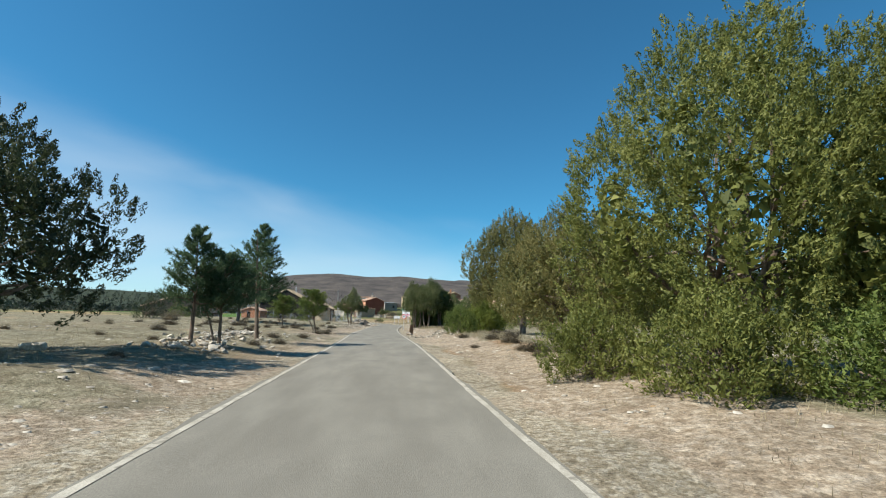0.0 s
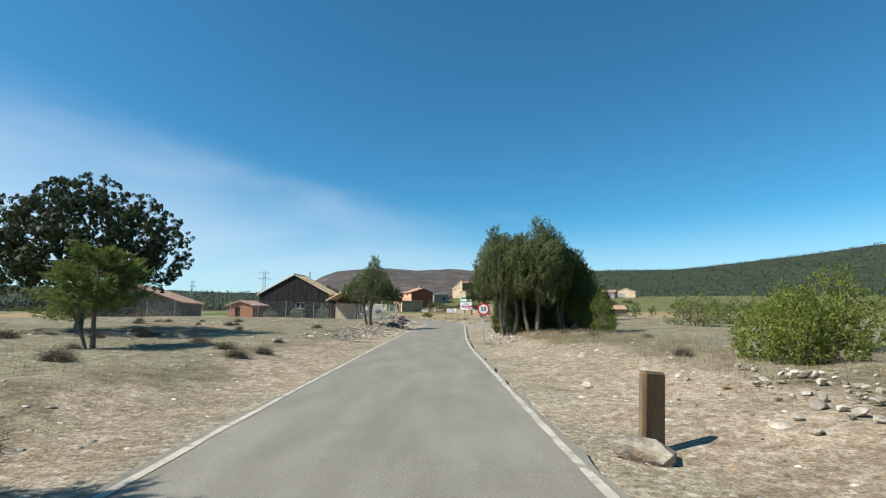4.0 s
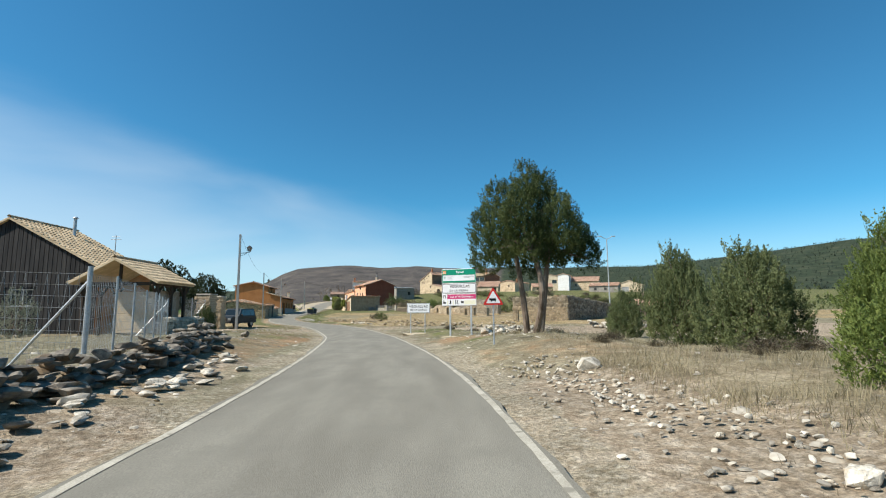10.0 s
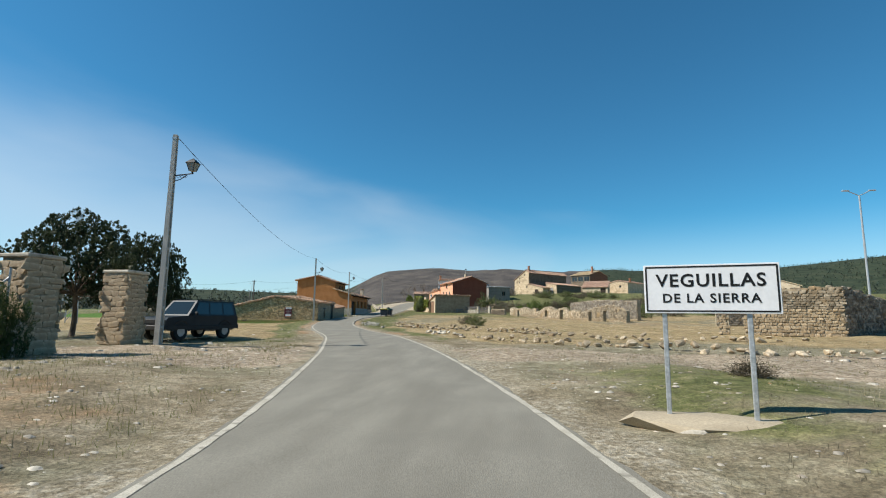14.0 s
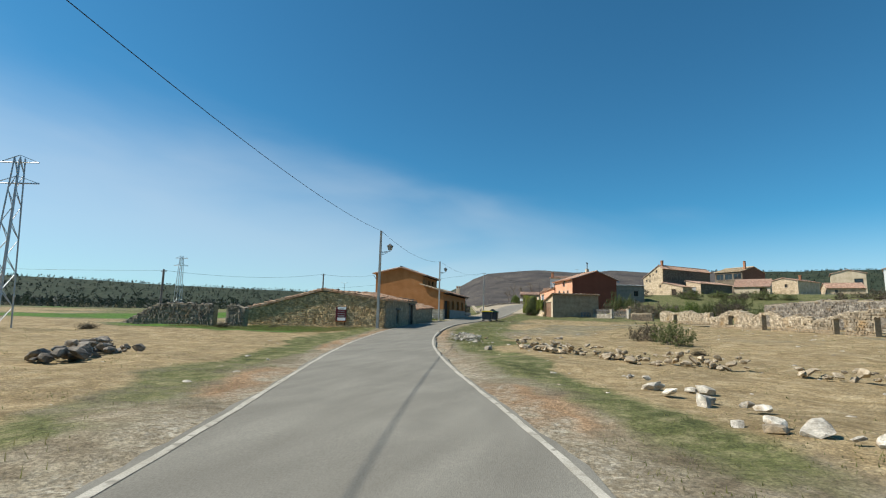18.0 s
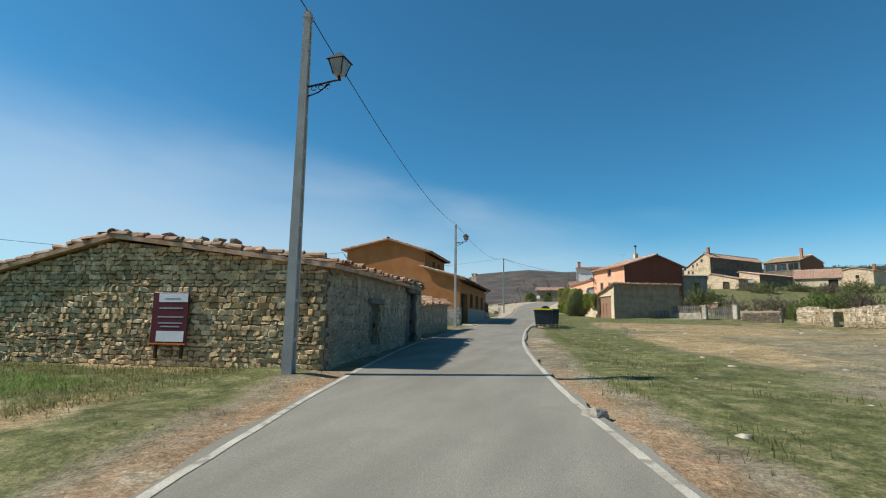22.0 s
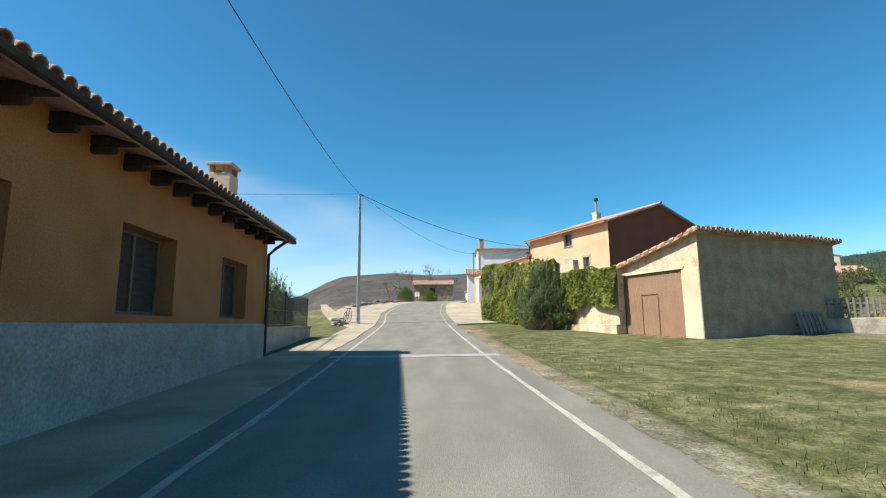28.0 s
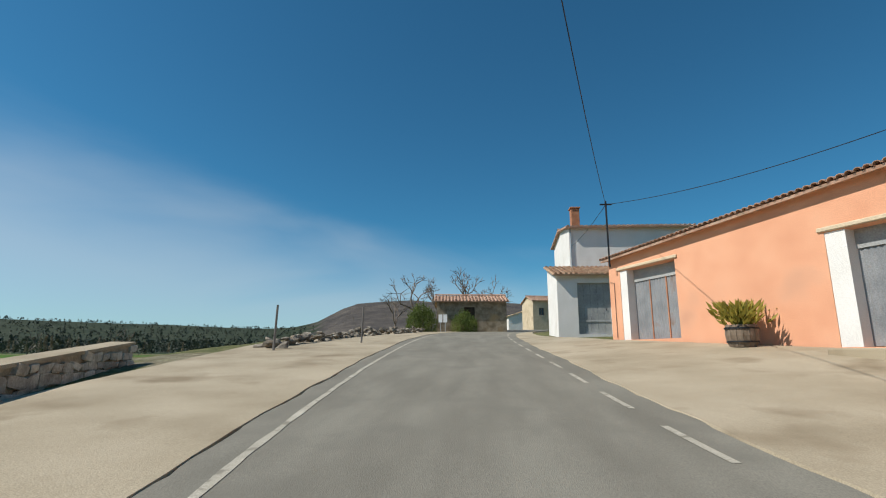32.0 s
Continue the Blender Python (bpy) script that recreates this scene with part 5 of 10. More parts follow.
def plank_door(parent, p0, deg, w, z0, h, material="wood_grey", depth=0.15, boards=6, name="door", ledges=True):
    ob = new(name)
    ob.parent = parent
    ob.matrix_local = Matrix.Translation((p0[0], p0[1], z0)) @ rot_z(deg)
    rg = np.random.default_rng(abs(int(int(w * 100 + h * 10))))
    for i in range(boards):
        a, b = w * i / boards, w * (i + 1) / boards
        part("plank", Mesh().box(((a + b) / 2, depth + rg.uniform(-0.006, 0.006), h / 2), (b - a - 0.012, 0.04, h - rg.uniform(0.0, 0.03)), 0.006), material, ob)
    if ledges:
        part("ledge", Mesh().box((w / 2, depth - 0.035, h * 0.25), (w * 0.96, 0.03, 0.11), 0.006).box((w / 2, depth - 0.035, h * 0.78), (w * 0.96, 0.03, 0.11), 0.006), material, ob)
    part("handle", Mesh().box((w * 0.86, depth - 0.05, h * 0.48), (0.03, 0.05, 0.14), 0.008), "black_iron", ob)
    part("backing", Mesh().box((w / 2, depth + 0.06, h / 2), (w, 0.02, h)), "dark_inside", ob)
    return ob


_stones = []


def rock_mesh(seed, flat=0.7):
    """A broken angular field stone: the hull of a few points on a squared lump."""
    bm = bmesh.new()
    rg = np.random.default_rng(abs(int(seed)))
    for i in range(24):
        p = Vector(rg.normal(size=3)).normalized()
        k = (abs(p.x) ** 3.2 + abs(p.y) ** 3.2 + abs(p.z) ** 3.2) ** (-1 / 3.2)
        p = p * k * 0.5 * rg.uniform(0.82, 1.08)
        bm.verts.new((p.x, p.y, p.z * flat))
    res = bmesh.ops.convex_hull(bm, input=bm.verts)
    bmesh.ops.delete(bm, geom=list({e for e in res["geom_interior"] + res["geom_unused"] if isinstance(e, bmesh.types.BMVert)}), context="VERTS")
    bmesh.ops.recalc_face_normals(bm, faces=list(bm.faces))
    me = bpy.data.meshes.new("stone")
    bm.to_mesh(me)
    bm.free()
    return me


ROCKS = [rock_mesh(100 + i, 0.6 + 0.07 * (i % 4)) for i in range(12)]
ROCK_MATS = {}


def rock_of(i, material):
    k = (i % len(ROCKS), material)
    if k not in ROCK_MATS:
        me = ROCKS[k[0]].copy()
        me.materials.append(M[material])
        ROCK_MATS[k] = me
    return ROCK_MATS[k]


def block_mesh(seed):
    """A roughly squared facing stone, unit size, outer face towards -y."""
    rg = np.random.default_rng(abs(int(seed)))
    mb = Mesh()
    mb.box((0, 0, 0), (1, 1, 1), 0.11)
    cx = [rg.uniform(-0.16, 0.16) for _ in range(4)]
    mb.v = [(x + rg.uniform(-0.06, 0.06) + cx[0] * z + cx[1] * z * x, y + rg.uniform(-0.12, 0.12), z + rg.uniform(-0.06, 0.06) + cx[2] * x + cx[3] * x * z) for x, y, z in mb.v]
    return mb


BLOCKS = [block_mesh(i) for i in range(16)]
BLOCK_ME = {}


def stone_face(parent, p0, deg, length, top, material, seed, course=(0.13, 0.24), width=(0.18, 0.42), z0=-0.1, openings=(), proud=0.05, single=0, gap=0.02, twist=0.0):
    """Facing stones over a wall; the first 'single' of them as pieces of their own, the rest joined."""
    rg = np.random.default_rng(abs(int(seed)))
    m = Matrix.Translation((p0[0], p0[1], 0)) @ rot_z(deg)
    tx, tz = [q[0] for q in top], [q[1] for q in top]
    rest, made, z = Mesh(), 0, z0
    while z < max(tz):
        h = rg.uniform(*course)
        x = -rg.uniform(0, 0.2)
        while x < length:
            w = rg.uniform(*width)
            cx, cz = x + w / 2, z + h / 2 + rg.uniform(-0.015, 0.015)
            x += w
            if not (0.05 < cx < length - 0.02) or cz + h * 0.3 > float(np.interp(cx, tx, tz)):
                continue
            if any(o[0] - 0.05 < cx < o[1] + 0.05 and o[2] - 0.04 < cz < o[3] + 0.04 for o in openings):
                continue
            s = (w - gap, proud * 2, h - gap)
            k = int(rg.integers(len(BLOCKS)))
            loc = m @ Matrix.Translation((cx, rg.uniform(-0.5, 0.25) * proud, cz)) @ Matrix.Rotation(rg.normal() * twist, 4, "Z") @ Matrix.Rotation(rg.normal() * 0.11, 4, "Y") @ Matrix.Diagonal((s[0], s[1], s[2] * rg.uniform(0.8, 1.15), 1))
            if made < single:
                key = (k, material)
                if key not in BLOCK_ME:
                    me = fix_normals(BLOCKS[k].done("stone"))
                    me.materials.append(M[material])
                    BLOCK_ME[key] = me
                ob = new("stone", BLOCK_ME[key])
                ob.parent = parent
                ob.matrix_local = loc
                made += 1
            else:
                rest.add(BLOCKS[k].v, BLOCKS[k].f, loc)
        z += h
    if rest.v:
        tagged(part("rubble_facing", rest, material, parent), kind="stuff")


def stone_wall(name, pts, height, thick, label, material, seed, size=(0.25, 0.6), group="", density=1.0, rows=None, category="wall", singles=170, tilt=0.28, flat=(0.5, 0.95)):
    """A tumbled dry-stone wall: single stones stacked along a line on the ground."""
    rg = np.random.default_rng(abs(int(seed)))
    pts = [Vector((p[0], p[1], 0)) for p in pts]
    base = pts[0].lerp(pts[-1], 0.5)
    ob = thing(name, Matrix.Translation((base.x, base.y, gz(base.x, base.y))), label, category, group)
    o = Vector((base.x, base.y, gz(base.x, base.y)))
    total = sum((b - a).length for a, b in zip(pts, pts[1:]))
    mean = (size[0] + size[1]) / 2
    n = int(total * height * max(thick, mean) / (mean ** 3 * 0.42) * density)
    rest, made = Mesh(), 0
    order = sorted(range(n), key=lambda i: rg.random())
    for i in order:
        t = (i + rg.random()) / n * total
        for a, b in zip(pts, pts[1:]):
            ln = (b - a).length
            if t <= ln:
                break
            t -= ln
        p = a.lerp(b, min(t / ln, 1.0))
        side = Vector((-(b - a).y, (b - a).x, 0)).normalized()
        lev = rg.random() ** 1.4
        local = height * (0.65 + 0.6 * float(vnoise(p.x * 0.9 + seed, p.y * 0.9)))
        p = p + side * rg.normal() * thick * 0.42 * (1.15 - lev)
        s = rg.uniform(*size) * (1.1 - 0.25 * lev)
        z = gz(p.x, p.y) + lev * local * 0.85 + s * 0.16
        loc = Matrix.Translation(Vector((p.x, p.y, z)) - o) @ Euler((rg.normal() * tilt, rg.normal() * tilt, rg.uniform(0, 6.28))).to_matrix().to_4x4() @ Matrix.Diagonal((s * rg.uniform(0.9, 1.35), s * rg.uniform(0.7, 1.1), s * rg.uniform(*flat), 1))
        k = int(rg.integers(12))
        if made < singles:
            st = new("stone", rock_of(k, material))
            st.parent = ob
            st.matrix_local = loc
            made += 1
        else:
            me = ROCKS[k]
            rest.add([v.co for v in me.vertices], [tuple(q.vertices) for q in me.polygons], loc)
    if rest.v:
        tagged(part("rubble", rest, material, ob, fix=False), kind="stuff")
    return ob


def boulder(x, y, s, label, material="limestone", seed=0, sink=0.12, tall=1.0, group="boulders beside the road"):
    rg = np.random.default_rng(abs(int(seed + int(x * 10) + int(y * 7))))
    ob = new("boulder", rock_of(int(rg.integers(12)), material))
    ob.matrix_world = Matrix.Translation((x, y, gz(x, y) + s * 0.25 * tall - sink * s)) @ rot_z(rg.uniform(0, 360)) @ Matrix.Diagonal((s * rg.uniform(1.0, 1.4), s * rg.uniform(0.8, 1.1), s * tall * rg.uniform(0.8, 1.1), 1))
    return tagged(ob, label, "boulder", group)


def cable(name, a, b, sag, label, r=0.011, group="overhead cables"):
    a, b = Vector(a), Vector(b)
    pts = []
    for i in range(25):
        t = i / 24
        p = a.lerp(b, t)
        p.z -= sag * 4 * t * (1 - t)
        pts.append(p)
    return solo(name, Mesh().tube(pts, r, 6), "cable", label, "cable", group)


def text_part(parent, words, size, m, material, name="lettering", bold=0.0, align="CENTER", spacing=1.0):
    """Words in the built-in font, as a thin mesh."""
    cu = bpy.data.curves.new(name, "FONT")
    cu.body, cu.size, cu.extrude, cu.align_x, cu.align_y = words, size, 0.001, align, "CENTER"
    cu.offset = bold
    cu.space_character = spacing
    cu.resolution_u = 3
    tmp = bpy.data.objects.new("tmp", cu)
    scene.collection.objects.link(tmp)
    bpy.context.view_layer.update()
    me = bpy.data.meshes.new_from_object(tmp.evaluated_get(bpy.context.evaluated_depsgraph_get()))
    bpy.data.objects.remove(tmp)
    bpy.data.curves.remove(cu)
    me.materials.clear()
    me.materials.append(M[material])
    ob = new(name, me)
    ob.parent = parent
    ob.matrix_local = m
    return ob


FACE = Matrix.Rotation(radians(90), 4, "X")     # text or a flat drawing stood upright, facing -y


# ---------------------------------------------------------------- kerbs, concrete, lines
def edge_line(side, y0, y1, seed, dash=None):
    lo, hi = (lambda y: line_off(side, y) - 0.048), (lambda y: line_off(side, y) + 0.048)
    if dash:
        a, b = dash
        k = y0
        mbs = Mesh()
        while k < y1:
            r = ribbon(lo, hi, k, min(k + a, y1), 0.5, 0.006, 0.0, 0.006, seed)
            mbs.add(r.v, r.f)
            k += a + b
        return mbs
    return ribbon(lo, hi, y0, y1, 0.45, 0.006, 0.0, 0.013, seed)


solo("line_left", edge_line(-1, -300, 230, 3), "line_paint", "worn white edge line on the asphalt", "road line", kind="structure")
solo("line_right", edge_line(1, -300, 187, 4), "line_paint", "worn white edge line on the asphalt", "road line", kind="structure")
solo("line_right_dashed", edge_line(1, 187.8, 245, 5, (1.5, 1.1)), "line_paint", "worn broken white edge line on the asphalt", "road line", kind="structure")


def lane(y):
    return float(np.interp(y, [154, 155.5, 171, 178, 186, 190, 200, 215, 232, 245], [-2.9, -4.6, -4.1, -3.75, -3.8, -5.6, -7.2, -9.0, -8.0, -3.0]))


solo("pavement_left", ribbon(lane, lambda y: -edge_of(-1, y) - 0.02, 154, 245, 0.5, 0.015, 0.25, 0.02, 8), "concrete", "cracked pale concrete pavement beside the road", "pavement", kind="structure")


def apron(y):
    return float(np.interp(y, [186.5, 189.5, 194, 203, 215, 226, 236, 250], [2.6, 9.0, 10.2, 10.4, 6.0, 4.4, 3.6, 2.7]))


solo("pavement_right", ribbon(lambda y: edge_of(1, y) + 0.02, apron, 186.5, 250, 0.5, 0.015, 0.25, 0.02, 9, lambda o, y: 0.075 * max(o - 3.0, 0.0) * float(smooth01(198, 206, y) * smooth01(226, 216, y))), "concrete", "pale concrete forecourt before the garages", "pavement", kind="structure")
solo("concrete_strip", ribbon(-2.3, 2.3, 170.2, 170.75, 0.55, 0.008), "plinth_grey", "pale concrete strip across the road", "pavement", kind="structure")


# ---------------------------------------------------------------- the ochre house
def ochre_house():
    z0 = 1.72
    ob = thing("ochre_house", place(-31.6, 154.6, z0, 5.3), "ochre rendered house with stone plinth and tiled roofs", "house")
    L, W = 16.1, 10.6
    eave, mid, up, ridge = 4.03, 5.0, 6.5, 7.6
    # front wall, seen from the road; x runs from the near corner along +y: outer side on its right
    door, wins = (0.6, 3.95, 0.0, 2.8), [(5.45, 7.15), (9.15, 10.8), (12.9, 14.5)]
    ops = [door] + [(a, b, 1.62, 2.96) for a, b in wins]
    wall(ob, "wall_front", (0, 0), (0, L), [(0, eave), (L, eave)], "ochre_render", ops, 0.45)
    ob2 = ob
    for a, b in wins:
        window(ob2, (0, a), 90, b - a, 1.62, 1.34, "wood_brown", False, 0.3, glass="blind_brown")
    d = new("garage_door")
    d.parent = ob
    d.matrix_local = Matrix.Translation((0, 0.6, 0)) @ rot_z(90)
    for i in range(9):
        part("panel", Mesh().box((1.675, 0.4, 0.16 + i * 0.317), (3.34, 0.05, 0.312), 0.006), "wood_dark", d)
    part("handle", Mesh().box((2.9, 0.36, 1.25), (0.05, 0.05, 0.18), 0.01), "black_iron", d)
    # gable towards the road's near end: low part, then the raised part
    wall(ob, "wall_gable", (-W, 0), (0, 0), [(0, up + 0.3), (4.0, ridge), (W - 3.22, up + 0.05), (W - 3.2, mid), (W, eave)], "ochre_render", (), 0.45)
    wall(ob, "wall_upper", (-3.2, 0), (-3.2, 8.2), [(0, up), (8.2, up)], "ochre_render", [(3.0, 4.0, 5.1, 5.9), (5.2, 6.2, 5.1, 5.9)], 0.4, bottom=3.6)
    for a in (3.0, 5.2):
        window(ob, (-3.2, a), 90, 1.0, 5.1, 0.8, "wood_dark", True, 0.2)
    wall(ob, "wall_upper_back", (-3.2, 8.2), (-W, 8.2), [(0, up), (3.4, ridge), (W - 3.2, up + 0.3)], "ochre_render", (), 0.4)
    wall(ob, "wall_rear", (-W, L), (-W, 0), [(0, eave), (L - 8.3, eave), (L - 8.2, up + 0.3), (L, up + 0.3)], "ochre_render", (), 0.4)
    wall(ob, "wall_end", (0, L), (-W, L), [(0, eave), (5.3, 5.3), (W, eave)], "ochre_render", (), 0.4)
    # string course
    part("string_course", Mesh().box((-W / 2 - 1.3, -0.02, 1.55), (W - 2.6, 0.05, 0.05), 0.01), "ochre_render", ob)
    # roofs
    slope(ob, (0.62, -0.3, eave - 0.12), (0.62, L + 0.45, eave - 0.12), (-3.25, L + 0.45, mid + 0.06), (-3.25, -0.3, mid + 0.06), "tile_new", 0.1, True, 0.0, 4)
    slope(ob, (-2.65, -0.3, up - 0.1), (-2.65, 8.6, up - 0.1), (-6.6, 8.6, ridge + 0.06), (-6.6, -0.3, ridge + 0.06), "tile_new", 0.1, True, 0.0, 5)
    slope(ob, (-W - 0.5, 8.6, up + 0.2), (-W - 0.5, -0.3, up + 0.2), (-6.6, -0.3, ridge + 0.06), (-6.6, 8.6, ridge + 0.06), "tile_new", 0.1, False, 0.0, 6)
    slope(ob, (-W - 0.3, L + 0.45, eave), (-W - 0.3, 8.2, eave), (-3.25, 8.2, mid + 0.06), (-3.25, L + 0.45, mid + 0.06), "tile_new", 0.1, False, 0.0, 7)
    ridge_caps(ob, (-6.6, -0.3, ridge + 0.1), (-6.6, 8.6, ridge + 0.1), "tile_new")
    for i in range(9):                       # pale verge tiles on the low gable
        t = i / 8
        part("verge_tile", Mesh().tube([(0.5 - 3.7 * t, -0.27, eave + 0.03 + 0.98 * t), (0.1 - 3.7 * t, -0.27, eave + 0.12 + 0.98 * t)], [0.1, 0.085], 8), "tile_pale", ob)
    for i in range(22):                      # rafter tails
        y = 0.2 + i * 0.74
        part("rafter", Mesh().box((0.22, y, eave - 0.16), (0.72, 0.12, 0.14), 0.02).box((0.1, y, eave - 0.28), (0.4, 0.12, 0.1), 0.02), "wood_dark", ob)
    for i in range(11):
        part("rafter", Mesh().box((-2.98, 0.2 + i * 0.8, up - 0.16), (0.6, 0.1, 0.14), 0.02), "wood_dark", ob)
    part("wall_plate", Mesh().box((0.3, -0.12, eave - 0.22), (0.55, 0.3, 0.16), 0.02).box((-2.9, -0.12, up - 0.2), (0.5, 0.3, 0.14), 0.02), "wood_dark", ob)
    part("gutter", Mesh().tube([(0.66, -0.2, eave - 0.16), (0.66, L + 0.4, eave - 0.16)], 0.06, 8), "wood_dark", ob)
    part("downpipe", Mesh().tube([(0.62, L - 0.12, eave - 0.18), (0.3, L - 0.12, eave - 0.4), (0.08, L - 0.12, eave - 0.6), (0.08, L - 0.12, 0.0)], 0.045, 8), "wood_dark", ob)
    part("downpipe", Mesh().tube([(-W - 0.35, -0.05, up - 0.15), (-W - 0.1, -0.08, up - 0.4), (-W - 0.02, -0.08, up - 0.6)], 0.05, 8), "galvanised", ob)
    ch = new("chimney")
    ch.parent = ob
    part("stack", Mesh().box((0, 0, 4.9), (0.6, 0.6, 1.4), 0.02), "cream_render", ch)
    ch.matrix_local = Matrix.Translation((-1.12, 15.5, 0.0))
    for sx in (-0.22, 0.22):
        for sy in (-0.22, 0.22):
            part("leg", Mesh().box((sx, sy, 5.7), (0.12, 0.12, 0.22)), "brick", ch)
    part("cap", Mesh().box((0, 0, 5.85), (0.72, 0.72, 0.08), 0.015), "cream_render", ch)
    # plinths
    pl = Mesh()
    for a, b in ((0.0, 0.6), (3.95, L)):
        pl.box((0.03, (a + b) / 2, 0.55), (0.07, b - a, 1.9), 0.015)
    part("plinth_front", pl, "plinth_grey", ob, "smooth grey plinth")
    g = part("plinth_gable", Mesh().box((-1.25, -0.03, 0.55), (2.5, 0.06, 1.9)).box((-W / 2 - 1.25, -0.03, 0.35), (W - 2.5, 0.06, 1.5)), "mortar", ob, "plinth of irregular pale stones")
    stone_face(g, (-W, -0.06), 0, W, [(0, 1.1), (W - 2.5, 1.1), (W - 2.48, 1.5), (W, 1.5)], "plinth_stone", 5, (0.1, 0.34), (0.12, 0.46), -0.3, (), 0.026, 300, gap=0.006, twist=0.12)


ochre_house()


# ---------------------------------------------------------------- the stone barn with its annex
def stone_barn():
    z0 = 1.02
    ob = thing("stone_barn", place(-25.75, 123.0, z0, 8.5), "old rubble-stone barn with mossy barrel-tile roof", "barn")
    W, L = 13.0, 10.25
    re, pk, le = 2.28, 2.9, 1.1
    top = [(0, le), (W - 5.4, pk), (W, re)]
    gable = wall(ob, "wall_gable", (-W, 0), (0, 0), top, "mortar", (), 0.6)
    ops = [(3.1, 4.05, 0.35, 1.52), (7.55, 9.2, 0.0, 2.1)]
    side = wall(ob, "wall_road_side", (0, 0), (0, L), [(0, re), (L, re + 0.1)], "mortar", ops, 0.6)
    wall(ob, "wall_rear", (-W, L), (-W, 0), [(0, le), (L, le)], "mortar", (), 0.6)
    wall(ob, "wall_far_gable", (0, L), (-W, L), [(0, re), (5.4, pk), (W, le)], "mortar", (), 0.6)
    stone_face(side, (0, -0.04), 0, L, [(0, re), (L, re + 0.1)], "barn_stone", 11, (0.07, 0.19), (0.1, 0.4), -0.2, ops, 0.018, 300, gap=-0.008)
    stone_face(gable, (0, -0.04), 0, W, top, "wall_stone", 12, (0.07, 0.15), (0.09, 0.26), -0.2, (), 0.04, 300, gap=0.012, twist=0.14)
    plank_door(ob, (0, 3.1), 90, 0.95, 0.35, 1.17, "old_plank", 0.12, 5)
    part("lintel", Mesh().box((0.02, 3.57, 1.6), (0.3, 1.4, 0.15), 0.02), "wood_grey", ob)
    plank_door(ob, (0, 7.55), 90, 1.65, 0.0, 2.1, "old_plank", 0.16, 7)
    part("lintel", Mesh().box((0.02, 8.4, 2.18), (0.32, 2.3, 0.16), 0.03), "old_plank", ob)
    for y in (7.6, 9.15):
        part("door_jamb", Mesh().box((-0.06, y, 1.05), (0.16, 0.1, 2.1), 0.01), "old_plank", ob)
    slope(ob, (0.28, -0.22, re + 0.02), (0.28, 7.0, re + 0.09), (-5.4, 7.0, pk + 0.16), (-5.4, -0.22, pk + 0.16), "tile_old", 0.1, True, 0.05, 21, under="mortar")
    part("earth_roof", Mesh().add([(0.12, 7.0, re - 0.02), (0.12, L + 0.1, re + 0.04), (-5.4, L + 0.1, pk + 0.06), (-5.4, 7.0, pk + 0.06), (0.12, 7.0, re + 0.1), (0.12, L + 0.1, re + 0.16), (-5.4, L + 0.1, pk + 0.18), (-5.4, 7.0, pk + 0.18)], [(0, 3, 2, 1), (4, 5, 6, 7), (0, 1, 5, 4), (1, 2, 6, 5), (2, 3, 7, 6), (3, 0, 4, 7)]), "mortar", ob, "bare earth roof where the tiles are gone")
    slope(ob, (-W - 0.25, L + 0.2, le), (-W - 0.25, -0.22, le), (-5.4, -0.22, pk + 0.16), (-5.4, L + 0.2, pk + 0.16), "tile_old", 0.1, False, 0.03, 22, under="wood_grey")
    ridge_caps(ob, (-5.4, -0.25, pk + 0.16), (-5.4, L + 0.2, pk + 0.16), "tile_old")
    rg = np.random.default_rng(abs(int(5)))
    for i in range(26):                      # verge tiles and loose stones along the gable
        t = i / 25
        x = -0.2 - (W - 0.3) * t
        z = float(np.interp(W + x, [p[0] for p in top], [p[1] for p in top])) + 0.16
        part("verge_tile", Mesh().tube([(x + 0.22, -0.15, z + rg.uniform(-0.02, 0.03)), (x - 0.24, -0.15, z + rg.uniform(-0.02, 0.05))], [0.075, 0.065], 8), "tile_old", ob)
    for i in range(12):
        s = rg.uniform(0.15, 0.35)
        r = new("loose_stone", rock_of(i, "dark_or_shaded_stone"))
        r.parent = ob
        x = -rg.uniform(0.5, W - 1)
        z = float(np.interp(W + x, [p[0] for p in top], [p[1] for p in top])) + 0.3
        r.matrix_local = Matrix.Translation((x, rg.uniform(-0.1, 0.3), z)) @ rot_z(rg.uniform(0, 360)) @ Matrix.Diagonal((s, s, s * 0.7, 1))
    # slabs over the doorway end, where the tiles are gone
    for i in range(46):
        s = rg.uniform(0.14, 0.4)
        r = new("roof_slab", rock_of(i, "dark_or_shaded_stone"))
        r.parent = ob
        r.matrix_local = Matrix.Translation((0.24 - abs(rg.normal()) * 0.4, 7.0 + rg.uniform(0, 3.35), re + 0.1 + rg.uniform(0, 0.2))) @ rot_z(rg.uniform(0, 360)) @ Matrix.Rotation(rg.normal() * 0.12, 4, "X") @ Matrix.Diagonal((s, s * 0.8, rg.uniform(0.06, 0.12), 1))
    poles = Mesh()
    for i in range(4):                       # rough poles and brush lying on the bare end
        y = 7.6 + rg.uniform(0, 1.6)
        poles.tube([(-0.9 - rg.uniform(0, 0.5), y, re + 0.5 + rg.uniform(0, 0.1)), (0.25, y + rg.uniform(-0.5, 0.9), re + 0.3 + rg.uniform(0, 0.14))], [0.028, 0.018], 6)
    part("loose_poles", poles, "old_plank", ob)
    # annex
    an = thing("stone_annex", place(-27.86, 133.6, 1.36, 9.0), "low rubble-stone annex with tumbled tile roof", "outbuilding")
    L2, h2, h1 = 10.7, 1.76, 1.33      # the eave climbs with the road
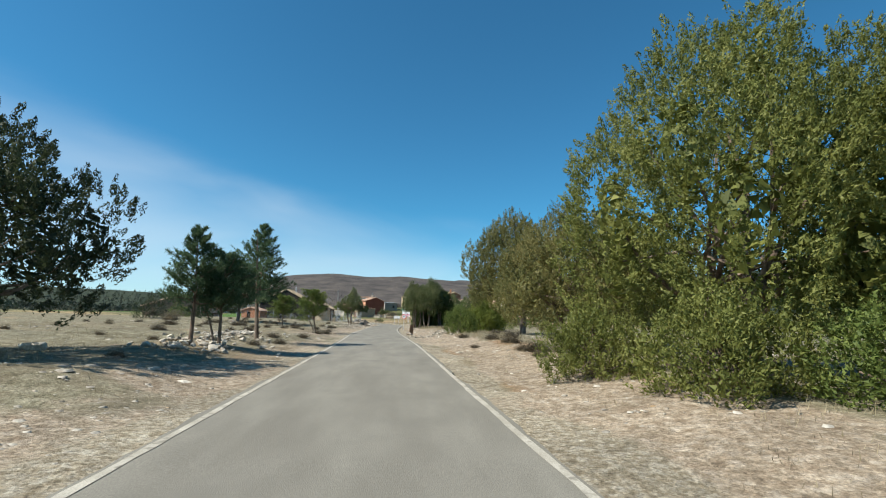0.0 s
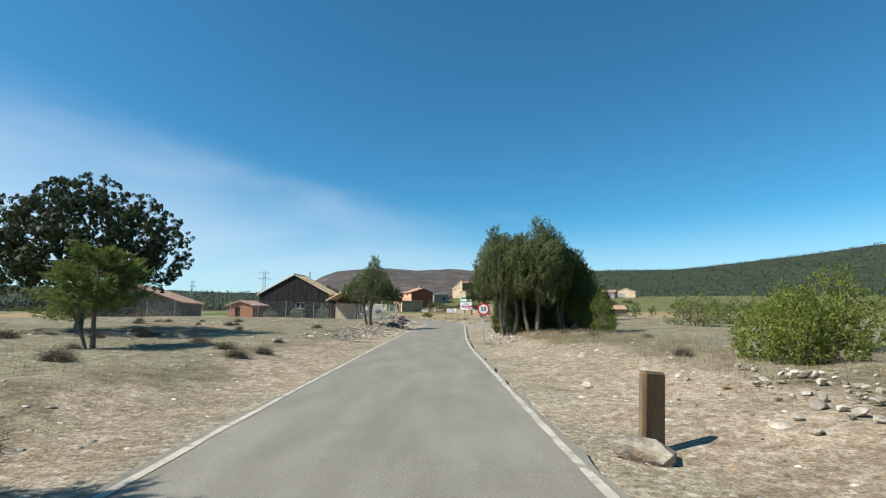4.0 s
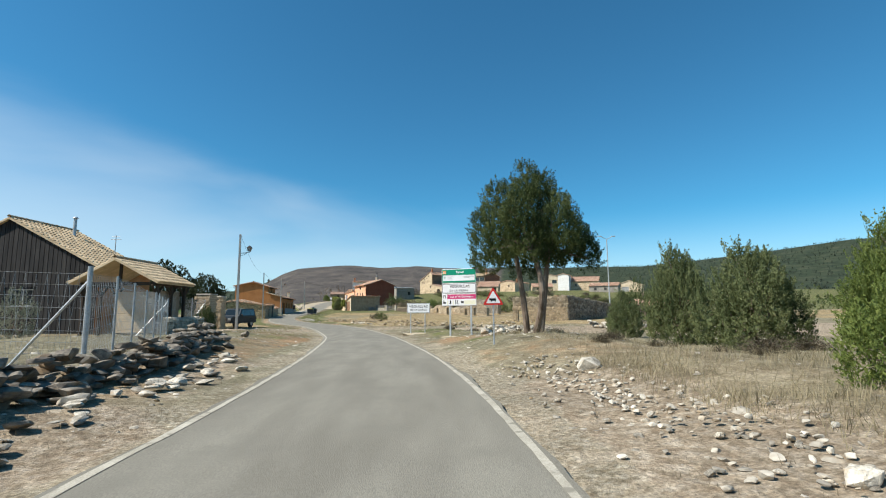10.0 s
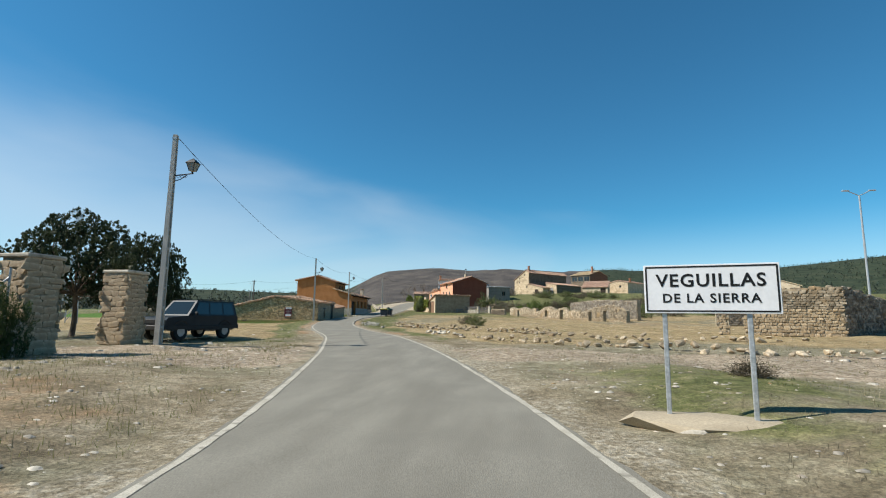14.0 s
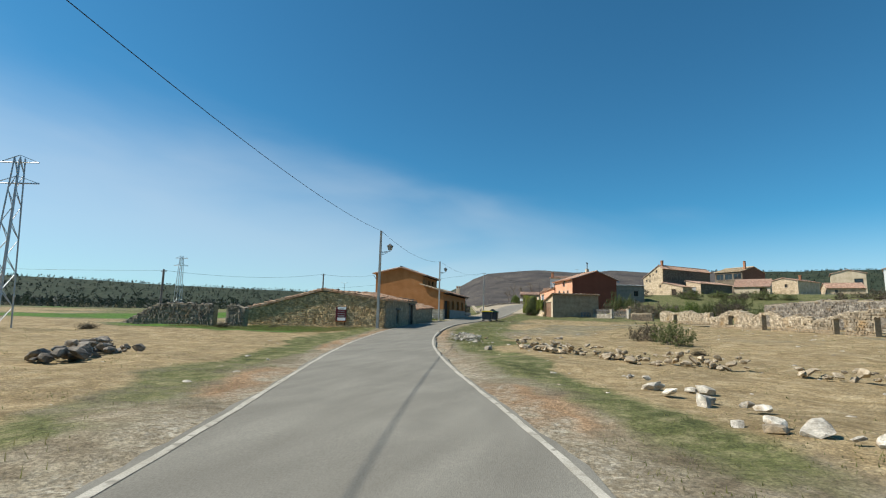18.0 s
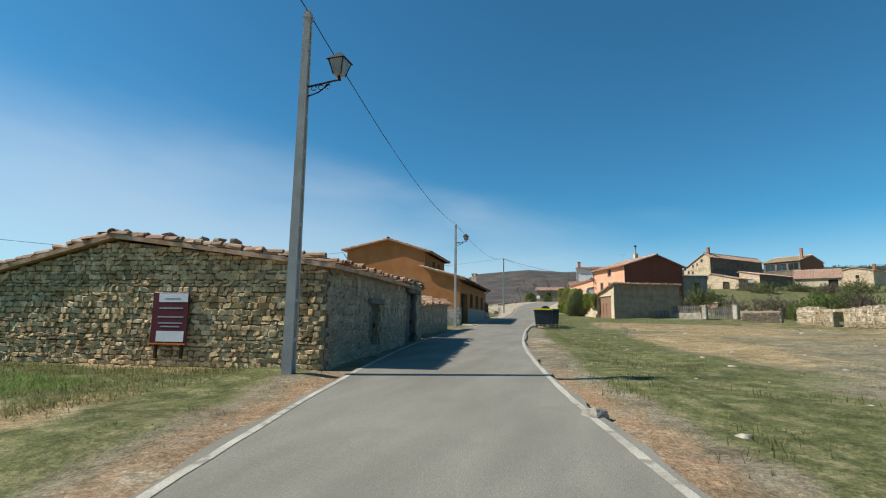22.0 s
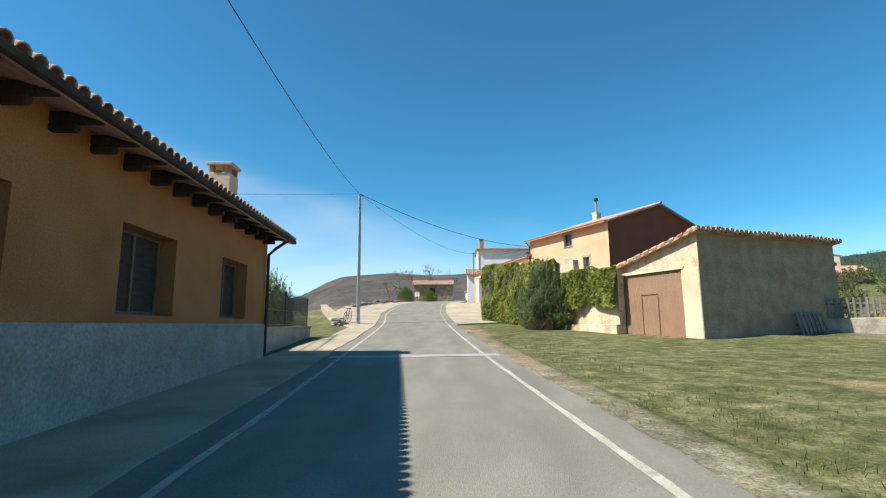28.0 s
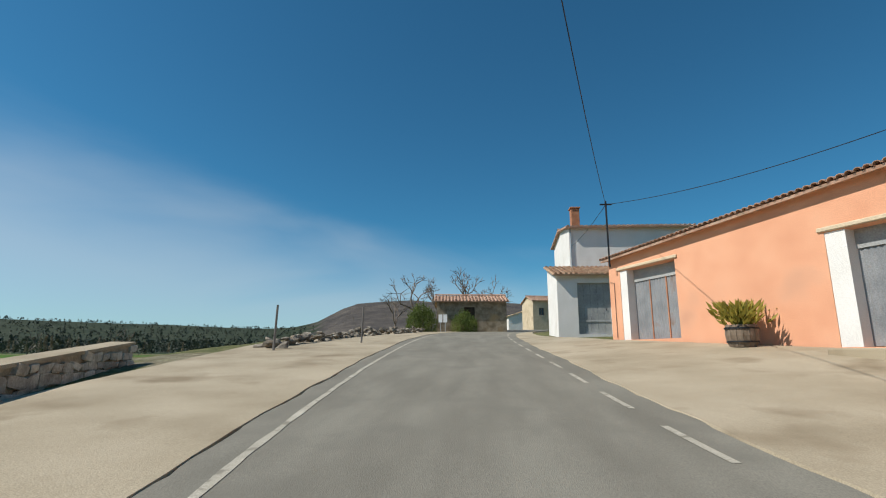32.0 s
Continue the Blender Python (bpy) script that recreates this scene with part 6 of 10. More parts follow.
    sd = wall(an, "wall_road_side", (0, 0), (0, L2), [(0, h1), (L2, h2)], "mortar", (), 0.5)
    en = wall(an, "wall_end", (0, L2), (-7, L2), [(0, h2), (7, h2 + 1.5)], "mortar", (), 0.5)
    wall(an, "wall_near", (-7, 0), (0, 0), [(0, h1 + 1.5), (7, h1)], "mortar", (), 0.5)
    wall(an, "wall_rear", (-7, L2), (-7, 0), [(0, h2 + 1.5), (L2, h1 + 1.5)], "mortar", (), 0.5)
    stone_face(sd, (0, -0.04), 0, L2, [(0, h1), (L2, h2)], "barn_stone", 13, (0.07, 0.18), (0.1, 0.36), -0.2, (), 0.022, 260, gap=-0.004)
    stone_face(en, (0, -0.04), 0, 7, [(0, h2), (7, h2 + 1.5)], "wall_stone", 14, (0.13, 0.24), (0.2, 0.48), -0.2, (), 0.05, 0)
    slope(an, (0.2, -0.1, h1 + 0.02), (0.2, L2 + 0.25, h2 + 0.02), (-7.2, L2 + 0.25, h2 + 1.78), (-7.2, -0.1, h1 + 1.78), "tile_old", 0.1, True, 0.09, 23)


stone_barn()


# ---------------------------------------------------------------- ruined walls left of the barn
def ruin_wall(name, p0, p1, z0, top, label, material="wall_stone", thick=0.55, openings=(), singles=140, seed=31, core="mortar"):
    p0, p1 = Vector((*p0, 0)), Vector((*p1, 0))
    d = p1 - p0
    ob = thing(name, place(p0.x, p0.y, z0, math.degrees(math.atan2(d.y, d.x))), label, "ruined wall", "ruined stone walls")
    w = part("core", wall_mesh(d.length, top, openings, thick), core, ob, fix=False)
    stone_face(ob, (0, -0.03), 0, d.length, top, material, seed, (0.12, 0.24), (0.16, 0.42), -0.2, openings, 0.05, singles, twist=0.22)
    rg = np.random.default_rng(abs(int(seed)))
    cap = Mesh()
    for i in range(int(d.length * 2.6)):
        x = rg.uniform(0, d.length)
        z = float(np.interp(x, [q[0] for q in top], [q[1] for q in top]))
        s = rg.uniform(0.25, 0.5)
        me = ROCKS[int(rg.integers(8))]
        cap.add([v.co for v in me.vertices], [tuple(q.vertices) for q in me.polygons], Matrix.Translation((x, thick / 2 + rg.normal() * 0.1, z + 0.04)) @ rot_z(rg.uniform(0, 360)) @ Matrix.Diagonal((s, s * 0.8, s * 0.6, 1)))
    part("cap_stones", cap, material, ob, fix=False)
    return ob


# shade on these two ruins is put into the stone's dark colour
ruin_wall("ruined_wall", (-47.4, 117.2), (-38.6, 118.2), 0.75, [(0, 0.15), (1.6, 0.9), (3.2, 1.75), (5, 1.9), (8.8, 1.85)], "ruined rubble wall beside the barn, darkened for shade", "dark_or_shaded_stone", seed=31, singles=120)
ruin_wall("ruined_pillar", (-37.4, 118.3), (-35.8, 118.5), 0.8, [(0, 1.75), (0.8, 1.8), (1.6, 1.5)], "broken rubble pillar beside the barn", "dark_or_shaded_stone", seed=32, singles=60)
ruin_wall("ruined_wall_stub", (-39.4, 121.0), (-37.2, 121.2), 0.75, [(0, 0.5), (1.2, 0.9), (2.2, 0.4)], "low tumbled stone wall behind the gap", seed=33, singles=40)


# ---------------------------------------------------------------- the red and pink house
def red_house():
    z0 = 3.6
    ob = thing("red_house", place(-16.4, 194.0, z0, 27.0), "two-storey house, salmon front and dark red gable, tiled roof", "house")
    W, L = 9.9, 10.3
    el, er, pk = 7.25, 7.3, 9.0
    ops = [(4.2, 5.2, 5.95, 7.0), (2.2, 2.9, 3.9, 4.8), (4.4, 5.1, 3.9, 4.8), (7.0, 7.8, 3.75, 5.0), (7.0, 8.2, 0.95, 2.1)]
    ops2 = [(L - b, L - a, c, d) for a, b, c, d in ops]
    wall(ob, "wall_front", (0, L), (0, 0), [(0, el), (L, el)], "pink_render", ops2, 0.4)
    for a, b, c, d in ops:
        window(ob, (0, b), -90, b - a, c, d - c, "wood_brown", True, 0.18, bars=1, surround="plinth_grey" if c > 3 else None)
    wall(ob, "wall_gable", (0, 0), (W, 0), [(0, el), (5.5, pk), (W, er)], "red_render", (), 0.4)
    wall(ob, "wall_right", (W, 0), (W, L), [(0, er), (L, er)], "red_render", (), 0.4)
    wall(ob, "wall_back", (W, L), (0, L), [(0, er), (4.4, pk), (W, el)], "red_render", (), 0.4)
    slope(ob, (-0.45, L + 0.2, el - 0.08), (-0.45, -0.25, el - 0.08), (5.5, -0.25, pk + 0.08), (5.5, L + 0.2, pk + 0.08), "tile_new", 0.1, True, 0.0, 41)
    slope(ob, (W + 0.45, -0.25, er - 0.08), (W + 0.45, L + 0.2, er - 0.08), (5.5, L + 0.2, pk + 0.08), (5.5, -0.25, pk + 0.08), "tile_new", 0.1, False, 0.0, 42)
    ridge_caps(ob, (5.5, -0.3, pk + 0.12), (5.5, L + 0.2, pk + 0.12), "tile_new")
    ch = new("chimney")
    ch.parent = ob
    ch.matrix_local = Matrix.Translation((7.6, 9.4, 0))
    part("stack", Mesh().box((0, 0, 9.0), (0.6, 0.6, 2.9), 0.02), "cream_render", ch)
    part("cap", Mesh().box((0, 0, 10.47), (0.7, 0.7, 0.08), 0.015), "cream_render", ch)
    part("flue", Mesh().tube([(0, 0, 10.45), (0, 0, 11.7)], 0.12, 10), "grey_metal", ch)
    part("cowl", Mesh().tube([(0, 0, 11.75), (0, 0, 11.95), (0, 0, 12.05)], [0.22, 0.22, 0.05], 10), "black_iron", ch)
    part("aerial", Mesh().tube([(5.2, 9.5, pk), (5.2, 9.5, pk + 1.4)], 0.015, 5).tube([(4.8, 9.5, pk + 1.3), (5.7, 9.5, pk + 1.3)], 0.012, 5).tube([(5.0, 9.2, pk + 1.3), (5.0, 9.8, pk + 1.3)], 0.01, 5).tube([(5.4, 9.25, pk + 1.3), (5.4, 9.75, pk + 1.3)], 0.01, 5), "grey_metal", ob)
    part("satellite_dish", Mesh().tube([(W + 0.1, 0.3, er - 0.5), (W + 0.4, 0.1, er - 0.4)], 0.02, 5).tube([(W + 0.4, 0.1, er - 0.4), (W + 0.46, 0.02, er - 0.36)], [0.08, 0.36], 14), "grey_metal", ob)
    part("gutter", Mesh().tube([(-0.5, L + 0.1, el - 0.14), (-0.5, -0.2, el - 0.14)], 0.06, 8), "brick", ob)
    part("downpipe", Mesh().tube([(-0.48, L - 0.1, el - 0.15), (-0.15, L - 0.1, el - 0.45), (-0.07, L - 0.1, el - 0.6), (-0.07, L - 0.1, 1.2)], 0.045, 8), "wood_dark", ob)
    sh = Mesh()
    sh.box((-0.03, 8.36, 1.52), (0.035, 0.3, 1.15), 0.006)
    for k in range(9):
        sh.box((-0.052, 8.36, 1.06 + 0.115 * k), (0.02, 0.24, 0.07), 0.004)
    part("shutter", sh, "wood_grey", ob, "grey louvred wooden shutter")
    part("service_cable", Mesh().tube([(-0.02, L - 0.3, 6.6), (-0.02, L - 0.9, 4.6), (-0.02, L - 1.0, 3.6), (-0.02, 0.6, 3.45)], 0.01, 5), "cable", ob)
    lamp = new("wall_lamp")
    lamp.parent = ob
    lamp.matrix_local = Matrix.Translation((-0.1, L - 0.6, 5.5)) @ rot_z(180)
    lantern(lamp, 0.6)
    part("meter_box", Mesh().box((-0.06, L - 0.7, 4.3), (0.1, 0.2, 0.35), 0.02), "brick", ob)


def lantern(parent, reach):
    """A scrolled iron bracket along +x with a four-sided lantern on its end."""
    arm = Mesh().tube([(0, 0, 0), (reach, 0, 0.06)], 0.022, 6).tube([(0, 0, -0.22), (reach * 0.35, 0, -0.16), (reach * 0.7, 0, 0.0)], 0.016, 6)
    for i in range(3):
        cx = reach * (0.2 + 0.22 * i)
        arm.tube([(cx + 0.06 * math.cos(a), 0, -0.05 + 0.05 * math.sin(a)) for a in np.linspace(0, 5.5, 9)], 0.01, 5)
    part("bracket", arm, "black_iron", parent)
    x = reach
    part("post", Mesh().tube([(x, 0, 0.05), (x, 0, 0.14)], [0.05, 0.025], 8), "black_iron", parent)
    gl = Mesh()
    b0, b1, z0, z1 = 0.09, 0.17, 0.15, 0.46
    gl.add([(x + sx * b, sy * b, z) for z, b in ((z0, b0), (z1, b1)) for sx, sy in ((-1, -1), (1, -1), (1, 1), (-1, 1))], [(0, 1, 5, 4), (1, 2, 6, 5), (2, 3, 7, 6), (3, 0, 4, 7), (3, 2, 1, 0)])
    part("glass", gl, "lamp_glass", parent)
    fr = Mesh()
    for sx, sy in ((-1, -1), (1, -1), (1, 1), (-1, 1)):
        fr.tube([(x + sx * b0, sy * b0, z0), (x + sx * b1, sy * b1, z1)], 0.014, 5)
    part("frame", fr, "black_iron", parent)
    part("cap", Mesh().add([(x + sx * 0.21, sy * 0.21, z1) for sx, sy in ((-1, -1), (1, -1), (1, 1), (-1, 1))] + [(x + sx * 0.09, sy * 0.09, z1 + 0.14) for sx, sy in ((-1, -1), (1, -1), (1, 1), (-1, 1))] + [(x, 0, z1 + 0.22)],
         [(3, 2, 1, 0), (0, 1, 5, 4), (1, 2, 6, 5), (2, 3, 7, 6), (3, 0, 4, 7), (4, 5, 8), (5, 6, 8), (6, 7, 8), (7, 4, 8)]), "black_iron", parent)


red_house()


def pink_garage():
    ob = thing("pink_garage", place(-26.0, 215.0, 5.55, 22.6), "long salmon-pink garage block with two corrugated doors", "garage")
    L, D = 13.1, 7.0                      # front wall runs from the far corner (0, 0) towards -y
    hz = lambda y: 3.4 + 0.05 * y         # height of the eave above the far corner
    ops = [(0.7, 3.75, 0.02, 2.85), (8.95, 12.8, -0.35, 2.6)]
    wall(ob, "wall_front", (0, 0), (0, -L), [(0, 3.4), (L, 3.95)], "pink_render", ops, 0.45, bottom=-1.3)
    wall(ob, "wall_far", (D, 0), (0, 0), [(0, 5.0), (D, 3.4)], "pink_render", (), 0.4)
    wall(ob, "wall_near", (0, -L), (D, -L), [(0, 3.95), (D, 5.4)], "pink_render", (), 0.4, bottom=-1.3)
    wall(ob, "wall_rear", (D, -L), (D, 0), [(0, 5.4), (L, 5.0)], "pink_render", (), 0.4, bottom=-1.3)
    slope(ob, (-0.3, 0.15, 3.4), (-0.3, -L - 0.1, 3.95), (D + 0.2, -L - 0.1, 5.6), (D + 0.2, 0.15, 5.1), "tile_new", 0.08, True, 0.0, 51)
    for a, b, z0, z1 in ops:
        d = new("garage_door")
        d.parent = ob
        d.matrix_local = Matrix.Translation((0, -a, z0)) @ rot_z(-90)
        w, h = b - a, z1 - z0
        off = 0.42 if a < 2 else 0.5
        leaf = Mesh()
        n = int((w - off) / 0.075)
        vs, fs = [], []
        for i in range(n + 1):
            x = off + (w - off) * i / n
            y = 0.4 + (0.014 if i % 2 else -0.014)
            vs += [(x, y, 0.02), (x, y, h)]
        fs = [(2 * i, 2 * i + 2, 2 * i + 3, 2 * i + 1) for i in range(n)]
        leaf.add(vs, fs)
        part("sheet", leaf, "grey_metal", d, "grey corrugated metal door sheet", fix=False)
        for k in range(1, 3 if a < 2 else 4):
            x = off + (w - off) * k / (3 if a < 2 else 4)
            part("rail", Mesh().box((x, 0.375, h / 2), (0.05, 0.03, h - 0.04)), "brick", d, "rust-red door rail")
        part("top_band", Mesh().box((off + (w - off) / 2, 0.37, h - 0.25), (w - off, 0.03, 0.5)), "corrugated_grey", d)
        part("jamb", Mesh().box((off / 2, 0.24, h / 2), (off, 0.44, h)), "white_render", d)
        part("lintel", Mesh().box((w / 2, -0.02, h + 0.08), (w + 0.3, 0.08, 0.12), 0.02), "cream_render", d)
    part("cable_duct", Mesh().tube([(-0.03, -0.35, 0.1), (-0.03, -0.35, 2.4), (-0.03, -0.1, 2.45)], 0.012, 5), "cable", ob)
    part("step", Mesh().box((-0.75, -11.3, -0.77), (1.5, 3.4, 0.75), 0.03), "concrete", ob, "weathered concrete loading ramp")
    # barrel with plant
    bx, by = -26.0 + 6.9 * math.sin(radians(22.6)) - 0.75, 215.0 - 6.9 * math.cos(radians(22.6)) - 0.25
    b = thing("planter_barrel", place(bx, by, 5.22, 0), "half barrel planter with spiky yellow-green plant", "planter")
    prof = [(0.34, 0.0), (0.4, 0.15), (0.43, 0.32), (0.42, 0.5), (0.4, 0.62)]
    for i in range(16):
        a0, a1 = 6.28318 * i / 16 + 0.012, 6.28318 * (i + 1) / 16 - 0.012
        st = Mesh()
        vs = []
        for r, z in prof:
            for a in (a0, a1):
                vs += [(r * math.cos(a), r * math.sin(a), z), ((r - 0.03) * math.cos(a), (r - 0.03) * math.sin(a), z)]
        fs = []
        for j in range(len(prof) - 1):
            q, n = j * 4, j * 4 + 4
            fs += [(q, q + 2, n + 2, n), (q + 1, n + 1, n + 3, q + 3), (q, n, n + 1, q + 1), (q + 2, q + 3, n + 3, n + 2)]
        fs.append((16, 18, 19, 17))
        part("stave", st.add(vs, fs), "barrel_wood", b)
    for z, r in ((0.12, 0.4), (0.5, 0.432)):
        hp = Mesh()
        vs = [(rr * math.cos(6.28318 * i / 24), rr * math.sin(6.28318 * i / 24), zz) for i in range(24) for rr, zz in ((r, z), (r + 0.012, z), (r + 0.012, z + 0.05), (r, z + 0.05))]
        fs = [(i * 4 + k, ((i + 1) % 24) * 4 + k, ((i + 1) % 24) * 4 + (k + 1) % 4, i * 4 + (k + 1) % 4) for i in range(24) for k in range(4)]
        part("hoop", hp.add(vs, fs), "black_iron", b)
    part("soil", Mesh().tube([(0, 0, 0.5), (0, 0, 0.56)], 0.385, 16), "wood_dark", b)
    rg = np.random.default_rng(abs(int(61)))
    c = np.stack([rg.normal(size=420) * 0.3, rg.normal(size=420) * 0.26, 0.68 + rg.random(420) * 0.55], 1)
    u = unit(c - np.array([0, 0, 0.35]) + rg.normal(size=c.shape) * 0.15) * 0.16
    w = unit(np.cross(u, rg.normal(size=c.shape))) * 0.045
    part("plant", quads_mesh("plant", c, u, w), "yellow_green", b, "spiky yellow-green leaves", fix=False)
    stems = Mesh()
    for i in range(16):
        a = rg.uniform(0, 6.28)
        stems.tube([(0.1 * math.cos(a), 0.1 * math.sin(a), 0.5), (0.3 * math.cos(a), 0.3 * math.sin(a), rg.uniform(0.9, 1.25))], [0.014, 0.006], 5)
    part("stem_set", stems, "twig", b)


pink_garage()


# ---------------------------------------------------------------- the rendered shed
def shed():
    ob = thing("rendered_shed", place(-18.45, 176.0, 2.42, 24.5), "grey-brown rendered shed with brown metal door", "shed")
    W, D = 8.4, 4.6
    hi, lo = 4.15, 3.1
    dw = wall(ob, "wall_door_side", (0, D), (0, 0), [(0, lo), (D, hi)], "village_wall", [(0.15, 3.75, 0.0, 2.85)], 0.35)
    part("pale_strip", Mesh().box((-0.012, 0.41, 1.43), (0.03, 0.78, 2.86)), "cream_render", ob)
    wall(ob, "wall_long", (0, 0), (W, 0), [(0, hi), (W, hi)], "shed_render", (), 0.35)
    wall(ob, "wall_far", (W, 0), (W, D), [(0, hi), (D, lo)], "shed_render", (), 0.35)
    wall(ob, "wall_back", (W, D), (0, D), [(0, lo), (W, lo)], "shed_render", (), 0.35)
    d = new("metal_door")
    d.parent = ob
    d.matrix_local = Matrix.Translation((0, D - 0.15, 0)) @ rot_z(-90)
    vs, n = [], 50
    for i in range(n + 1):
        x, y = 3.6 * i / n, 0.05 + (0.01 if i % 2 else -0.01)
        vs += [(x, y, 0.03), (x, y, 2.85)]
    part("sheet", Mesh().add(vs, [(2 * i, 2 * i + 2, 2 * i + 3, 2 * i + 1) for i in range(n)]), "brown_metal", d, fix=False)
    part("wicket_frame", Mesh().box((1.4, 0.02, 1.0), (0.03, 0.03, 1.9)).box((2.3, 0.02, 1.0), (0.03, 0.03, 1.9)).box((1.85, 0.02, 1.95), (0.93, 0.03, 0.03)), "brown_metal", d)
    part("top_rail", Mesh().box((1.8, -0.02, 2.9), (3.9, 0.1, 0.12), 0.01), "cream_render", d)
    part("sill", Mesh().box((1.8, -0.12, 0.02), (3.9, 0.4, 0.1), 0.01), "concrete", d)
    slope(ob, (-0.3, D + 0.25, lo), (W + 0.2, D + 0.25, lo), (W + 0.2, -0.2, hi + 0.12), (-0.3, -0.2, hi + 0.12), "tile_old", 0.08, False, 0.03, 61)
    rg = np.random.default_rng(abs(int(9)))
    for i in range(34):
        x = -0.2 + (W + 0.3) * i / 33
        part("ridge_tile", Mesh().tube([(x, -0.3, hi + 0.12 + rg.uniform(0, 0.04)), (x, 0.15, hi + 0.1)], [0.11, 0.1], 8), "tile_old", ob)
    for i in range(46):                      # broken tiles and stones that weigh the roof down
        r = new("loose_stone", rock_of(i, "ruin_stone" if i % 3 else "tile_old"))
        r.parent = ob
        q = rg.uniform(0.12, 0.3)
        r.matrix_local = Matrix.Translation((rg.uniform(0, W), rg.uniform(-0.12, 0.3), hi + 0.24 + rg.uniform(0, 0.06))) @ rot_z(rg.uniform(0, 360)) @ Matrix.Rotation(rg.normal() * 0.3, 4, "X") @ Matrix.Diagonal((q * 1.3, q, q * 0.6, 1))
    for i in range(11):
        t = i / 10
        part("verge_tile", Mesh().tube([(-0.25, D + 0.2 - 4.7 * t, lo + 0.05 + 1.05 * t), (-0.25, D - 0.2 - 4.5 * t, lo + 0.12 + 1.05 * t)], [0.1, 0.09], 8), "tile_old", ob)
    pal = thing("wooden_pallet", place(-12.6, 178.05, 2.75, 29) @ Matrix.Rotation(radians(-72), 4, "X"), "weathered wooden pallet leaning on the shed wall", "pallet")
    for i in range(7):
        part("slat", Mesh().box((0.1 + i * 0.2, 0.55, 0.05), (0.12, 1.1, 0.02), 0.004), "wood_grey", pal)
    for y in (0.08, 0.55, 1.02):
        part("bearer", Mesh().box((0.7, y, 0.0), (1.4, 0.1, 0.08), 0.006), "wood_grey", pal)


shed()


# ---------------------------------------------------------------- ivy wall with a dark shrub
def ivy_wall():
    a = Vector((-25.8, 190.3, 0))
    d = Vector((math.sin(radians(26.5)), -math.cos(radians(26.5)), 0))
    b = a + d * 12.0
    ob = thing("ivy_wall", place(b.x, b.y, 2.5, 116.5), "tall garden wall overgrown with glossy green ivy", "wall")
    # local x runs from the shed end (0) to the road end (12); outer face at y = 0 looks to the road
    top = [(0, 3.1), (3.0, 3.15), (3.05, 3.9), (12, 4.3)]
    wm = part("wall", wall_mesh(12, top, (), 0.35), "village_wall", ob, fix=False)
    wm.matrix_local = Matrix.Scale(-1, 4, (0, 1, 0))
    fix_normals(wm.data)
    base = part("base_course", Mesh().box((6, 0.12, 0.35), (12.1, 0.3, 0.5), 0.02), "village_wall", ob)

    def leaves(n, x0, x1, zlo, zhi, off, seed):
        r = np.random.default_rng(abs(int(seed)))
        x = r.uniform(x0, x1, n)
        lo, hi = zlo(x), zhi(x)
        z = lo + (hi - lo) * r.random(n) ** 0.9
        bulge = 0.12 + 0.3 * vnoise(x * 1.1 + seed, z * 1.1) + 0.1 * vnoise(x * 4, z * 4)
        y = off + bulge * (0.75 + 0.3 * r.random(n))
        c = np.stack([x, y, z], 1)
        u = unit(np.stack([r.normal(size=n) * 0.6, 0.5 + 0.2 * r.random(n), -0.7 + 0.5 * r.normal(size=n)], 1))
        w = unit(np.cross(u, np.array([0.25, 1.0, 0.45]) + r.normal(size=(n, 3)) * 0.5))
        s = (0.045 + 0.045 * r.random((n, 1)))
        return quads_mesh("ivy", c, u * s, w * s * 0.85)
    jag = lambda x: 0.28 * (vnoise(x * 1.7, x * 0 + 3) - 0.5)
    part("ivy", leaves(32000, 4.2, 12.25, lambda x: 0.55 + jag(x), lambda x: np.interp(x, [3, 12], [4.0, 4.45]) + jag(x + 9), 0.0, 72), "ivy", ob, fix=False)
    part("ivy", leaves(12000, -0.1, 3.6, lambda x: 1.5 + jag(x) * 2, lambda x: 3.25 + jag(x + 5), 0.0, 73), "ivy", ob, fix=False)
    # the road end and the top edge
    part("ivy", leaves(4600, 11.7, 12.3, lambda x: 0.5 + 0 * x, lambda x: 4.5 + 0 * x, -0.3, 74), "ivy", ob, fix=False)
    # bare brown tangle that shows where the leaves are thin
    rt = np.random.default_rng(75)
    for cx, cz, wd, n in ((10.6, 3.7, 0.9, 260), (11.3, 2.9, 0.5, 160), (7.4, 3.6, 0.8, 200), (8.9, 3.3, 0.5, 120), (11.9, 1.9, 0.3, 90)):
        tw = np.stack([cx + rt.normal(size=n) * wd * 0.5, 0.36 + 0.12 * rt.random(n), cz + rt.normal(size=n) * 0.22], 1)
        td = unit(np.stack([rt.normal(size=n), rt.normal(size=n) * 0.25, rt.normal(size=n) - 0.3], 1)) * 0.09
        part("dry_tangle", facets_mesh("dry_tangle", scales(tw, td, unit(np.cross(td, rt.normal(size=td.shape))) * 0.012)), "twig", ob, "bare brown ivy stems", fix=False)
    part("stem_set", Mesh().tube([(12.1, 0.1, 0.0), (12.0, 0.12, 0.9), (11.8, 0.1, 1.8)], [0.06, 0.04, 0.02], 6).tube([(8.0, 0.08, 0.2), (8.2, 0.1, 1.2), (7.8, 0.08, 2.4)], [0.05, 0.035, 0.02], 6), "bark", ob)
    tree("bush", -22.95, 183.5, 3.55, 1.55, "juniper", "dark dense shrub before the ivy wall", 27)
    tree("bush", -23.6, 182.4, 1.1, 0.95, "scrub_grey", "low dry shrub at the foot of the wall", 23)


ivy_wall()


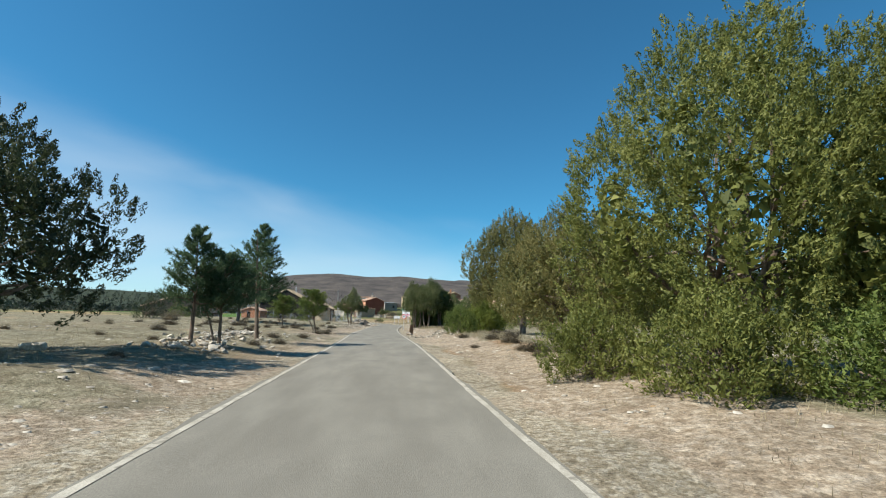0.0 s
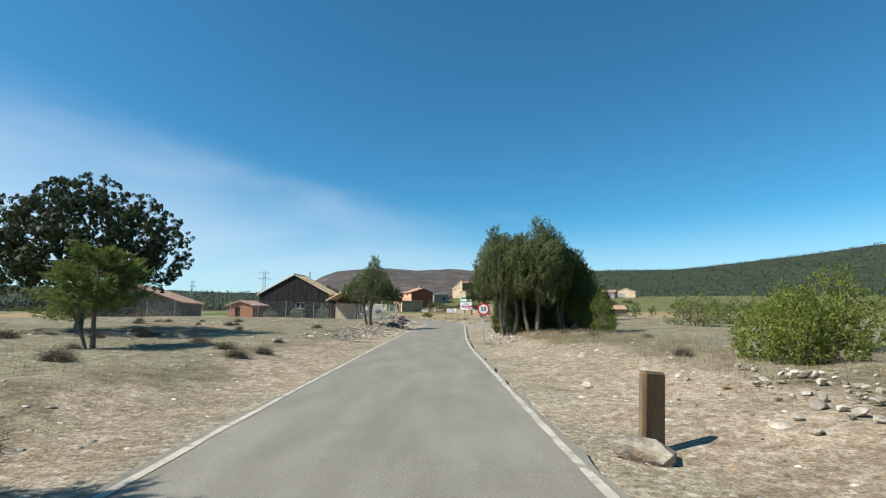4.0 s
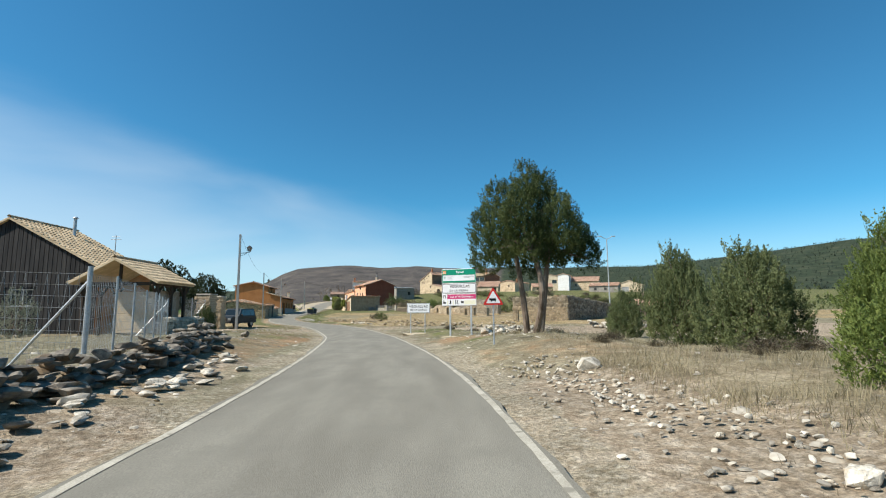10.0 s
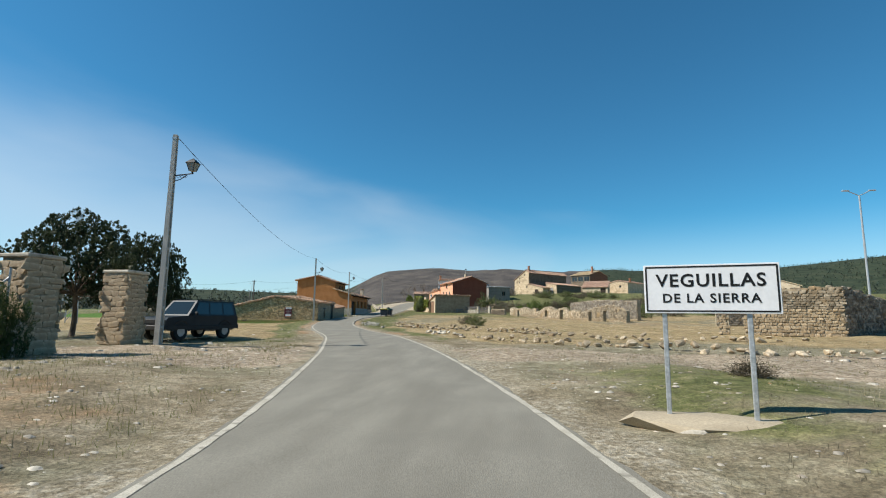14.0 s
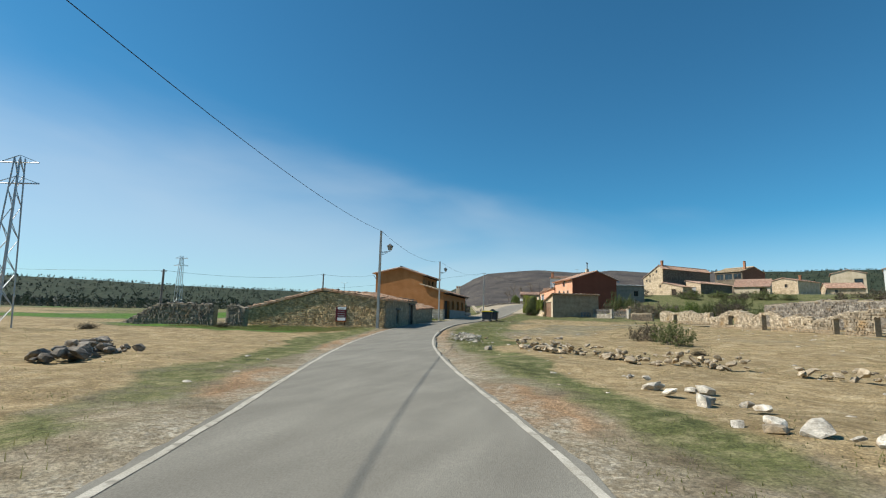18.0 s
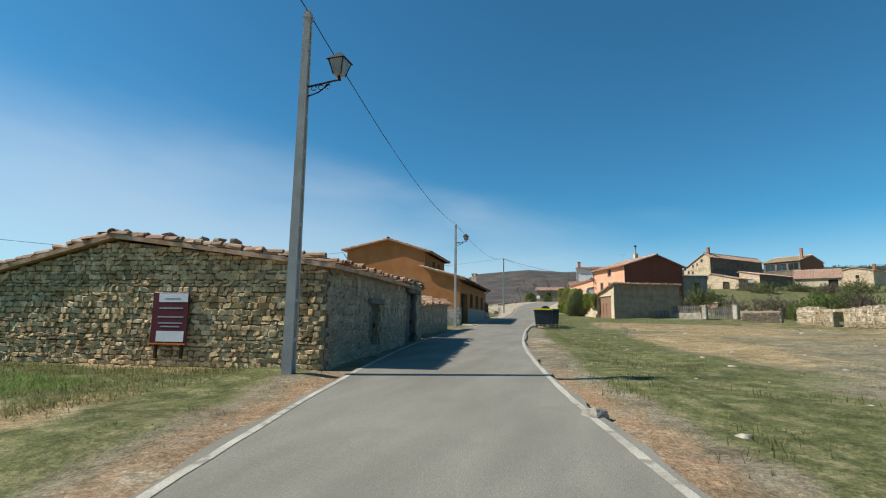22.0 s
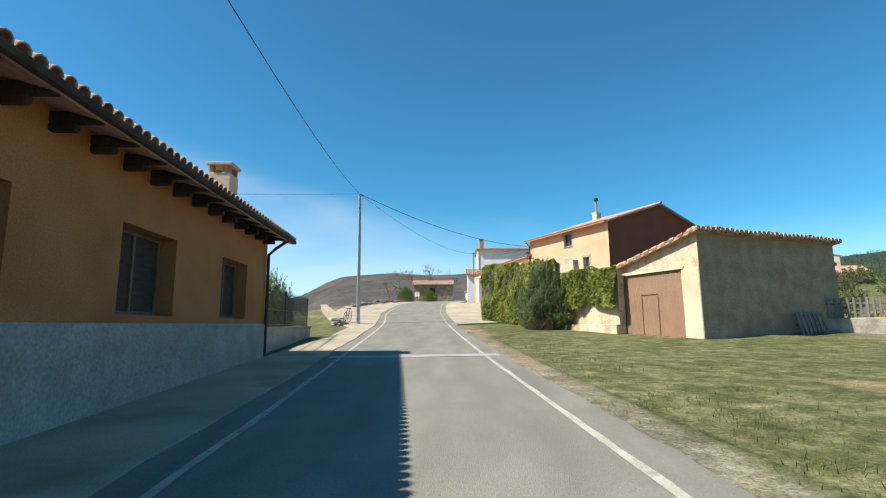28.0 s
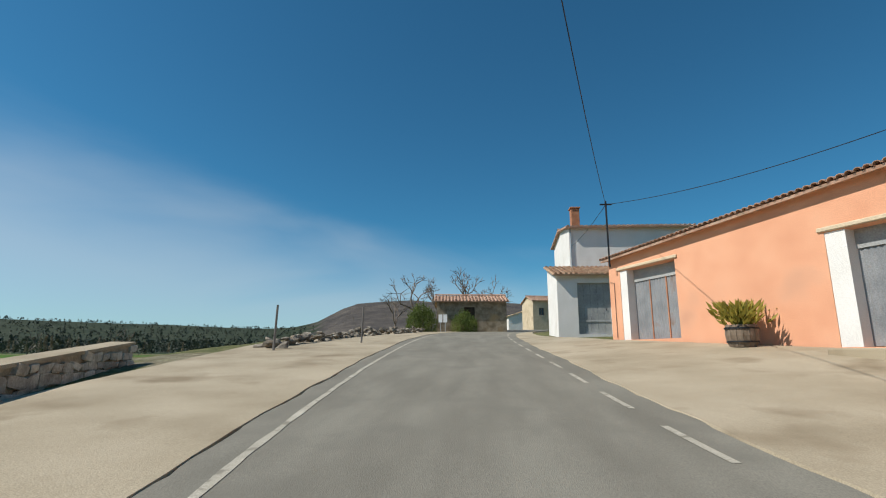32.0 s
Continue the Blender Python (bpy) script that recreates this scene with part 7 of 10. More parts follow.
# ---------------------------------------------------------------- the white house and what stands behind it
def plain_house(name, x, y, z, deg, w, d, h, rise, mat, roof, label, ops=(), ridge_along=True, seed=1, mono=0, chimney=None, side_ops=(), frame="wood_brown", side_mat=None, eaves=False, lop=None):
    """A house with its front along x from 0 to w, depth d to the back; ridge along the front, or a gable front; lop: a lopsided gable (left eave, place of the peak, its height)."""
    ob = thing(name, place(x, y, z, deg), label, "house", "village houses")
    sm = side_mat or mat
    if ridge_along:
        wall(ob, "wall_front", (0, 0), (w, 0), [(0, h), (w, h)], mat, ops, 0.4, bottom=-2)
        prof = [(0, h), (d / 2, h + rise), (d, h)] if not mono else [(0, h), (d, h + rise)]
        hb = h + rise if mono else h
        wall(ob, "wall_right", (w, 0), (w, d), prof, sm, (), 0.4, bottom=-2)
        wall(ob, "wall_left", (0, d), (0, 0), [(d - a, b) for a, b in reversed(prof)], sm, side_ops, 0.4, bottom=-2)
        wall(ob, "wall_back", (w, d), (0, d), [(0, hb), (w, hb)], sm, (), 0.4, bottom=-2)
        rd = d if mono else d / 2
        slope(ob, (-0.25, -0.4, h - 0.05), (w + 0.25, -0.4, h - 0.05), (w + 0.25, rd, h + rise + 0.1), (-0.25, rd, h + rise + 0.1), roof, 0.1, eaves, 0.0, seed, step=0.33)
        if not mono:
            slope(ob, (w + 0.25, d + 0.4, h - 0.05), (-0.25, d + 0.4, h - 0.05), (-0.25, rd, h + rise + 0.1), (w + 0.25, rd, h + rise + 0.1), roof, 0.1, False, 0.0, seed + 1, step=0.33)
            ridge_caps(ob, (-0.25, rd, h + rise + 0.14), (w + 0.25, rd, h + rise + 0.14), roof)
    else:
        hl, pf, hp = lop or (h, 0.5, h + rise)
        px = w * pf
        wall(ob, "wall_front", (0, 0), (w, 0), [(0, hl), (px, hp), (w, h)], mat, ops, 0.4, bottom=-2)
        wall(ob, "wall_right", (w, 0), (w, d), [(0, h), (d, h)], sm, (), 0.4, bottom=-2)
        wall(ob, "wall_left", (0, d), (0, 0), [(0, hl), (d, hl)], sm, side_ops, 0.4, bottom=-2)
        wall(ob, "wall_back", (w, d), (0, d), [(0, h), (w - px, hp), (w, hl)], sm, (), 0.4, bottom=-2)
        slope(ob, (-0.4, d + 0.25, hl - 0.05), (-0.4, -0.25, hl - 0.05), (px, -0.25, hp + 0.1), (px, d + 0.25, hp + 0.1), roof, 0.1, eaves, 0.0, seed, step=0.33)
        slope(ob, (w + 0.4, -0.25, h - 0.05), (w + 0.4, d + 0.25, h - 0.05), (px, d + 0.25, hp + 0.1), (px, -0.25, hp + 0.1), roof, 0.1, False, 0.0, seed + 1, step=0.33)
        ridge_caps(ob, (px, -0.25, hp + 0.14), (px, d + 0.25, hp + 0.14), roof)
    for a, b, c, e in ops:
        if c <= 0.05 and e - c > 1.7:
            plank_door(ob, (a, 0), 0, b - a, c, e - c, "wood_dark" if b - a < 2 else "corrugated_grey", 0.2, 5)
        else:
            window(ob, (a, 0), 0, b - a, c, e - c, frame, True, 0.18)
    for a, b, c, e in side_ops:
        window(ob, (0, d - a), -90, b - a, c, e - c, frame, True, 0.18)
    if chimney:
        cx, cy, ch = chimney
        c = new("chimney")
        c.parent = ob
        c.matrix_local = Matrix.Translation((cx, cy, h))
        part("stack", Mesh().box((0, 0, ch / 2), (0.6, 0.6, ch), 0.02), "brick", c)
        part("cap", Mesh().box((0, 0, ch + 0.05), (0.75, 0.75, 0.1), 0.015), "brick", c)
    return ob


plain_house("white_annex", -26.7, 224.8, 6.2, 0, 5.2, 4.2, 3.75, 1.1, "white_render", "tile_old", "low white annex with an open carport and old tiles", [(1.25, 3.3, 0.0, 3.2)], True, 71, 1)
plain_house("white_house", -25.1, 228.6, 6.6, 0, 8.6, 7.0, 7.4, 0.5, "white_render", "tile_new", "two-storey white rendered house with brick chimney", [(4.2, 4.6, 4.7, 5.5)], True, 72, 0, (0.6, 0.6, 1.5))
part("wall_box", Mesh().box((4.4, -0.25, 5.0), (0.7, 0.5, 0.9), 0.02), "white_render", bpy.data.objects["white_house"])
part("downpipe", Mesh().tube([(0.1, -0.06, 7.3), (0.1, -0.06, 0.0)], 0.05, 8), "galvanised", bpy.data.objects["white_house"])
solo("roof_mast", Mesh().tube([(-26.1, 214.4, 8.6), (-26.1, 214.4, 11.5)], 0.04, 8).box((-26.1, 214.4, 11.35), (0.5, 0.06, 0.06)), "black_iron", "slim dark metal mast on the garage roof", "mast")

# beyond the crest
plain_house("roadside_ruin", -35.6, 240.0, 7.4, 4, 6.6, 5.5, 2.5, 0.7, "ruin_stone", "tile_new", "low crumbling stone house with tile roof, overgrown", [(2.6, 3.6, 0.0, 1.9)], True, 73)
plain_house("cream_house_far", -22.8, 275.0, 9.8, 12, 5.5, 6, 3.8, 0.9, "cream_render", "tile_new", "small cream house with old tiles beyond the crest", [(1.0, 1.9, 1.4, 2.6)], True, 74)
plain_house("white_barn_far", -25.2, 302.0, 10.6, 8, 6.0, 8, 2.4, 0.9, "white_render", "tile_pale", "small white gabled building in the distance", (), False, 75)

# ---------------------------------------------------------------- houses on the village hill
plain_house("grey_house", -7.5, 212.4, 6.6, 20, 6.7, 6, 4.2, 0.4, "grey_render", "corrugated_grey", "low grey house with flat pale roof behind the shed", [(4.2, 5.3, 1.6, 2.9)], True, 81, 1)
# the next two flanks differ from their fronts only by coloured-in shade
plain_house("stone_house", 0.9, 254.4, 10.2, -44, 7.25, 22.3, 8.2, 1.0, "village_wall", "tile_new", "large cream stone house with lopsided gable, shade coloured into its flank", [(1.0, 1.5, 4.6, 5.2), (2.3, 2.8, 6.0, 6.7), (2.2, 2.7, 4.4, 5.0), (3.5, 3.9, 6.4, 7.0), (4.7, 5.3, 7.2, 7.9), (5.9, 6.5, 2.6, 3.4)], False, 82, 0, (6.0, 1.4, 2.6), side_mat="shaded_wall", lop=(5.6, 0.82, 9.3))
plain_house("village_garage", 12.5, 250.3, 10.4, -44, 4.8, 14.6, 3.4, 0.9, "village_wall", "tile_new", "low tiled garage with pale door, shade coloured into its stone flank", [(0.8, 3.2, 0.0, 2.4)], False, 84, side_mat="shaded_wall", lop=(4.2, 0.04, 4.3))
plain_house("cream_porch_house", 5.9, 248.7, 10.0, -40, 6.5, 4.5, 2.6, 1.0, "village_wall", "tile_new", "cream lean-to with dark doorway under tiles", [(2.8, 4.4, 0.0, 2.0)], False, 85, lop=(4.0, 0.04, 4.1))
# front tone holds the shade under the gallery; the sides are dark brick
plain_house("brick_house", 24.7, 275.2, 11.4, -44, 9.45, 12.3, 8.0, 1.7, "shaded_wall", "tile_pale", "brick house with open upper gallery and chimney", [(0.5, 3.0, 5.4, 7.3), (3.5, 6.0, 5.4, 7.3), (6.5, 9.0, 5.4, 7.3)], True, 86, 0, (8.9, 2.3, 3.3), side_mat="brick_dark")
plain_house("white_lean_house", 27.0, 259.5, 11.0, -20, 9.35, 5.0, 2.5, 2.6, "cream_render", "tile_new", "cream house with dark door under a long tiled roof", [(6.7, 8.6, 0.0, 2.1)], True, 87, 1)
plain_house("beige_house", 38.3, 267.2, 11.3, -42, 8.3, 13.0, 4.4, 0.9, "village_wall", "tile_new", "plain beige house with pale flank and tiled roof", [(4.6, 5.4, 2.5, 3.4)], False, 88, 0, (7.6, 3.0, 1.7), side_mat="cream_render")
plain_house("small_tiled_house", 55.0, 271.5, 12.0, -6, 9.6, 7, 2.0, 1.7, "village_wall", "tile_new", "cream house with broad tiled roof", [(2.0, 2.8, 0.6, 1.6)], True, 89)
plain_house("white_gallery_house", 64.0, 293.4, 12.2, -18, 9.4, 12, 8.2, 1.3, "cream_render", "tile_new", "white two-storey house with windows high in the gable", [(6.2, 8.6, 4.6, 6.4)], False, 90)
plain_house("tall_cream_house", 62.4, 254.0, 10.8, -24, 4.8, 9, 7.4, 0.6, "white_render", "tile_new", "tall narrow cream house with blank gable", (), False, 91)
plain_house("tiled_roof_house", 69.0, 258.0, 11.2, -24, 12.5, 8, 4.4, 2.2, "village_wall", "tile_new", "cream house under steep red tiles", [(2.2, 3.0, 2.2, 3.3), (9.0, 9.8, 2.2, 3.3)], True, 92)
plain_house("blue_grey_house", 71.0, 238.5, 9.6, -30, 11.5, 7, 2.9, 1.2, "grey_render", "tile_new", "low blue-grey house with red tiled roof", [(2.0, 3.0, 1.0, 2.1), (6.0, 7.0, 1.0, 2.1)], True, 93)
plain_house("ochre_barn", 84.0, 242.0, 9.6, -30, 10.0, 8, 3.4, 1.8, "cream_render", "tile_pale", "cream barn with open front", [(2.0, 5.0, 0.0, 2.6)], False, 94)


# ---------------------------------------------------------------- poles, lamps, cables
def pole(x, y, z, top, label, lamp=True, deg=0.0, lamp_z=5.9):
    """A tapered concrete post with ladder-like recesses on two sides."""
    ob = thing("utility_pole", place(x, y, z, deg), label, "utility pole", "concrete poles along the road")
    h = top - z
    mb = Mesh()
    w0, w1, t0, t1 = 0.3, 0.18, 0.2, 0.14
    n = int(h / 0.75)
    for sy in (-1, 1):                     # two flanges
        vs = []
        for i in range(2):
            w, t, zz = (w0, t0, -0.5) if i == 0 else (w1, t1, h)
            vs += [(-t / 2, sy * w / 2, zz), (t / 2, sy * w / 2, zz), (t / 2, sy * (w / 2 - 0.06), zz), (-t / 2, sy * (w / 2 - 0.06), zz)]
        mb.add(vs, [(0, 1, 2, 3), (7, 6, 5, 4), (0, 4, 5, 1), (1, 5, 6, 2), (2, 6, 7, 3), (3, 7, 4, 0)])
    part("post_frame", mb, "pole_concrete", ob)
    web = Mesh()
    web.add([(-0.02, -w0 / 2 + 0.05, -0.5), (0.02, -w0 / 2 + 0.05, -0.5), (0.02, w0 / 2 - 0.05, -0.5), (-0.02, w0 / 2 - 0.05, -0.5), (-0.02, -w1 / 2 + 0.05, h), (0.02, -w1 / 2 + 0.05, h), (0.02, w1 / 2 - 0.05, h), (-0.02, w1 / 2 - 0.05, h)],
            [(3, 2, 1, 0), (4, 5, 6, 7), (0, 1, 5, 4), (1, 2, 6, 5), (2, 3, 7, 6), (3, 0, 4, 7)])
    part("web", web, "pole_concrete", ob)
    for i in range(n + 1):
        zz = i * h / n
        k = zz / h
        part("rung", Mesh().box((0, 0, zz - 0.04), ((t0 + (t1 - t0) * k) - 0.01, (w0 + (w1 - w0) * k) - 0.1, 0.09), 0.01), "pole_concrete", ob)
    part("clamp", Mesh().tube([(-0.1, 0, h - 0.15), (0.14, 0, h - 0.15)], 0.02, 6).box((0.0, 0, h - 0.15), (t1 + 0.03, w1 + 0.03, 0.05)), "galvanised", ob)
    if lamp:
        lp = new("lamp")
        lp.parent = ob
        lp.matrix_local = Matrix.Translation((0.08, 0, lamp_z)) @ rot_z(-deg)
        lantern(lp, 0.75)
    return ob


P_A, P_B, P_C, P_D = (-15.0, 80.0, 8.7), (-25.85, 121.9, 8.8), (-30.6, 149.8, 9.6), (-34.05, 187.8, 11.6)
pole(P_A[0], P_A[1], 0.45, P_A[2], "grey concrete pole with iron lantern near the gate", True, 10, 6.6)
pole(P_B[0], P_B[1], 0.95, P_B[2], "grey concrete pole with iron lantern beside the barn", True, 15, 6.1)
pole(P_C[0], P_C[1], 1.6, P_C[2], "grey concrete pole with iron lantern before the ochre house", True, 8, 6.5)
pole(P_D[0], P_D[1], 3.05, P_D[2], "tall grey concrete pole carrying several cables", False, 20)
cable("cable", P_A, P_B, 1.0, "black overhead cable sagging between poles")
cable("cable", P_B, P_C, 0.75, "black overhead cable sagging between poles")
cable("cable", P_C, P_D, 1.0, "black overhead cable sagging between poles")
cable("cable", P_D, (-58.0, 165.0, 6.8), 0.3, "black overhead cable towards the field pole")
cable("cable", P_D, (-21.3, 203.2, 10.4), 0.7, "black service cable to the salmon house", 0.02)
cable("cable", P_D, (-26.1, 214.4, 11.35), 0.9, "thin overhead cable to the roof mast")
cable("cable", (-26.1, 214.4, 11.35), (-21.3, 203.2, 10.2), 0.35, "thin overhead cable over the garage")
cable("cable", (-26.1, 214.4, 11.35), (-24.9, 228.5, 12.6), 0.15, "thin service cable to the white house")

PL, PL2 = (-51.3, 124.4, 6.2), (-49.6, 150.9, 8.2)
for p, b in ((PL, 0.8), (PL2, 1.2), ((-58.0, 165.0, 6.9), 1.6)):
    ob = thing("wooden_pole", place(p[0], p[1], b), "slim weathered wooden pole in the field", "utility pole", "field poles")
    part("shaft", Mesh().tube([(0, 0, -0.4), (0, 0, p[2] - b)], [0.13, 0.1], 8), "wood_grey", ob)
    part("crossarm", Mesh().box((0, 0, p[2] - b - 0.2), (0.7, 0.07, 0.07), 0.01), "wood_grey", ob)
cable("cable", (PL[0], PL[1], 6.1), (-110.0, 108.0, 8.0), 0.8, "thin overhead cable over the field", 0.012)
cable("cable", (PL[0], PL[1], 6.1), (PL2[0], PL2[1], 8.1), 0.6, "thin overhead cable over the field", 0.012)
cable("cable", (PL2[0], PL2[1], 8.1), (-41.5, 152.0, 8.0), 0.3, "thin service cable to the ochre house", 0.012)


def lattice_tower(x, y, z, h, w, label):
    ob = thing("lattice_tower", place(x, y, z, 20), label, "pylon", "power pylons")
    for sx in (-1, 1):
        for sy in (-1, 1):
            part("leg", Mesh().tube([(sx * w, sy * w, -0.3), (sx * w * 0.35, sy * w * 0.35, h)], 0.05, 5), "galvanised", ob)
    br = Mesh()
    n = int(h / 1.1)
    for i in range(n):
        a, b = i / n, (i + 1) / n
        wa, wb = w * (1 - 0.65 * a), w * (1 - 0.65 * b)
        for s in (-1, 1):
            q = 1 if i % 2 else -1
            br.tube([(q * wa, s * wa, a * h), (-q * wb, s * wb, b * h)], 0.025, 4).tube([(s * wa, q * wa, a * h), (s * wb, -q * wb, b * h)], 0.025, 4)
    part("bracing", br, "galvanised", ob)
    for zz, r in ((0.97, 1.3), (0.84, 1.5)):
        part("crossarm", Mesh().tube([(-r, 0, zz * h), (r, 0, zz * h)], 0.05, 5).tube([(-r, 0, zz * h), (0, 0, zz * h + 0.5), (r, 0, zz * h)], 0.03, 4), "galvanised", ob)


lattice_tower(-95.0, 167.0, 1.5, 12.2, 0.7, "grey steel lattice pylon beyond the fields")
lattice_tower(-45.5, 107.3, 0.9, 11.0, 0.55, "grey steel lattice pylon behind the oaks")
for x, y, z, h in ((29.5, 110.5, 0.9, 12.4), (-105, 252, 3.0, 11.5)):
    ob = thing("street_lamp", place(x, y, z, 0), "tall pale steel lamp post with two arms", "street lamp", "tall lamp posts")
    part("post", Mesh().tube([(0, 0, -0.3), (0, 0, h - 0.4)], [0.11, 0.07], 8), "galvanised", ob)
    part("arm_pair", Mesh().tube([(0, 0, h - 0.45), (-0.9, 0, h)], 0.04, 6).tube([(0, 0, h - 0.45), (0.9, 0, h)], 0.04, 6), "galvanised", ob)
    part("head", Mesh().box((-1.1, 0, h + 0.03), (0.6, 0.2, 0.1), 0.03), "galvanised", ob)
    part("head", Mesh().box((1.1, 0, h + 0.03), (0.6, 0.2, 0.1), 0.03), "galvanised", ob)


# ---------------------------------------------------------------- road signs
def disc(mb, r, y, t=0.004, n=40, c=(0, 0)):
    vs = [(c[0] + r * math.cos(6.28318 * i / n), y, c[1] + r * math.sin(6.28318 * i / n)) for i in range(n)] + [(c[0] + r * math.cos(6.28318 * i / n), y + t, c[1] + r * math.sin(6.28318 * i / n)) for i in range(n)]
    return mb.add(vs, [tuple(range(n)), tuple(range(2 * n - 1, n - 1, -1))] + [(i, n + i, n + (i + 1) % n, (i + 1) % n) for i in range(n)])


def post(parent, x, top, y=0.05, low=-0.4, s=0.06):
    part("post", Mesh().box((x, y, (top + low) / 2), (s, s * 0.6, top - low), 0.008), "galvanised", parent)


def speed_sign():
    z = gz(2.17, 11.5)
    ob = thing("speed_limit_sign", place(2.17, 11.5, z, -6), "round red-rimmed speed limit sign on a steel post", "road sign")
    c = 1.62 - z
    post(ob, 0, c + 0.25)
    plate = part("plate", disc(Mesh(), 0.3, 0.0, 0.012, 40, (0, c)), "sign_red", ob)
    part("face", disc(Mesh(), 0.225, -0.005, 0.004, 40, (0, c)), "sign_white", ob)
    text_part(ob, "30", 0.27, Matrix.Translation((0, -0.009, c)) @ FACE, "sign_black", "number", 0.006, "CENTER", 1.1)
    part("clip", Mesh().box((0, 0.03, c + 0.1), (0.12, 0.04, 0.04)).box((0, 0.03, c - 0.1), (0.12, 0.04, 0.04)), "galvanised", ob)


speed_sign()


def cow_sign():
    x, y = 3.0, 52.2
    z = gz(x, y)
    ob = thing("cattle_warning_sign", place(x, y, z, -8), "triangular red-rimmed cattle warning sign on a post", "road sign")
    c = 2.15 - z
    post(ob, 0, c + 0.2, s=0.05)

    def tri(r, yy, t):
        q = [(r * math.cos(radians(90 + 120 * i)), r * math.sin(radians(90 + 120 * i)) + c) for i in range(3)]
        cut = []
        for i in range(3):
            a, b = Vector(q[i]), Vector(q[(i + 1) % 3])
            cut += [a.lerp(b, 0.06), a.lerp(b, 0.94)]
        vs = [(p.x, yy, p.y) for p in cut] + [(p.x, yy + t, p.y) for p in cut]
        return Mesh().add(vs, [(0, 1, 2, 3, 4, 5), (11, 10, 9, 8, 7, 6)] + [(i, 6 + i, 6 + (i + 1) % 6, (i + 1) % 6) for i in range(6)])
    part("plate", tri(0.38, 0, 0.012), "sign_red", ob)
    part("face", tri(0.27, -0.005, 0.004), "sign_white", ob)
    part("symbol", Mesh().box((0, -0.009, c - 0.02), (0.17, 0.004, 0.075)).box((-0.1, -0.009, c - 0.01), (0.06, 0.004, 0.06)).box((-0.06, -0.009, c - 0.075), (0.02, 0.004, 0.05)).box((0.06, -0.009, c - 0.075), (0.02, 0.004, 0.05)), "sign_black", ob)


cow_sign()


def village_sign():
    x, y = -0.17, 69.75
    ob = thing("village_name_sign", place(x, y, gz(0.6, 69.5), -15), "white village name sign on two steel posts", "road sign")
    z0, h, w = 1.74 - gz(0.6, 69.5), 0.64, 1.57
    for px in (0.24, 1.22):
        post(ob, px, z0 + 0.4, 0.04)
    part("plate", Mesh().box((w / 2, 0, z0 + h / 2), (w, 0.015, h), 0.004), "sign_white", ob)
    b = Mesh()
    for zz in (z0 + 0.03, z0 + h - 0.03):
        b.box((w / 2, -0.009, zz), (w - 0.05, 0.004, 0.02))
    for xx in (0.03, w - 0.03):
        b.box((xx, -0.009, z0 + h / 2), (0.02, 0.004, h - 0.08))
    part("border", b, "sign_black", ob)
    text_part(ob, "VEGUILLAS", 0.235, Matrix.Translation((w / 2, -0.011, z0 + h * 0.66)) @ FACE, "sign_black", "lettering", 0.004, "CENTER", 1.12)
    text_part(ob, "DE LA SIERRA", 0.165, Matrix.Translation((w / 2, -0.011, z0 + h * 0.3)) @ FACE, "sign_black", "lettering", 0.003, "CENTER", 1.15)
    ft = new("footing", rock_of(5, "concrete"))
    ft.parent = ob
    ft.matrix_local = Matrix.Translation((0.75, 0.05, 0.0)) @ Matrix.Diagonal((2.3, 0.9, 0.36, 1))


village_sign()


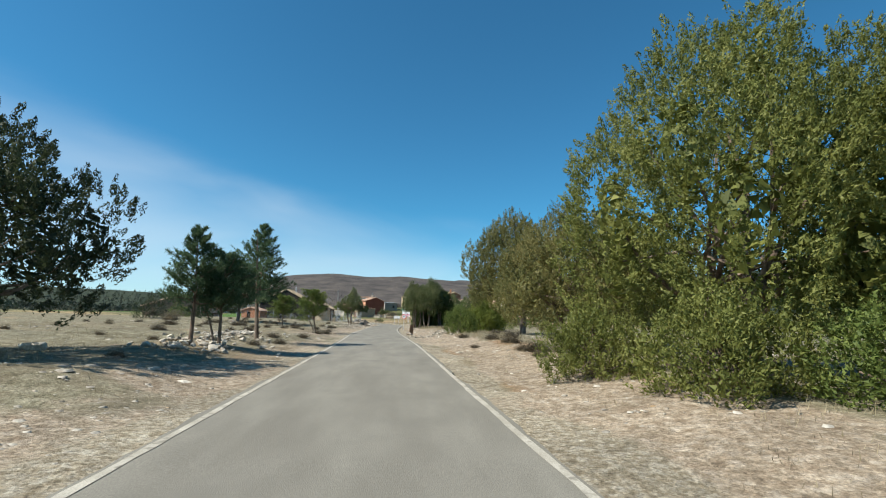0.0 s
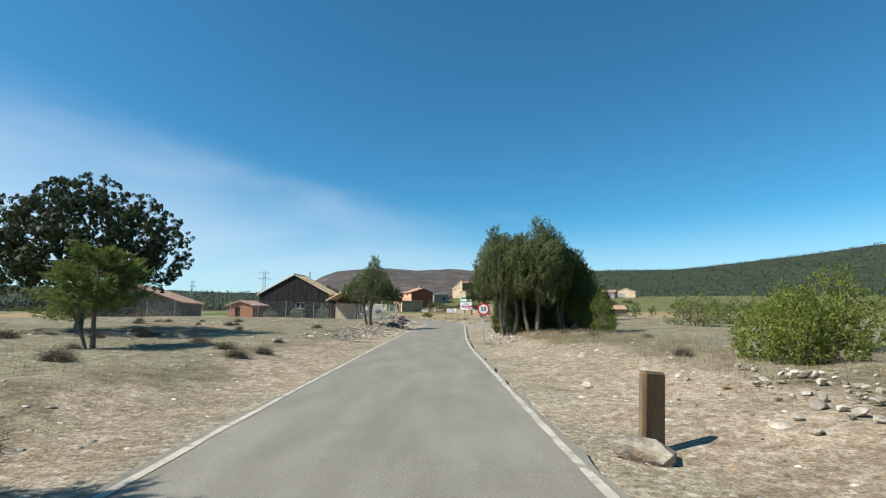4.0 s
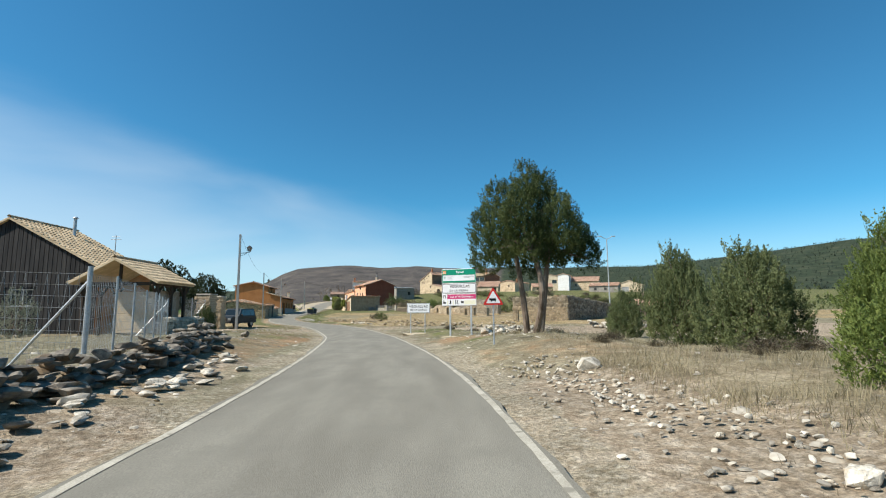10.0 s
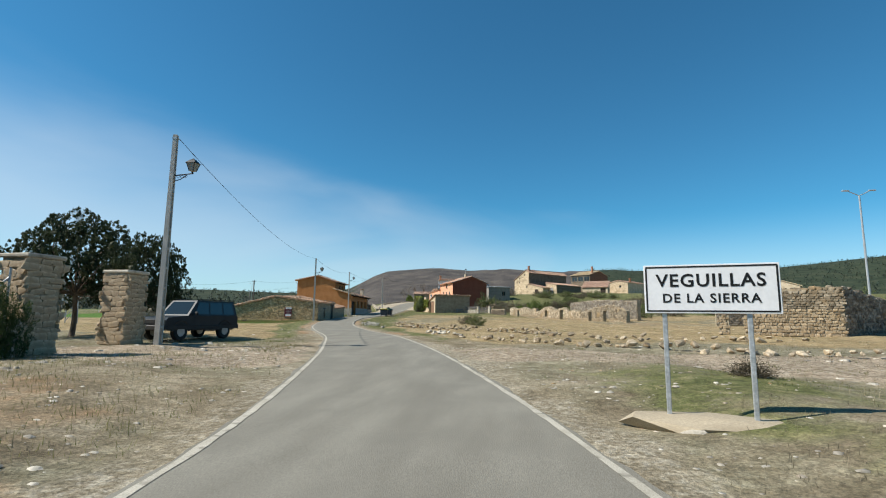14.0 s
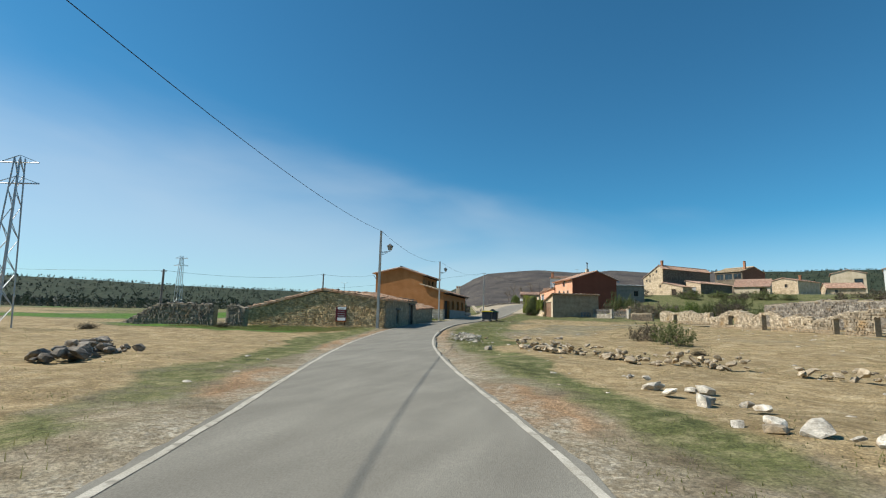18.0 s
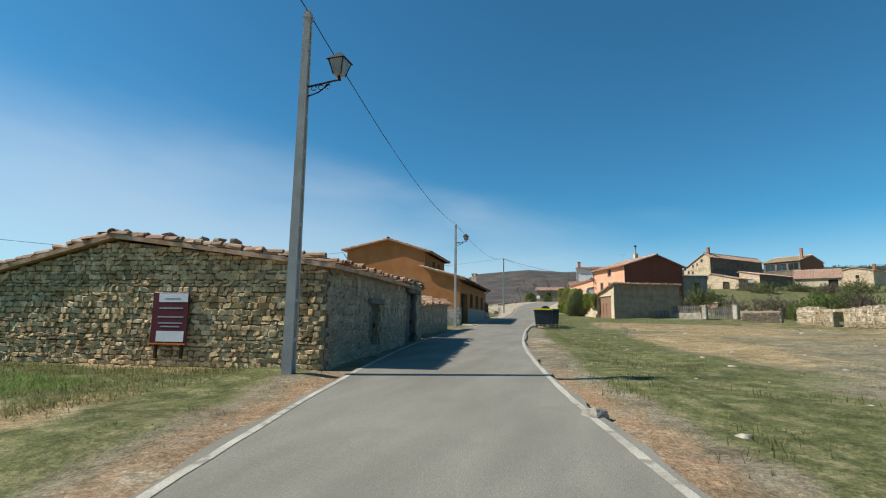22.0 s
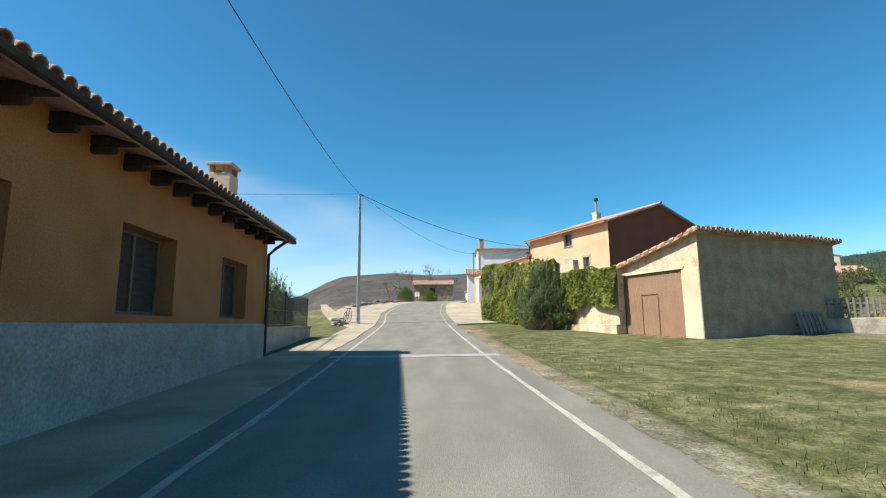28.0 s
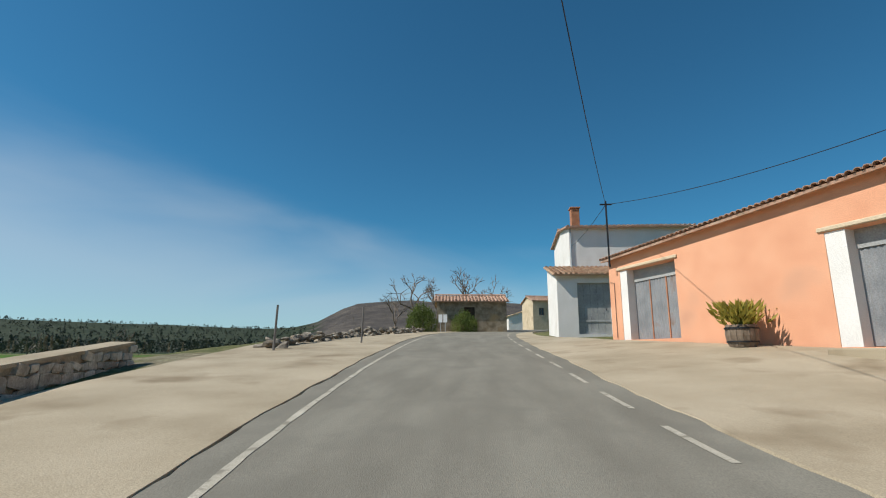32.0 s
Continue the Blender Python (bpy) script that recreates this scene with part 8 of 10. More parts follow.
def entrance_board():
    x, y = 1.87, 63.1
    g = gz(2.7, 62.7)
    ob = thing("entrance_board", place(x, y, g, -21.7), "tall village entrance board, green, white and magenta panels", "road sign")
    w = 1.9
    Z = lambda z: z - g
    for px in (0.44, 1.6):
        post(ob, px, Z(3.9), 0.05, s=0.09)
    green = part("green_panel", Mesh().box((w / 2, 0, Z(3.69)), (w, 0.02, 0.74), 0.012), "sign_white", ob, "green provincial panel")
    part("green_field", Mesh().box((w / 2, -0.012, Z(3.88)), (w - 0.04, 0.006, 0.3)).box((w / 2, -0.012, Z(3.38)), (w - 0.04, 0.006, 0.09)).box((0.045, -0.012, Z(3.58)), (0.05, 0.006, 0.32)).box((w - 0.045, -0.012, Z(3.58)), (0.05, 0.006, 0.32)), "sign_green", green)
    text_part(green, "Teruel", 0.17, Matrix.Translation((w * 0.53, -0.017, Z(3.88))) @ FACE, "sign_white", "lettering", 0.003)
    part("emblem", Mesh().box((0.15, -0.016, Z(3.88)), (0.18, 0.004, 0.16)), "sign_orange", green)
    part("emblem_bars", Mesh().box((0.15, -0.02, Z(3.92)), (0.17, 0.003, 0.015)).box((0.15, -0.02, Z(3.88)), (0.17, 0.003, 0.015)).box((0.15, -0.02, Z(3.84)), (0.17, 0.003, 0.015)), "sign_cream", green)
    bars = Mesh()
    for i, (cx, ln) in enumerate(((0.48, 0.36), (0.46, 0.2), (0.46, 0.24), (1.5, 0.56), (1.42, 0.3))):
        bars.box((cx, -0.013, Z(3.64 - 0.055 * (i if i < 3 else i - 3))), (ln, 0.004, 0.022))
    part("small_print", bars, "sign_grey", green)
    part("tree_emblem", Mesh().box((0.17, -0.013, Z(3.58)), (0.02, 0.004, 0.12)).box((0.17, -0.013, Z(3.6)), (0.1, 0.004, 0.03)).box((0.17, -0.013, Z(3.64)), (0.06, 0.004, 0.03)), "sign_green", green)
    name = part("name_panel", Mesh().box((w / 2, 0, Z(3.02)), (w, 0.02, 0.54), 0.012), "sign_white", ob)
    b = Mesh()
    for zz in (2.79, 3.25):
        b.box((w / 2, -0.012, Z(zz)), (w - 0.05, 0.005, 0.02))
    for xx in (0.035, w - 0.035):
        b.box((xx, -0.012, Z(3.02)), (0.02, 0.005, 0.44))
    part("border", b, "sign_black", name)
    text_part(name, "VEGUILLAS", 0.2, Matrix.Translation((w / 2 + 0.05, -0.014, Z(3.12))) @ FACE, "sign_black", "lettering", 0.004, "CENTER", 1.15)
    text_part(name, "DE LA SIERRA", 0.145, Matrix.Translation((w / 2, -0.014, Z(2.9))) @ FACE, "sign_black", "lettering", 0.003, "CENTER", 1.18)
    info = part("tourist_panel", Mesh().box((w / 2, 0, Z(2.42)), (w, 0.02, 0.62), 0.012), "sign_white", ob)
    part("magenta_band", Mesh().box((w / 2 + 0.14, -0.012, Z(2.58)), (w - 0.32, 0.005, 0.24)), "sign_magenta", info)
    rg = np.random.default_rng(abs(int(5)))
    cr = Mesh()
    for i in range(46):                     # pale crackle over the band
        cx, cz, a, ln = rg.uniform(0.28, w - 0.05), rg.uniform(2.48, 2.68), rg.uniform(0, 3.1), rg.uniform(0.04, 0.09)
        dx, dz = math.cos(a) * ln / 2, math.sin(a) * ln / 2
        z0, z1 = min(max(cz - dz, 2.465), 2.695), min(max(cz + dz, 2.465), 2.695)
        cr.tube([(cx - dx, -0.0155, Z(z0)), (cx + dx, -0.0155, Z(z1))], 0.003, 4)
    part("crackle", cr, "sign_white", info)
    text_part(info, "cruz de los Tres Reinos", 0.125, Matrix.Translation((w / 2 + 0.14, -0.021, Z(2.575))) @ FACE, "sign_white", "lettering", 0.002, "CENTER", 1.05)
    part("arch_symbol", Mesh().box((0.14, -0.013, Z(2.58)), (0.15, 0.004, 0.16)), "sign_black", info)
    part("arch_gap", Mesh().box((0.14, -0.017, Z(2.56)), (0.09, 0.003, 0.1)), "sign_white", info)
    sy = Mesh()
    sy.box((0.15, -0.013, Z(2.26)), (0.16, 0.004, 0.09)).box((0.1, -0.013, Z(2.32)), (0.03, 0.004, 0.14))
    part("pictogram", sy, "sign_black", info)
    part("pictogram", Mesh().box((0.48, -0.013, Z(2.3)), (0.07, 0.004, 0.18)).box((0.46, -0.013, Z(2.22)), (0.12, 0.004, 0.03)), "sign_black", info)
    wk = Mesh()
    for cx in (0.77, 0.87):
        wk.box((cx, -0.013, Z(2.32)), (0.04, 0.004, 0.1)).box((cx - 0.02, -0.013, Z(2.23)), (0.018, 0.004, 0.09)).box((cx + 0.02, -0.013, Z(2.23)), (0.018, 0.004, 0.09))
        disc(wk, 0.02, -0.015, 0.004, 10, (cx, Z(2.39)))
    part("pictogram", wk, "sign_black", info)
    part("pictogram", Mesh().box((1.14, -0.013, Z(2.29)), (0.14, 0.004, 0.1)), "sign_black", info)
    for cx, wd in ((1.55, 0.62), (0.32, 0.06), (0.64, 0.06)):
        part("blank_patch", Mesh().box((cx, -0.012, Z(2.27)), (wd, 0.003, 0.21)), "sign_cream", info)
    ft = new("footing", rock_of(2, "concrete"))
    ft.parent = ob
    ft.matrix_local = Matrix.Translation((1.0, 0.05, -0.08)) @ Matrix.Diagonal((2.3, 0.9, 0.34, 1))


entrance_board()


def info_panel():
    ob = thing("information_panel", place(-25.75, 123.0, 1.02, 8.5) @ Matrix.Translation((-4.15, -0.16, 0.45)), "maroon information panel fixed to the barn wall", "information board")
    part("plate", Mesh().box((0.45, 0, 0.6), (0.92, 0.03, 1.2), 0.008), "sign_maroon", ob)
    part("header", Mesh().box((0.52, -0.018, 1.08), (0.74, 0.005, 0.2)), "sign_white", ob)
    part("notice", Mesh().box((0.5, -0.018, 0.2), (0.7, 0.005, 0.24)), "sign_white", ob)
    part("foot_line", Mesh().box((0.45, -0.018, 0.03), (0.9, 0.005, 0.03)), "sign_orange", ob)
    part("text_bar_set", Mesh().box((0.48, -0.018, 0.84), (0.6, 0.005, 0.035)).box((0.48, -0.018, 0.64), (0.66, 0.005, 0.03)).box((0.48, -0.018, 0.5), (0.62, 0.005, 0.03)).box((0.48, -0.018, 0.42), (0.5, 0.005, 0.03)).box((0.5, -0.022, 1.06), (0.4, 0.004, 0.03)), "sign_grey", ob)
    part("post_pair", Mesh().box((0.12, 0.045, 0.45), (0.06, 0.05, 1.5)).box((0.78, 0.045, 0.45), (0.06, 0.05, 1.5)), "wood_dark", ob)


info_panel()


# ---------------------------------------------------------------- waste bins
def bin_thing(x, y, lid_mat, label, deg, panel=False):
    z = float(road_z(y)) - 0.02
    ob = thing("waste_container", place(x, y, z, deg), label, "waste bin", "waste containers in a row")
    D, W, H = 1.3, 1.1, 0.92             # across the road, along it, body height
    b = Mesh()
    lo, hi = 0.86, 1.0
    vs = []
    for zz, s in ((0.24, lo), (0.3, lo + 0.02), (1.16, hi), (1.22, hi + 0.03)):
        for sx, sy in ((-1, -1), (1, -1), (1, 1), (-1, 1)):
            cx, cy = sx * D / 2 * s, sy * W / 2 * s
            for ox, oy in ((0.07 * sx, 0), (0, 0.07 * sy)) if (sx * sy > 0) else ((0, 0.07 * sy), (0.07 * sx, 0)):
                vs.append((cx - (0.07 * sx - ox) if ox == 0 else cx - 0.0 * sx, cy - (0.07 * sy) if ox != 0 else cy, zz))
    fs = []
    for k in range(3):
        for i in range(8):
            fs.append((k * 8 + i, k * 8 + (i + 1) % 8, (k + 1) * 8 + (i + 1) % 8, (k + 1) * 8 + i))
    fs += [tuple(range(7, -1, -1)), tuple(range(24, 32))]
    part("body", b.add(vs, fs), "bin_grey", ob)
    part("rim", Mesh().box((0, 0, 1.24), (D * 1.06, W * 1.05, 0.06), 0.02), "bin_grey", ob)
    lid = Mesh()
    prof = [(-D * 0.53, 1.27), (-D * 0.5, 1.32), (-D * 0.1, 1.38), (D * 0.45, 1.36), (D * 0.54, 1.27)]
    lid.prism(prof, 1, -W * 0.52, W * 0.52)
    part("lid", lid, lid_mat, ob, label.split(" lid")[0].split("with ")[-1] + " plastic lid")
    part("lid_lip", Mesh().box((0, -W * 0.53, 1.3), (D * 0.9, 0.05, 0.07), 0.015).box((-D * 0.545, 0, 1.29), (0.05, W * 0.9, 0.06), 0.015), lid_mat, ob)
    for sx in (-1, 1):
        for sy in (-1, 1):
            wx, wy = sx * D * 0.36, sy * W * 0.36
            wh = new("wheel")
            wh.parent = ob
            wh.matrix_local = Matrix.Translation((wx, wy, 0.1)) @ rot_z(25 * sx + 40 * sy)
            part("tyre", Mesh().tube([(-0.025, 0, 0), (0.025, 0, 0)], 0.1, 14), "rubber", wh)
            part("hub", Mesh().tube([(-0.03, 0, 0), (0.03, 0, 0)], 0.05, 10), "galvanised", wh)
            part("fork", Mesh().box((-0.045, 0, 0.07), (0.012, 0.06, 0.16)).box((0.045, 0, 0.07), (0.012, 0.06, 0.16)).box((0, 0, 0.15), (0.1, 0.08, 0.012)), "galvanised", wh)
    # printed emblem and lettering on the leaning road side
    face = Matrix.Translation((-D * 0.475 - 0.004, 0, 0.8)) @ Matrix.Rotation(radians(-5.6), 4, "Y") @ Matrix.Translation((0, -0.05, 0.0)) @ Matrix.Diagonal((1, 0.62, 0.62, 1))
    lg = Mesh()
    ring = [(-0.002, 0.2 + r * math.cos(a), 0.06 + r * math.sin(a)) for k in range(9) for a, r in ((6.28318 * k / 9, 0.125), (6.28318 * (k + 0.5) / 9, 0.085))]
    hole = [(-0.002, 0.2 + 0.068 * math.cos(3.14159 * k / 9), 0.06 + 0.068 * math.sin(3.14159 * k / 9)) for k in range(18)]
    lg.add(ring + hole, [(k, (k + 1) % 18, 18 + (k + 1) % 18, 18 + k) for k in range(18)])
    lg.add([(-0.003, 0.2 + 0.055 * math.cos(0.3927 * k), 0.06 + 0.055 * math.sin(0.3927 * k)) for k in range(16)], [tuple(range(16))])
    lg.add([(-0.002, 0.165, -0.16), (-0.002, 0.25, -0.16), (-0.002, 0.215, -0.05), (-0.002, 0.195, -0.05)], [(0, 1, 2, 3)])
    em = part("emblem", lg, "sign_white", ob, "white printed emblem", fix=False)
    em.matrix_local = face
    if panel:                              # framed notice over the emblem
        nb = Mesh()
        for y, z, w, h in ((0.09, 0.44, 0.34, 0.012), (0.09, 0.2, 0.34, 0.012), (-0.075, 0.32, 0.012, 0.24), (0.255, 0.32, 0.012, 0.24)):
            nb.box((-0.002, y, z), (0.002, w, h))
        part("notice_frame", nb, "sign_white", ob, "white printed notice frame").matrix_local = face
        nl = Mesh()
        for y, z, w, h in ((0.09, 0.405, 0.27, 0.022), (0.09, 0.37, 0.27, 0.022), (0.19, 0.27, 0.06, 0.05), (0.12, 0.28, 0.05, 0.06), (0.03, 0.25, 0.12, 0.02), (-0.02, 0.3, 0.06, 0.03)):
            nl.box((-0.002, y, z), (0.002, w, h))
        part("notice_print", nl, "sign_white", ob, "white bars of print").matrix_local = face
    for k, words in enumerate(("Consorcio", "Agrupación Nº8", "de Residuos", "Sólidos y Urbanos")):
        text_part(ob, words, 0.062, face @ Matrix.Translation((-0.003, -0.36, -0.02 - 0.055 * k)) @ rot_z(-90) @ FACE, "sign_white", "lettering", 0.001, "RIGHT", 1.0)
    return ob


bin_thing(-23.95, 150.0, "bin_yellow", "dark grey wheeled container with yellow lid", 4, True)
bin_thing(-23.65, 152.1, "bin_green", "dark grey wheeled container with green lid", 3)
bin_thing(-24.1, 153.95, "bin_blue", "dark grey wheeled container with blue lid", 2, True)
part("open_flap", Mesh().tube([(-24.3, 154.55, 2.95), (-24.3, 154.62, 2.95)], 0.42, 20), "rubber", None).parent = None
bpy.data.objects["open_flap"].name = "round_hatch"
tagged(bpy.data.objects["round_hatch"], "round dark plastic hatch standing open", "hatch")


# ---------------------------------------------------------------- parked off-road car
def suv():
    ob = thing("parked_suv", place(-16.5, 84.0, gz(-16.5, 84.0) + 0.03, 0) @ rot_z(170), "dark boxy off-road car parked beside the pole", "car")
    # x forward is +y in local terms: length along y (front at +), width along x
    Lh, Wh = 2.15, 0.84
    body = Mesh()
    prof = [(-Lh, 0.5), (-Lh, 0.98), (-Lh + 0.05, 1.06), (0.95, 1.06), (Lh - 0.15, 0.98), (Lh, 0.86), (Lh, 0.5), (1.75, 0.42), (-1.8, 0.42)]
    body.prism(prof, 0, -Wh, Wh)
    part("body", body, "car_paint", ob)
    cab = Mesh()
    pb, pt = [(-Lh + 0.04, 1.06), (0.95, 1.06)], [(-Lh + 0.22, 1.74), (0.35, 1.74)]
    vs = []
    for (y, z), w in ((pb[0], Wh - 0.02), (pb[1], Wh - 0.02), (pt[1], Wh - 0.13), (pt[0], Wh - 0.13)):
        vs += [(-w, y, z), (w, y, z)]
    cab.add(vs, [(0, 1, 7, 6), (2, 4, 5, 3), (6, 7, 5, 4), (0, 6, 4, 2), (1, 3, 5, 7), (0, 2, 3, 1)])
    part("cabin", cab, "car_paint", ob)
    for s in (-1, 1):
        for y0, y1 in ((-1.9, -1.2), (-1.12, -0.35), (-0.28, 0.55)):
            def P(y, z):
                k = (z - 1.06) / 0.68
                return (s * (Wh - 0.02 - 0.11 * k + 0.006), y, z)
            sh = 0.26 if y1 > 0.4 else 0.0
            part("side_window", Mesh().add([P(y0, 1.12), P(y1, 1.12), P(y1 - sh, 1.66), P(y0 + (0.1 if y0 < -1.5 else 0), 1.66)], [(0, 1, 2, 3)]), "glass", ob, fix=False)
        part("sill_trim", Mesh().box((s * (Wh + 0.01), 0, 0.55), (0.04, 4.1, 0.14), 0.01), "car_trim", ob)
        part("mirror", Mesh().box((s * (Wh + 0.1), 0.62, 1.16), (0.18, 0.09, 0.15), 0.03), "car_trim", ob)
        part("roof_rail", Mesh().tube([(s * 0.66, -1.8, 1.79), (s * 0.66, 0.2, 1.79)], 0.02, 6), "car_trim", ob)
        part("headlight", Mesh().box((s * 0.6, Lh + 0.005, 0.78), (0.3, 0.03, 0.18), 0.02), "lamp_glass", ob)
        part("tail_light", Mesh().box((s * 0.74, -Lh - 0.005, 0.85), (0.14, 0.03, 0.34), 0.02), "lamp_red", ob)
        for wy in (-1.3, 1.32):
            wh = new("wheel")
            wh.parent = ob
            wh.matrix_local = Matrix.Translation((s * 0.74, wy, 0.37))
            part("tyre", Mesh().tube([(-0.11, 0, 0), (-0.09, 0, 0), (0.09, 0, 0), (0.11, 0, 0)], [0.33, 0.37, 0.37, 0.33], 22), "rubber", wh)
            part("rim", Mesh().tube([(-0.115, 0, 0), (0.115, 0, 0)], [0.2, 0.2], 16), "rim", wh)
            part("arch", Mesh().tube([(s * 0.08 + 0.0, 0.47 * math.cos(a), 0.47 * math.sin(a)) for a in np.linspace(0.05, 3.09, 11)], 0.05, 6), "car_trim", wh)
    part("rear_window", Mesh().add([(-0.62, -Lh + 0.055, 1.13), (0.62, -Lh + 0.055, 1.13), (0.56, -Lh + 0.185, 1.64), (-0.56, -Lh + 0.185, 1.64)], [(0, 1, 2, 3)]), "car_glass", ob, fix=False)
    part("windscreen", Mesh().add([(-0.7, 0.9, 1.12), (0.7, 0.9, 1.12), (0.6, 0.42, 1.68), (-0.6, 0.42, 1.68)], [(0, 1, 2, 3)]), "car_glass", ob, fix=False)
    part("bumper", Mesh().box((0, Lh + 0.05, 0.55), (1.66, 0.16, 0.22), 0.04), "car_trim", ob)
    part("bumper", Mesh().box((0, -Lh - 0.05, 0.55), (1.66, 0.16, 0.2), 0.04), "car_trim", ob)
    part("grille", Mesh().box((0, Lh + 0.01, 0.8), (0.8, 0.03, 0.18), 0.01), "car_trim", ob)
    part("spare_wheel", Mesh().tube([(0, -Lh - 0.02, 0.95), (0, -Lh - 0.2, 0.95)], [0.34, 0.34], 20), "rubber", ob)
    part("number_plate", Mesh().box((-0.5, -Lh - 0.14, 0.6), (0.5, 0.012, 0.11)), "sign_white", ob)


suv()


# ---------------------------------------------------------------- left: houses, porch, fence, garden wall
def dark_barn():
    w, h, rise = 12.0, 4.0, 3.25
    ob = plain_house("dark_timber_barn", -31.8, 69.8, 0.75, -4, w, 5.4, h, rise, "dark_shaded_timber", "tile_pale", "dark timber-clad barn with a low tiled gable roof", [(6.3, 7.9, 1.6, 2.7)], False, 101, frame="sign_white", side_mat="ochre_render")
    n = 40
    for i in range(n):
        x = w * (i + 0.5) / n
        top = h + rise * (1 - abs(x - w / 2) / (w / 2))
        if 6.1 < x < 8.1:
            part("board", Mesh().box((x, -0.03, 0.6), (0.27, 0.04, 1.8), 0.006), "dark_shaded_timber", ob)
            part("board", Mesh().box((x, -0.03, (2.8 + top) / 2), (0.27, 0.04, top - 2.8), 0.006), "dark_shaded_timber", ob)
        else:
            part("board", Mesh().box((x, -0.03, top / 2 - 0.1), (0.27, 0.04, top + 0.2), 0.006), "dark_shaded_timber", ob)
    part("flue", Mesh().tube([(7.2, 3.8, 6.3), (7.2, 3.8, 8.0)], 0.11, 10).tube([(7.2, 3.8, 8.02), (7.2, 3.8, 8.12)], [0.2, 0.12], 10), "galvanised", ob, "slim metal flue pipe")
    part("aerial", Mesh().tube([(9.6, 4.8, 5.6), (9.6, 4.8, 6.9)], 0.03, 6).tube([(9.2, 4.8, 6.6), (10.0, 4.8, 6.6)], 0.02, 6).tube([(9.3, 4.8, 6.8), (9.9, 4.8, 6.8)], 0.02, 6), "galvanised", ob)


dark_barn()
# walls given the darkened tone in place of shade
plain_house("field_house", -50.2, 53.5, 0.6, 12, 13.0, 10.0, 2.5, 2.3, "shaded_wall", "tile_new", "low stone field house with red tiled roof", [(4.0, 4.9, 1.0, 1.9)], False, 103, 0, None, [(3.0, 4.0, 1.0, 2.0)])
plain_house("brick_hut", -33.5, 62.0, 0.7, -10, 4.2, 3.5, 2.1, 0.6, "brick", "tile_new", "small brick hut with tiled roof", [(1.2, 2.1, 0.0, 1.8)], False, 105)


def porch():
    ob = thing("open_porch", place(-19.2, 66.5, 0.62, -4), "open timber porch with pale tile roof on posts", "porch")
    W, D, e, p = 4.6, 3.1, 3.0, 4.4
    slope(ob, (W + 0.35, -0.6, e), (W + 0.35, D + 0.3, e), (W / 2, D + 0.3, p), (W / 2, -0.6, p), "tile_pale", 0.1, True, 0.0, 107)
    slope(ob, (-0.35, D + 0.3, e), (-0.35, -0.6, e), (W / 2, -0.6, p), (W / 2, D + 0.3, p), "tile_pale", 0.1, True, 0.0, 108)
    ridge_caps(ob, (W / 2, -0.6, p + 0.05), (W / 2, D + 0.3, p + 0.05), "tile_pale")
    for x in (0.1, W - 0.1):
        for y in (0.1, D / 2, D - 0.1):
            part("post", Mesh().box((x, y, e / 2 - 0.1), (0.16, 0.16, e + 0.1), 0.015), "wood_dark", ob)
            part("brace", Mesh().tube([(x, y, e - 0.75), (x, y + 0.55, e - 0.15)], 0.06, 6).tube([(x, y, e - 0.75), (x, y - 0.55, e - 0.15)], 0.06, 6), "wood_dark", ob)
    for x in (0.1, W - 0.1):
        part("plate_beam", Mesh().box((x, D / 2, e - 0.08), (0.16, D + 0.4, 0.2), 0.02), "wood_dark", ob)
    part("tie_beam", Mesh().box((W / 2, 0.05, e - 0.05), (W, 0.16, 0.2), 0.02), "wood_dark", ob)
    part("king_post", Mesh().box((W / 2, 0.05, (e + p) / 2 - 0.1), (0.14, 0.14, p - e - 0.1), 0.01), "wood_dark", ob)
    part("back_wall", Mesh().box((W / 2, D - 0.35, 1.3), (W - 0.6, 0.12, 2.6), 0.01), "cream_render", ob)
    part("infill", Mesh().box((W - 0.32, D / 2, 1.3), (0.1, D - 0.6, 2.5), 0.01), "shed_render", ob)


porch()
ruin_wall("garden_wall", (-13.3, 64.9), (-15.3, 74.9), 0.5, [(0, 1.0), (10.2, 1.0)], "pale squared-stone garden wall along the verge", "plinth_stone", 0.35, (), 200, 111)
for i, (x, y) in enumerate(((-15.6, 75.3), (-16.8, 80.3))):
    ob = thing("gate_pillar", place(x, y, 0.5, -6 + 4 * i), "square brownish stone gate pillar", "gate pillar", "gate pillars")
    part("core", Mesh().box((0, 0, 1.3), (0.95, 0.95, 2.8)), "mortar", ob)
    for s, (ox, oy, dg) in enumerate(((-0.5, -0.5, 0), (0.5, -0.5, 90), (0.5, 0.5, 180), (-0.5, 0.5, 270))):
        stone_face(ob, (ox, oy), dg, 1.0, [(0, 2.7), (1.0, 2.7)], "village_wall", 120 + s + 7 * i, (0.13, 0.22), (0.25, 0.5), 0.0, (), 0.02, 60, gap=0.008)
    part("cap", Mesh().box((0, 0, 2.76), (1.12, 1.12, 0.12), 0.03), "plinth_stone", ob)


